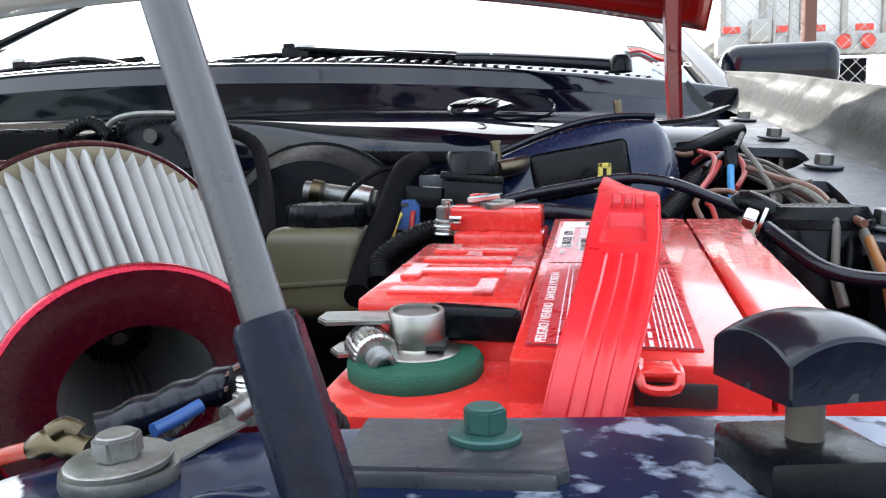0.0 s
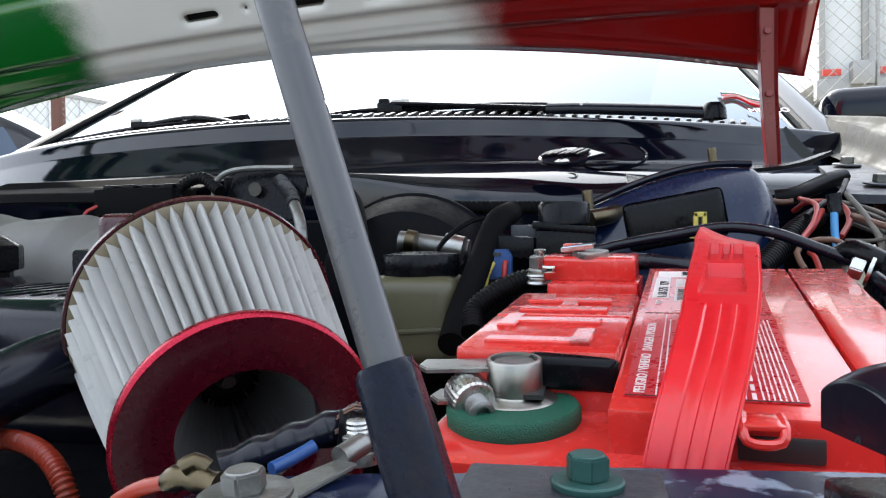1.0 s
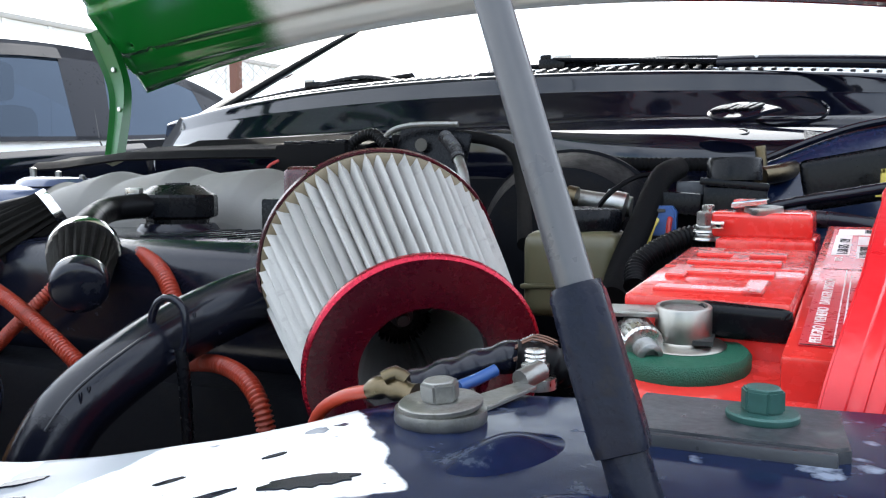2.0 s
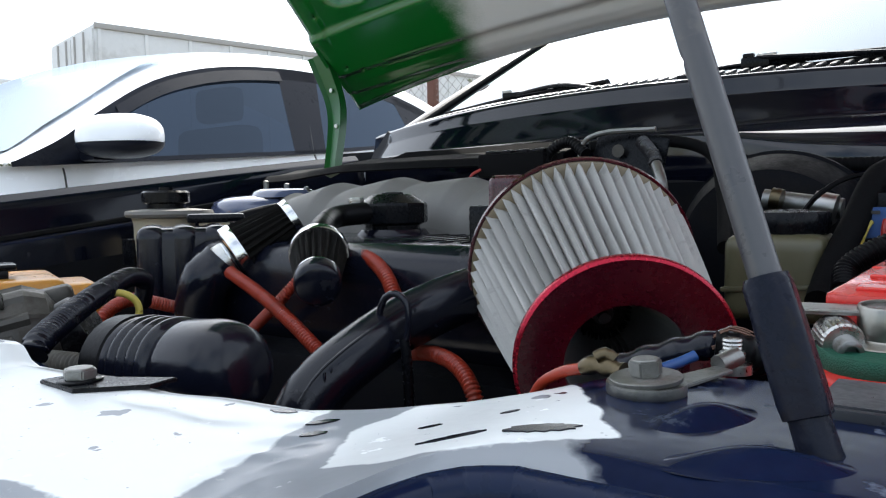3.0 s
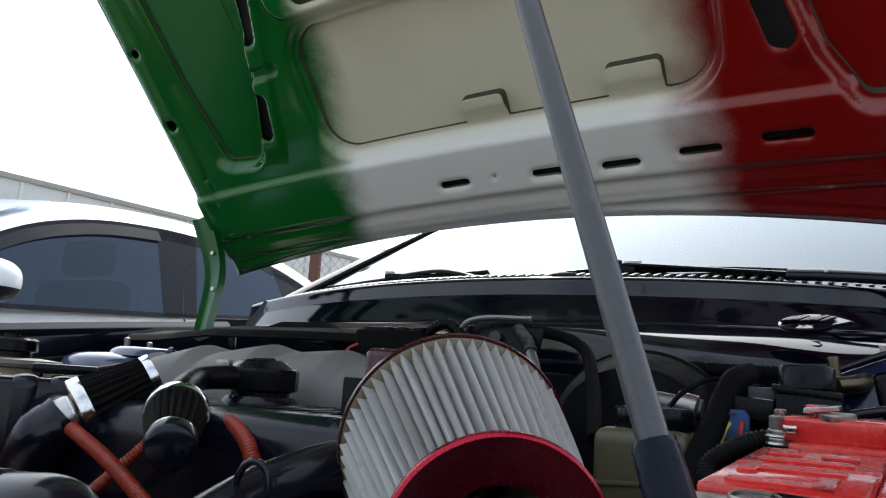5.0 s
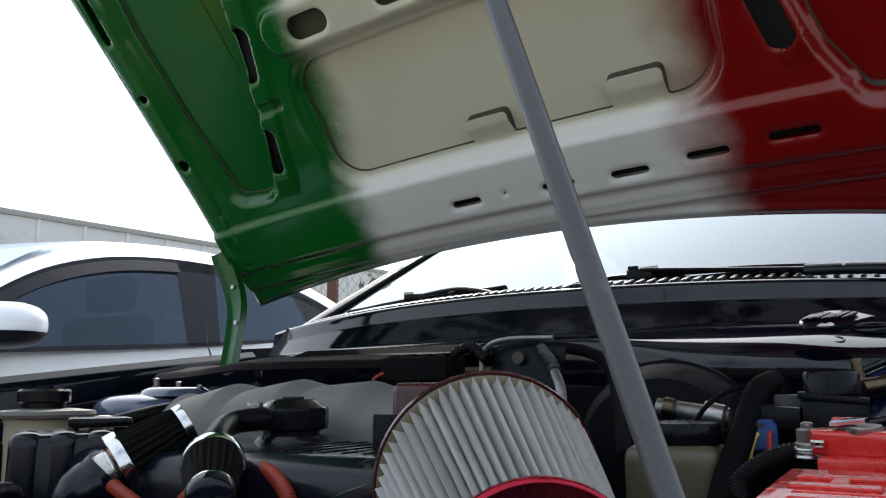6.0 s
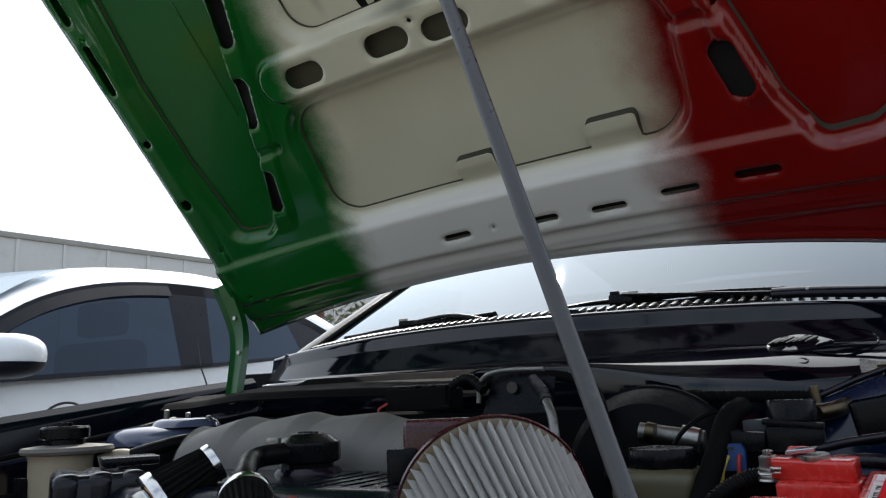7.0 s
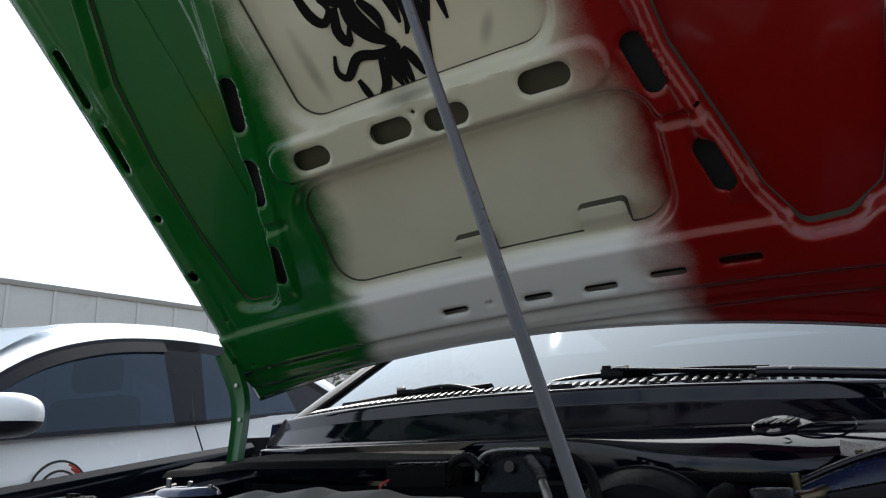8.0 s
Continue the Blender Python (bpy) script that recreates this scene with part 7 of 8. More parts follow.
def near_wiper():
    """The wiper whose hooked arm comes back along its blade to a clip."""
    hook, elbow, foot = Vector((-0.213, 1.248, 1.016)), Vector((0.034, 1.220, 0.998)), Vector((0.245, 1.175, 0.973))
    tip, far = Vector((0.041, 1.245, 1.006)), Vector((-0.365, 1.235, 0.995))
    t = simple("windscreen_wiper", tuple(foot), "black wiper with its arm folded along the glass", "wiper", "windscreen wipers")
    low = Vector((0, 0, -0.004))
    at_world(t, "blade", tube([far, far.lerp(tip, 0.5) + low, tip + low], 0.0062, 8, 0.03, flat=1.3), M["rubber"])
    at_world(t, "bow", tube([hook.lerp(far, 0.9), hook.lerp(far, 0.5) + Vector((0, 0, 0.002)), hook + low, hook.lerp(tip, 0.6) + Vector((0, 0, 0.001)), tip], 0.0046, 8, 0.02), M["black"])
    at_world(t, "blade_end", moved(box(-0.018, 0.004, -0.004, 0.004, -0.004, 0.004, 0.002), Matrix.Translation(tip)), M["black"])
    at_world(t, "arm", tube([hook + Vector((0.008, -0.004, 0.004)), hook.lerp(elbow, 0.5) + Vector((0, -0.004, 0.002)), elbow], 0.0040, 8, 0.02), M["black"])
    at_world(t, "arm_sleeve", tube([elbow + Vector((-0.006, 0.001, 0.0)), elbow.lerp(foot, 0.25) + Vector((0, 0, 0.002)), elbow.lerp(foot, 0.8) + Vector((0, 0, 0.003)), foot + Vector((0, 0, 0.002))], 0.0098, 12, 0.02, flat=0.8), M["gloss"])
    at_world(t, "rivet", lathe([(0.0, 0.0105), (0.003, 0.0098), (0.0036, 0.006)], 12, m=Matrix.Translation(elbow.lerp(foot, 0.2) + Vector((0, -0.004, -0.002)))), M["steel"])
    at_world(t, "pivot_cap", lathe([(0.0, 0.016), (0.011, 0.015), (0.015, 0.008), (0.016, -0.006)], 24, m=Matrix.Translation(foot)), M["black"])
    at_world(t, "clip", moved(box(-0.014, 0.026, -0.008, 0.006, -0.010, 0.006, 0.003), Matrix.Translation(hook)), M["black"])
    at_world(t, "clip_cap", moved(box(-0.012, 0.004, -0.006, 0.004, 0.005, 0.012, 0.0025), Matrix.Translation(hook)), M["black"])
    at_world(t, "clip_pin", moved(box(0.008, 0.034, -0.003, 0.003, 0.006, 0.010, 0.0012), Matrix.Translation(hook)), M["steel"])


near_wiper()
wiper("black wiper lying at the far end of the glass", on_glass(-0.80, 0.016, 0.010), on_glass(-0.42, 0.022, 0.010), on_glass(-0.52, 0.022, 0.014), on_glass(-0.375, -0.02, 0.0))
at = on_glass(-0.275, -0.01, 0.010)
wm = simple("wiper_motor_cover", tuple(at), "small black cover at the wiper pivot", "cover")
at_world(wm, "block", moved(box(-0.02, 0.02, -0.012, 0.012, -0.01, 0.012, 0.004), Matrix.Translation(at)), M["black"])

cmx = pose(0.060, 1.046, 0.9115, 23, 0, -8)
wc = cpart("washer_cap", lathe([(0.0, -0.003), (0.026, -0.003), (0.0292, 0.0005), (0.0292, 0.0025), (0.0275, 0.004), (0, 0.0045)], 44, m=cmx @ Matrix.Diagonal((1.1, 1.0, 1, 1))), M["gloss"], "raised black washer filler cap with moulded marks")
for k in range(7):
    cpart("moulded_mark", moved(box(-0.003, 0.003, -0.011, 0.011, 0.0045, 0.0075, 0.0012), cmx @ pose(-0.021 + 0.007 * k, 0.002 * (k % 3), 0, 0, 0, -28)), M["black"], parent=wc)
cpart("tongue", moved(outline([(0.026, -0.016), (0.046, 0.0), (0.026, 0.018)], 0.004, 0.001), cmx), M["gloss"], parent=wc)
om = pose(0.112, 1.052, 0.9205, 50, 0, -4) @ Matrix.Diagonal((0.95, 0.52, 1, 1))
cpart("seat", lathe([(0.0415, -0.0118), (0.0428, -0.0105), (0.0440, -0.0118), (0.0440, -0.014)], 44, m=om), M["cowl"], parent=wc)
ex = 0.064
em = cowl_section(ex)[48]
cpart("embossed_ring", lathe([(0.0062, -0.0006), (0.0070, 0.0007), (0.0080, 0.0007), (0.0088, -0.0006)], 32, m=Matrix.Translation(em) @ pose(0, 0, 0, 26, 0, 0)), M["cowl"])

# windscreen sticker
stk = simple("windscreen_sticker", tuple(on_glass(0.34, 0.10)), "small white, green and red windscreen sticker", "sticker")
slope = pose(0, 0, 0, 30, 0, 8)
text("lettering", "MEXICO", 0.024, Matrix.Translation(on_glass(0.335, 0.085, 0.004) - stk.location) @ slope, M["print"], stk, 0.0004, 0.7)
for dy, material, w in ((0.030, M["print"], 0.0030), (0.040, M["redwire"], 0.0034), (0.050, M["felt"], 0.0028), (0.058, M["print"], 0.0028), (0.022, M["strap"], 0.0022)):
    at_world(stk, "swoosh", tube([on_glass(0.300, 0.12, 0.003) + Vector((0, dy * 0.87, dy * 0.5)), on_glass(0.325, 0.14, 0.003) + Vector((0, dy * 0.6, dy * 0.35)), on_glass(0.350, 0.10, 0.003) + Vector((0, dy * 0.9, dy * 0.52)), on_glass(0.385, 0.115, 0.003) + Vector((0, dy * 0.5, dy * 0.3))], w, 6, 0.006, flat=0.3), material)

# the car's own door mirror
cpart("door_mirror", moved(box(-0.115, 0.105, -0.05, 0.07, -0.052, 0.045, 0.04, 5), pose(0.645, 1.76, 1.05, 0, 0, -8)), M["navy"], "glossy dark navy door mirror")


# ---- on the crossbar ----
bolt(pose(0.026, 0.272, 0.7717, 3, -3, 8), 0.0047, (M["galv"], 0.0044), M["galv"], 0.0098, 0.0016, "grey hex bolt on two thick washers clamping a ring terminal", "crossbar_bolt")
part_w = thing("washer", (0.0260, 0.2720, 0.7683), "thick dull washer under the crossbar bolt", "washer")
part("disc", lathe([(0.0, 0), (0.0104, 0), (0.0108, 0.0008), (0.0106, 0.0032), (0, 0.0034)], 32), M["galv"], part_w)
bolt(pose(0.0940, 0.2905, 0.7715, 0, 0, 15), 0.0047, (M["greenbolt"], 0.0050), M["greenbolt"], 0.0076, 0.0018, "green-coated hex flange bolt on a steel tab", "flange_bolt")
tab = thing("steel_tab", (0.0880, 0.2900, 0.7685), "dull steel latch tab bolted to the crossbar", "bracket")
part("plate", moved(outline([(-0.021, -0.014), (-0.018, -0.0165), (0.019, -0.0165), (0.022, -0.014), (0.022, 0.014), (-0.021, 0.014)], 0.0030, 0.0006), pose(0, 0, 0)), M["tab"], tab)
part("folded_lip", box(-0.0185, 0.0195, -0.0185, -0.0163, -0.0040, 0.0026, 0.0008), M["tab"], tab)

knob = thing("bump_stop", (0.1545, 0.284, 0.7680, 0, 0, 16), "black rubber bonnet bump stop on a threaded stem", "bump stop")


def domed_square(a, z0, apex, radius, n=18):
    """A square block whose top is a shallow dome, so its side faces end in arches."""
    def side(u, v):
        k = 4 * (u % 1.0)
        e, f = int(k) % 4, 2 * (k - int(k)) - 1
        x, y = ((f, -1), (1, f), (-f, 1), (-1, -f))[e]
        top = apex - radius + math.sqrt(radius ** 2 - (x * x + y * y) * a * a)
        return Vector((x * a, y * a, z0 + (top - z0) * v))

    bm = sheet(side, 4 * n, 6)
    join(bm, sheet(lambda u, v: Vector(((2 * u - 1) * a, (2 * v - 1) * a, apex - radius + math.sqrt(radius ** 2 - ((2 * u - 1) ** 2 + (2 * v - 1) ** 2) * a * a))), n, n))
    join(bm, sheet(lambda u, v: Vector(((2 * u - 1) * a, (1 - 2 * v) * a, z0)), 2, 2))
    bmesh.ops.remove_doubles(bm, verts=bm.verts, dist=0.00002)
    bmesh.ops.recalc_face_normals(bm, faces=bm.faces)
    return bm


head = part("head", domed_square(0.0122, 0.0172, 0.0318, 0.0239), M["gloss"], knob, "domed square rubber head", angle=35)
soft_edge = head.modifiers.new("rounded edges", "BEVEL")
soft_edge.width, soft_edge.segments, soft_edge.limit_method, soft_edge.angle_limit = 0.0006, 2, "ANGLE", radians(35)
part("stem", lathe([(0.0034 + 0.00012 * (k % 2), 0.002 + 0.0008 * k) for k in range(21)], 20), M["stem"], knob, "dusty threaded stem")
part("base", moved(box(-0.0128, 0.0128, -0.0128, 0.0128, -0.008, 0.0072, 0.0026, 2), pose(0, 0, 0, 0, 0, -8)), M["black"], knob, "dark square base with chamfered edges")

# ring terminals and taped cable beside the bolt
rt = thing("ring_terminal", (0.024, 0.298, 0.766), "crimped ring terminal with a blue sleeve", "terminal", "ring terminals")
at_world(rt, "palm", moved(outline([(-0.005, -0.012), (0.005, -0.012), (0.0032, 0.010), (-0.0032, 0.010)], 0.0010, 0.0003), pose(0.0285, 0.302, 0.7660, 6, 0, -28)), M["galv"])
at_world(rt, "crimp", tube([(0.031, 0.311, 0.7685), (0.0345, 0.3185, 0.770)], 0.0028, 10, 0.002), M["galv"])
at_world(rt, "sleeve", tube([(0.015, 0.308, 0.766), (0.018, 0.313, 0.767), (0.022, 0.318, 0.769)], 0.0017, 12, 0.002), M["blueplug"])
rb = thing("ring_terminal", (0.005, 0.288, 0.768), "aged brass crimp terminal on a red cable", "terminal", "ring terminals")
at_world(rb, "crimp", tube([(-0.0035, 0.2925, 0.7668), (0.0, 0.2922, 0.7682), (0.0045, 0.2915, 0.7684), (0.0105, 0.2905, 0.7676)], 0.0029, 12, 0.0015, flat=0.85, taper=lambda q: 0.8 + 0.3 * abs(math.sin(7.5 * q))), M["brass"])
at_world(rb, "fold", tube([(0.002, 0.2905, 0.7708), (0.0045, 0.2918, 0.7722), (0.0070, 0.2925, 0.7706)], 0.0020, 10, 0.0012), M["brass"])
at_world(rb, "cable", tube([(-0.003, 0.2928, 0.7668), (-0.012, 0.2945, 0.7640), (-0.022, 0.298, 0.757), (-0.030, 0.303, 0.742)], 0.0018, 10, 0.003), M["redloom"])
tp = thing("taped_cable", (0.02, 0.33, 0.768), "earth cable wrapped in torn black tape with bare strands", "cable", "cables")
at_world(tp, "tape", tube([(-0.002, 0.316, 0.7625), (0.008, 0.322, 0.7660), (0.018, 0.329, 0.7690), (0.0285, 0.336, 0.7715)], 0.0046, 9, 0.0022, 0.0009, 0.0095), M["gloss"])
at_world(tp, "cable", tube([(0.024, 0.330, 0.7700), (0.032, 0.333, 0.7690), (0.040, 0.339, 0.764), (0.046, 0.350, 0.752)], 0.0052, 14, 0.003, 0.0007, 0.0032), M["rubber"])
for t in (rt, rb, tp):
    t.location += Vector((0.005, -0.010, 0.0035))
rs = random.Random(7)
for k in range(9):
    a = rs.uniform(0, math.tau)
    o = Vector((0, 0.0035 * math.cos(a), 0.0035 * math.sin(a)))
    at_world(tp, "strand", tube([Vector((0.024, 0.331, 0.7705)) + o, Vector((0.0285, 0.3335, 0.7725)) + o * 1.25, Vector((0.034, 0.3350, 0.7715)) + o], 0.00035, 5, 0.003), M["brownwire"])
nut = thing("stud_nut", (0.0360, 0.3150, 0.7690), "bright zinc nut on a threaded stud", "nut")
part("nut", hexagon(0.0042, 0.0040, 0.0005, m=pose(0, 0, 0.001)), M["zinc"], nut)
part("stud", lathe([(0.0027 + 0.0003 * (k % 2), 0.0050 + 0.0006 * k) for k in range(7)] + [(0, 0.0088)], 18), M["zinc"], nut)
part("washer", lathe([(0, -0.002), (0.0060, -0.002), (0.0060, 0.001), (0, 0.001)], 24), M["zinc"], nut)

# bolt and bracket where the platform begins
bolt(pose(-0.151, 0.208, 0.7615, 0, 0, 10), 0.0058, (M["galv"], 0.0034), M["black"], 0.0075, 0.0010, "dull hex bolt holding a black strap bracket", "crossbar_bolt")
sb = thing("strap_bracket", (-0.143, 0.215, 0.757), "thin black steel strap bracket", "bracket")
at_world(sb, "strap", moved(outline([(-0.014, -0.007), (0.010, -0.008), (0.026, 0.010), (0.024, 0.022), (0.006, 0.010), (-0.012, 0.007)], 0.0014, 0.0004), pose(-0.151, 0.208, 0.7602)), M["black"])


# ---- the white car parked alongside ----
wcar = thing("white_car", (-3.0, 2.0, 0), "clean white saloon car with tinted side windows", "car")


def wpart(name, bm, material, label="", parent=None, **kw):
    p = part(name, bm, material, parent or wcar, label, **kw)
    if not parent:
        p.matrix_parent_inverse = wcar.matrix_world.inverted()
    return p


def lerp_line(pts, y):
    """A smooth curve through the points."""
    n = len(pts)
    slope = [(pts[min(i + 1, n - 1)][1] - pts[max(i - 1, 0)][1]) / (pts[min(i + 1, n - 1)][0] - pts[max(i - 1, 0)][0]) for i in range(n)]
    y = min(max(y, pts[0][0]), pts[-1][0])
    for i in range(n - 1):
        a, b = pts[i], pts[i + 1]
        if y <= b[0]:
            w = b[0] - a[0]
            t = (y - a[0]) / w
            return a[1] * (1 + 2 * t) * (1 - t) ** 2 + b[1] * t * t * (3 - 2 * t) + w * (slope[i] * t * (1 - t) ** 2 - slope[i + 1] * t * t * (1 - t))
    return pts[-1][1]


BELT = [(-0.4, 0.80), (0.6, 0.905), (1.05, 0.938), (2.1, 1.012), (3.0, 1.085), (3.9, 1.10)]
TRIM = [(1.04, 0.942), (1.2, 1.020), (1.354, 1.122), (1.551, 1.232), (1.758, 1.302), (1.98, 1.342), (2.29, 1.362), (2.6, 1.350), (2.9, 1.298), (3.15, 1.210), (3.4, 1.10)]
ROOF = [(0.95, 0.95), (1.09, 0.985), (1.2, 1.060), (1.32, 1.135), (1.58, 1.300), (1.80, 1.385), (1.96, 1.420), (2.2, 1.448), (2.5, 1.462), (2.9, 1.43), (3.2, 1.35), (3.5, 1.22), (3.7, 1.14)]
GLASS_X = lambda z: -2.13 - 0.42 * (z - 1.02)


def wside(u, v):
    y = -0.3 + 4.5 * u
    zb = lerp_line(BELT, y)
    z = 0.28 + (zb - 0.28) * v
    bulge = 0.05 * math.sin(math.pi * min(1, v * 0.95)) + 0.012 * math.exp(-((v - 0.80) / 0.05) ** 2)
    nose = 0.25 * max(0, 0.35 - y) ** 1.6 + 0.3 * max(0, y - 3.8) ** 2
    return Vector((-2.150 + bulge - nose, y, z))


wpart("side_panel", sheet(wside, 60, 24), M["white"], "white door and fender side")


def wroof(u, v):
    """From the window frame over the rounded roof edge to the middle."""
    y = 1.0 + 2.68 * u
    zt, zr = lerp_line(TRIM, y), lerp_line(ROOF, y)
    zr = max(zr, zt + 0.012)
    x0 = GLASS_X(zt) + 0.002
    t = v
    x = x0 - 1.42 * t ** 1.5
    z = zt + (zr - zt) * math.sin(math.pi * 0.5 * min(1, t * 2.6)) + 0.025 * t
    return Vector((x, y, z))


wpart("roof", sheet(wroof, 60, 20), M["white"])


def frame_strip(ya, yb, za, zb, nu=40, nv=6):
    """A piece of the black window surround between two slanted edges and two levels."""
    def f(u, v):
        y = ya(1.1) + (yb(1.1) - ya(1.1)) * u
        z = za(y) + max(0.001, zb(y) - za(y)) * v
        y = ya(z) + (yb(z) - ya(z)) * u
        return Vector((GLASS_X(z), y, z))
    return sheet(f, nu, nv, 0.004)


belt = lambda y: lerp_line(BELT, y) - 0.004
trim_ = lambda y: lerp_line(TRIM, y)
for ya, yb, za, zb in ((lambda z: 1.045, lambda z: 3.375, lambda y: max(belt(y), trim_(y) - 0.046), trim_),
                       (lambda z: 1.045, lambda z: 3.375, belt, lambda y: belt(y) + 0.014),
                       (lambda z: 1.045, lambda z: 1.30, belt, trim_),
                       (lambda z: 2.098 + 0.12 * (z - 1.02), lambda z: 2.262 + 0.25 * (z - 1.02), belt, trim_),
                       (lambda z: 2.885 - 0.30 * (z - 1.02), lambda z: 3.375, belt, trim_)):
    wpart("window_frame", frame_strip(ya, yb, za, zb), M["trim"], "matt black window surround")


def pane(y0, y1, z_in, front_cut, rake, rear_rake=0.0):
    def f(u, v):
        zb = lerp_line(BELT, y0) + 0.010
        ya = y0 + (y1 - y0) * u
        zb = lerp_line(BELT, ya) + 0.006
        zt = lerp_line(TRIM, ya) - z_in
        z = zb + max(0.004, zt - zb) * v
        y = ya + rake * (z - 1.02) * (1 - u) + rear_rake * (z - 1.02) * u
        return Vector((GLASS_X(z) + 0.004, y, z))
    return sheet(f, 24, 8)


for nm, args in (("front_window", (1.27, 2.115, 0.040, 0, 0.0, 0.12)), ("rear_window", (2.245, 2.90, 0.034, 0, 0.25, -0.30)), ("quarter_window", (2.97, 3.20, 0.035, 0, -0.30, -0.2))):
    w_ = wpart(nm, pane(*args), M["tinted"], "dark tinted side window")
    face_towards(w_, Vector((1, 0, 0)))
wpart("rain_visor", sheet(lambda u, v: (lambda y: Vector((GLASS_X(lerp_line(TRIM, y) - 0.014 - 0.040 * v) + 0.006 + 0.008 * v, y, lerp_line(TRIM, y) - 0.014 - 0.040 * v)))(1.40 + 0.74 * u), 30, 3, 0.002), M["trim"])
wpart("pillar_gap", tube([(-2.128, 2.196, 1.024), (-2.20, 2.235, 1.19), (-2.272, 2.275, 1.357)], 0.0022, 6, 0.05), M["ink"])
wpart("door_gap", tube([(-2.1125, 2.185, 1.012), (-2.101, 2.20, 0.96), (-2.096, 2.235, 0.86), (-2.098, 2.25, 0.7)], 0.003, 6, 0.05), M["ink"])
wpart("door_gap", tube([(-2.1165, 1.196, 0.935), (-2.102, 1.197, 0.88), (-2.098, 1.20, 0.7)], 0.003, 6, 0.05), M["ink"])


def wscreen(u, v):
    y = 0.98 + 0.78 * v
    z = lerp_line(ROOF, y) + 0.004
    x = -2.20 - 0.16 * v - (1.6 - 0.3 * v) * u
    return Vector((x, y - 0.10 * math.sin(math.pi * u), z + 0.012 * math.sin(math.pi * u)))


face_towards(wpart("windscreen", sheet(wscreen, 20, 14), M["hazed"]), Vector((0, -0.5, 0.86)))
wpart("bonnet_panel", sheet(lambda u, v: Vector((-2.17 - 1.66 * u, -0.2 + 1.24 * v - 0.16 * math.sin(math.pi * u), 0.80 + 0.14 * v ** 0.7 + 0.055 * math.sin(math.pi * u) ** 0.6)), 20, 14), M["white"])
wpart("dashboard", box(-3.75, -2.25, 1.35, 1.75, 0.80, 0.97, 0.03), M["dark"])
wpart("far_side", box(-3.88, -3.84, -0.2, 4.1, 0.28, 0.95), M["white"])
wpart("floor_pan", box(-3.85, -2.15, -0.2, 4.1, 0.24, 0.28), M["dark"])
for yy in (0.45, 3.05):
    for xx in (-2.27, -3.73):
        wpart("tyre", lathe([(0.0, -0.09), (0.2, -0.09), (0.29, -0.1), (0.31, -0.07), (0.31, 0.07), (0.29, 0.1), (0.2, 0.09), (0.0, 0.09)], 28, m=pose(xx, yy, 0.31, 0, 90, 0)), M["rubber"])
for xx in (-2.55, -3.4):
    wpart("front_seat", box(xx - 0.22, xx + 0.22, 2.0, 2.14, 0.5, 1.14, 0.06, 3), M["dark"])
    wpart("headrest", box(xx - 0.12, xx + 0.12, 2.03, 2.12, 1.16, 1.30, 0.04, 3), M["dark"])


def egg(cx, cy, cz, rx, ry, rz, turn, z0, z1, grow=0.0):
    """A mirror housing: a soft-cornered ellipsoid between two levels."""
    def f(u, v):
        a = math.tau * u
        s = z0 + (z1 - z0) * v
        q = max(0.0, 1 - abs(s) ** 2.6) ** (1 / 2.6) + grow
        c, d = math.cos(a), math.sin(a)
        k = (abs(c) ** 2.6 + abs(d) ** 2.6) ** (-1 / 2.6)
        return Vector((cx, cy, cz)) + Matrix.Rotation(radians(turn), 3, "Z") @ Vector((rx * q * k * c, ry * q * k * d * (1 - 0.12 * s), rz * s))
    return sheet(f, 40, 18)


wpart("door_mirror", egg(-1.985, 1.300, 1.026, 0.126, 0.085, 0.064, 24, -0.35, 1.0), M["white"], "white door mirror with a black lower half")
wpart("mirror_base", egg(-1.985, 1.300, 1.024, 0.128, 0.086, 0.064, 24, -1.0, -0.30, 0.004), M["trim"])
wpart("mirror_foot", box(-2.12, -2.03, 1.24, 1.31, 0.955, 0.985, 0.012, 2), M["trim"])
# round red and black door badge, drawn as plain arcs
for rr, a0, a1, material in ((0.105, 0.25, 2.9, M["ink"]), (0.098, 0.25, 1.25, M["reflector"]), (0.075, 0.3, 2.6, M["ink"]), (0.09, 0.2, 1.1, M["reflector"])):
    wpart("badge_arc", tube([(-2.093 + 0.001 * math.sin(a0 + (a1 - a0) * k / 10), 1.60 + rr * math.cos(a0 + (a1 - a0) * k / 10), 0.79 + rr * math.sin(a0 + (a1 - a0) * k / 10)) for k in range(11)], 0.004, 6, 0.02), material)
for k in range(5):
    wpart("badge_bar", box(-2.0955, -2.0930, 1.36 + 0.045 * k, 1.395 + 0.045 * k, 0.775, 0.812), M["ink"], smooth=False)

# ---- trailers behind a wire fence ----
tl = thing("semi_trailer", (-13.5, 12.0, 0), "long dirty white box trailer", "trailer", "trailers")


def tpart(name, bm, material, th, label=""):
    p = part(name, bm, material, th, label)
    p.matrix_parent_inverse = th.matrix_world.inverted()
    return p


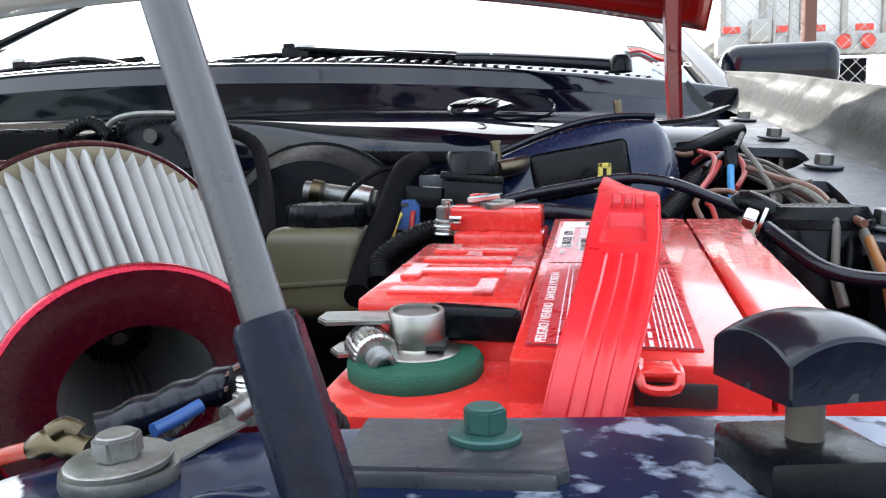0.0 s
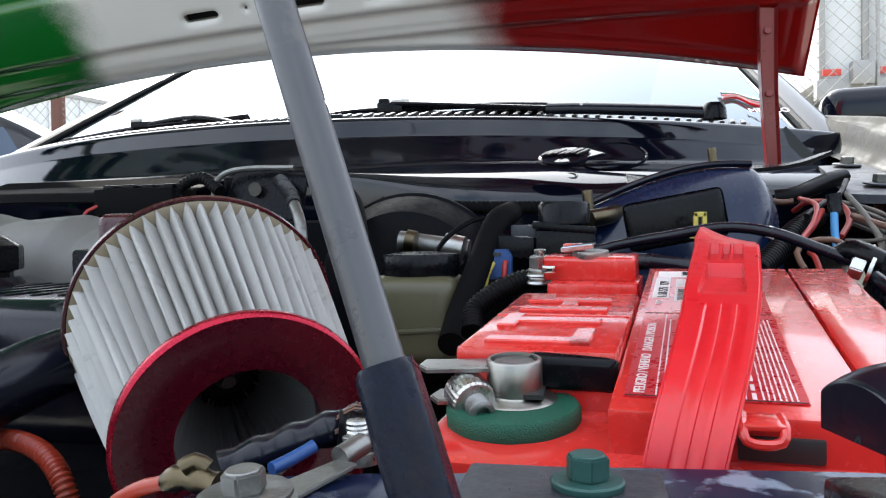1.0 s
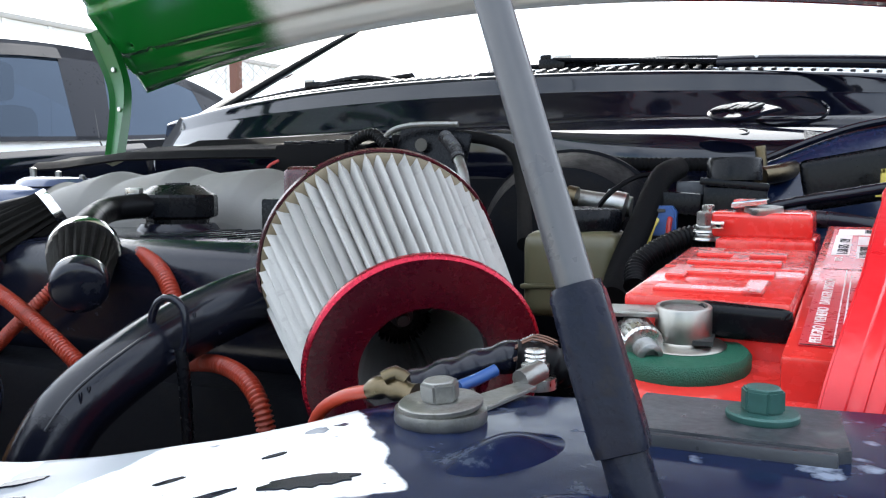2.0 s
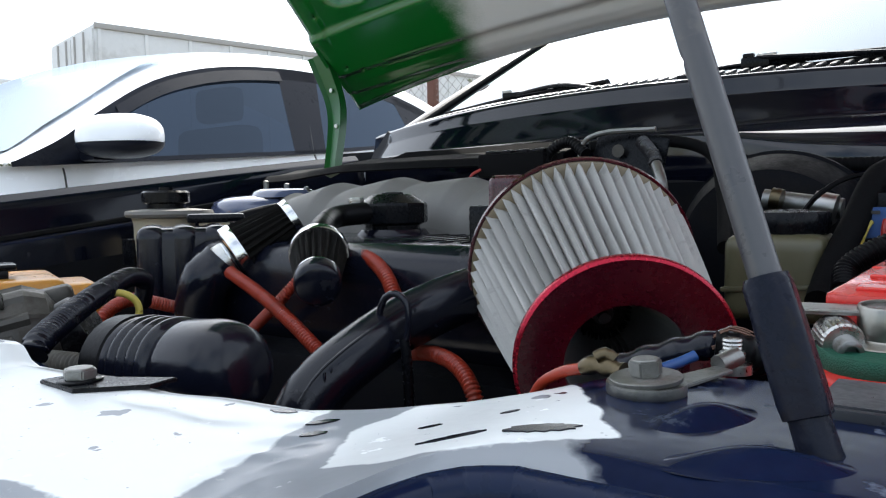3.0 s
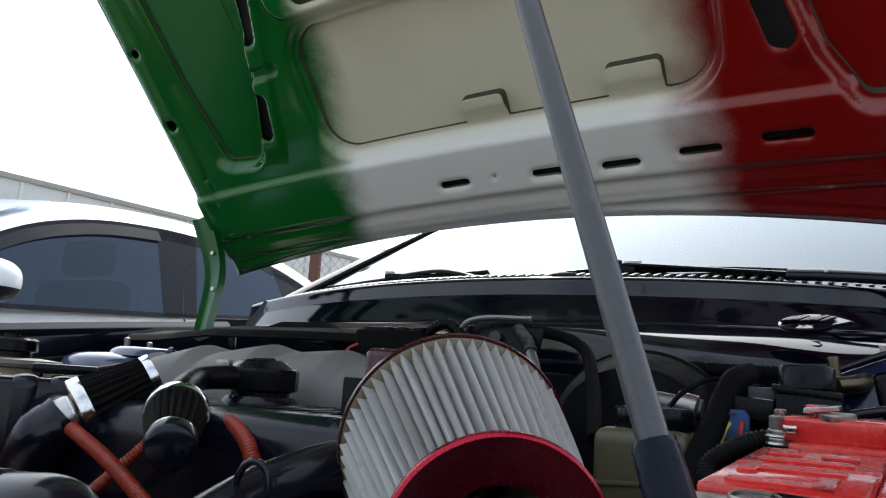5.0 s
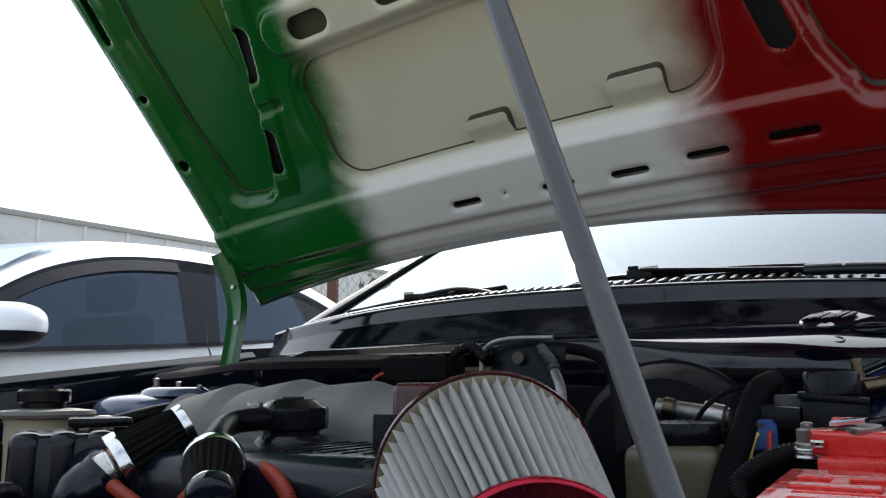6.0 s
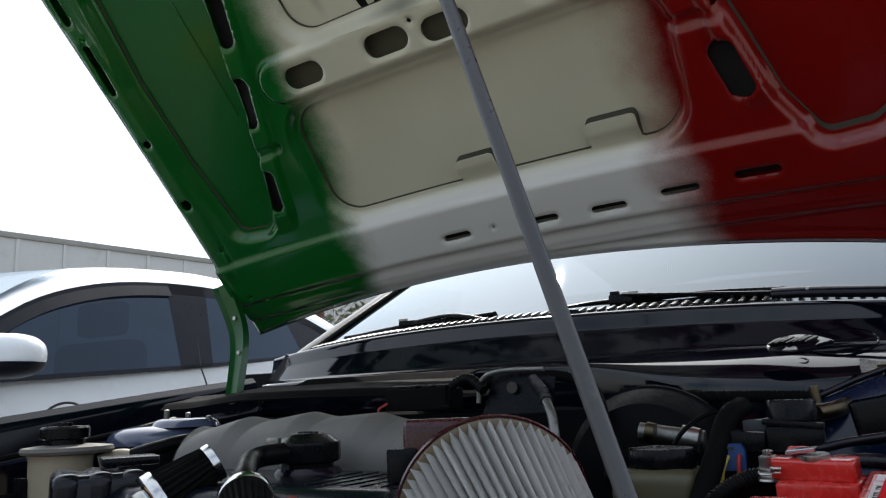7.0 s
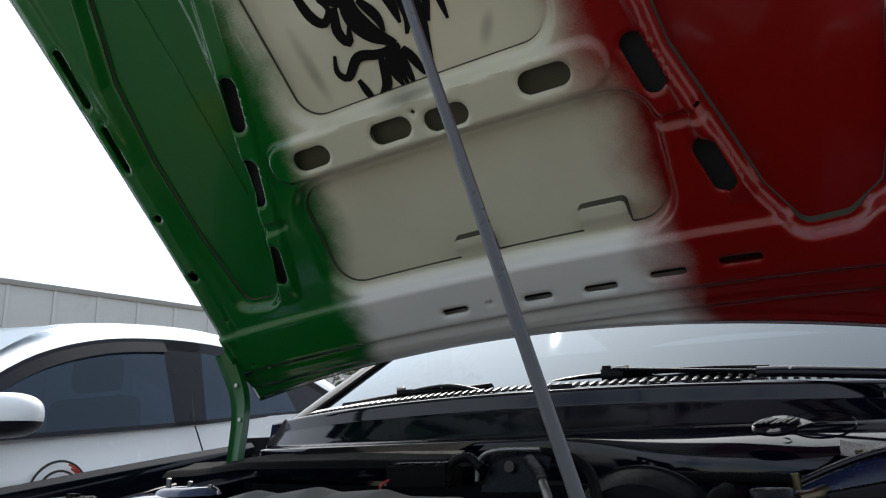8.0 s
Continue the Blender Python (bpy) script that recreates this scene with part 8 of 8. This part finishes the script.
TX = Matrix.Translation((-12.75, 7.2, 0)) @ Matrix.Rotation(radians(-11.0), 4, "Z")
tpart("box_body", moved(box(-2.5, 0, 0, 13.5, 1.1, 3.98, 0.03), TX), M["trailer"], tl)
for k in range(17):
    tpart("side_rib", moved(box(0.0, 0.025, 0.05 + 0.82 * k, 0.11 + 0.82 * k, 1.15, 3.92, 0.004), TX), M["trailer"], tl)
for k in range(2):
    tpart("rail", moved(box(-0.02, 0.035, 0, 13.5, 1.1 + 2.80 * k, 1.2 + 2.80 * k, 0.01), TX), M["wire"], tl)
for k in range(4):
    tpart("door_bar", moved(tube([(-0.45 - 0.5 * k, -0.03, 1.2), (-0.45 - 0.5 * k, -0.03, 3.9)], 0.03, 8, 0.5), TX), M["wire"], tl)
for k in range(2):
    tpart("door_leaf", moved(box(-2.42 + 1.22 * k, -1.24 + 1.22 * k, -0.03, 0.01, 1.2, 3.9, 0.01), TX), M["trailer"], tl)
for yy in (1.6, 2.9, 11.2):
    tpart("wheel", lathe([(0, -0.2), (0.5, -0.2), (0.5, 0.2), (0, 0.2)], 28, m=TX @ pose(-0.35, yy, 0.5, 0, 90, 0)), M["rubber"], tl)
tpart("chassis", moved(box(-2.2, -0.3, 0.5, 12.5, 0.45, 1.1), TX), M["bay"], tl)

tf = thing("semi_trailer", (-20.0, 9.5, 0), "distant white box trailer", "trailer", "trailers")
TF = Matrix.Translation((-19.88, 8.62, 0)) @ Matrix.Rotation(radians(-18.0), 4, "Z")
tpart("box_body", moved(box(-2.5, 0, 0, 12, 0.3, 3.98, 0.03), TF), M["trailer"], tf)
for k in range(14):
    tpart("side_rib", moved(box(0.0, 0.03, 0.05 + 0.85 * k, 0.12 + 0.85 * k, 0.4, 3.92, 0.004), TF), M["trailer"], tf)

tb = thing("semi_trailer", (5.0, 13.0, 0), "rear of a dirty white trailer with red tail lights", "trailer", "trailers")
tpart("box_body", box(3.35, 5.95, 12.6, 25, 3.02, 6.2, 0.03), M["trailer"], tb)
for k in range(5):
    tpart("rear_post", box(3.35 + 0.6 * k, 3.44 + 0.6 * k, 12.52, 12.62, 3.0, 6.1, 0.01), M["wire"], tb)
tpart("sill", box(3.30, 6.0, 12.45, 12.65, 2.72, 3.02, 0.02), M["wire"], tb)
for x in (3.5, 4.25, 4.75, 5.45, 5.95):
    tpart("marker", box(x - 0.13, x + 0.13, 12.42, 12.46, 3.06, 3.16, 0.01), M["reflector"], tb)
for x in (5.15, 5.50):
    tpart("tail_light", lathe([(0.0, 0.02), (0.09, 0.015), (0.105, 0.0)], 28, m=pose(x, 12.43, 2.90, 90, 0, 0)), M["reflector"], tb)
    tpart("light_rim", lathe([(0.105, 0.0), (0.118, 0.02), (0.125, 0.0)], 28, m=pose(x, 12.43, 2.90, 90, 0, 0)), M["chrome"], tb)
tpart("gearbox", box(3.75, 4.05, 12.3, 12.5, 2.9, 3.25, 0.03), M["wire"], tb)
for x in (4.12, 4.36):
    tpart("lock_bar", tube([(x, 12.42, 2.85), (x, 12.42, 6.0)], 0.03, 8, 0.5), M["wire"], tb)
tpart("chassis", box(3.6, 5.7, 12.9, 24, 1.0, 2.72), M["bay"], tb)
for x in (3.5, 5.8):
    tpart("wheel", lathe([(0, -0.25), (0.52, -0.25), (0.52, 0.25), (0, 0.25)], 28, m=pose(x, 14.0, 0.52, 0, 90, 0)), M["rubber"], tb)
tpart("support_leg", box(4.4, 4.9, 12.6, 12.8, 0.0, 2.75), M["bay"], tb)
slab = tagged(obj("concrete_slab", moved(box(-0.9, 2.2, -0.3, 0.4, 0.0, 0.75, 0.04), Matrix.Translation((5.2, 9.4, 0.0)) @ Matrix.Rotation(radians(0), 4, "Y")), M["fender_in"]), "low grey concrete barrier slab beyond the fence", "barrier")

fence = thing("wire_fence", (0, 5.4, 0), "chain-link fence on rusty brown posts", "fence")
for x in (-3.72, 1.905, 4.2, 6.5):
    p = part("fence_post", box(x - 0.035, x + 0.035, 5.0, 5.07, 0, 2.6, 0.006), M["rust"], fence)
    p.matrix_parent_inverse = fence.matrix_world.inverted()


def mesh_wires(x0, x1, z0, z1, step):
    own = bmesh.new()
    h_ = z1 - z0
    k = x0 - h_
    while k < x1:
        for s in (1, -1):
            a, b = (k, z0), (k + h_, z1)
            if s < 0:
                a, b = (k, z1), (k + h_, z0)
            ax_, az = a
            bx_, bz = b
            if bx_ <= x0 or ax_ >= x1:
                continue
            if ax_ < x0:
                az += (bz - az) * (x0 - ax_) / (bx_ - ax_); ax_ = x0
            if bx_ > x1:
                bz = az + (bz - az) * (x1 - ax_) / (bx_ - ax_); bx_ = x1
            d = Vector((bx_ - ax_, 0, bz - az))
            if d.length < 0.01:
                continue
            n_ = Vector((-d.z, 0, d.x)).normalized() * 0.0022
            y_ = Vector((0, 0.0022, 0))
            A, B = Vector((ax_, 5.035, az)), Vector((bx_, 5.035, bz))
            ra = [own.verts.new(A + q) for q in (n_, y_, -n_, -y_)]
            rb = [own.verts.new(B + q) for q in (n_, y_, -n_, -y_)]
            for i in range(4):
                own.faces.new((ra[i], ra[(i + 1) % 4], rb[(i + 1) % 4], rb[i]))
        k += step
    return own


for x0, x1 in ((-4.3, -2.2), (1.2, 6.5)):
    p = part("wire_mesh", mesh_wires(x0, x1, 0.05, 2.5, 0.085), M["wire"], fence, "diamond wire mesh")
    p.matrix_parent_inverse = fence.matrix_world.inverted()
    tagged(p, kind="stuff")

# far edge of the yard: bushes and a blue lorry cab
blue = thing("lorry", (-8.6, 3.2, 0), "dark blue lorry far across the yard", "lorry")
tpart("body", box(-9.6, -8.0, 0.5, 3.05, 0.5, 1.76, 0.08, 3), M["bluetruck"], blue)
for yy in (1.0, 2.6):
    tpart("wheel", lathe([(0, -0.15), (0.5, -0.15), (0.5, 0.15), (0, 0.15)], 24, m=pose(-8.1, yy, 0.5, 0, 90, 0)), M["rubber"], blue)


def leaves(center, size, n, seed):
    r = random.Random(seed)
    own = bmesh.new()
    for _ in range(n):
        a, b, c_ = r.gauss(0, 0.45), r.gauss(0, 0.45), r.uniform(0, 1) ** 0.8
        p = Vector(center) + Vector((a * size[0], b * size[1], c_ * size[2] * (1 - 0.45 * min(1, math.hypot(a, b)))))
        q = Euler((r.uniform(0, 6), r.uniform(0, 6), r.uniform(0, 6))).to_matrix()
        s = r.uniform(0.05, 0.11)
        vs = [own.verts.new(p + q @ Vector(k) * s) for k in ((-0.3, 0, 0), (0, -0.9, 0.1), (0.3, 0, 0), (0, 0.9, 0.1))]
        own.faces.new(vs)
    return own


for i, (cx, cy, sx, sy, h_) in enumerate(((-17.0, 6.5, 1.5, 1.5, 2.6), (-18.5, 5.0, 1.8, 1.4, 2.3), (-5.4, 8.0, 1.2, 0.8, 2.2), (-4.4, 8.3, 1.2, 0.8, 2.1))):
    b_ = thing("bush", (cx, cy, 0), "ragged dry green bush at the yard's edge", "bush", "bushes")
    part("foliage", leaves((0, 0, 0.15), (sx, sy, h_), 1500, i), M["leaf"], b_, smooth=False)
    part("stem", tube([(0, 0, 0), (0.05, 0, h_ * 0.3), (0.0, 0.05, h_ * 0.7)], 0.05, 8, 0.2), M["rust"], b_)

can_ = thing("metal_can", (-1.10, 0.465, 0.827), "bronze-coloured metal can standing on the fender", "can")
part("body", lathe([(0.0, 0.0), (0.034, 0.0), (0.040, 0.006), (0.041, 0.02), (0.041, 0.078), (0.038, 0.084), (0.0, 0.084)], 40), M["gold"], can_)
part("rim", lathe([(0.038, 0.082), (0.0415, 0.083), (0.0415, 0.087), (0.037, 0.087)], 40), M["gold"], can_)
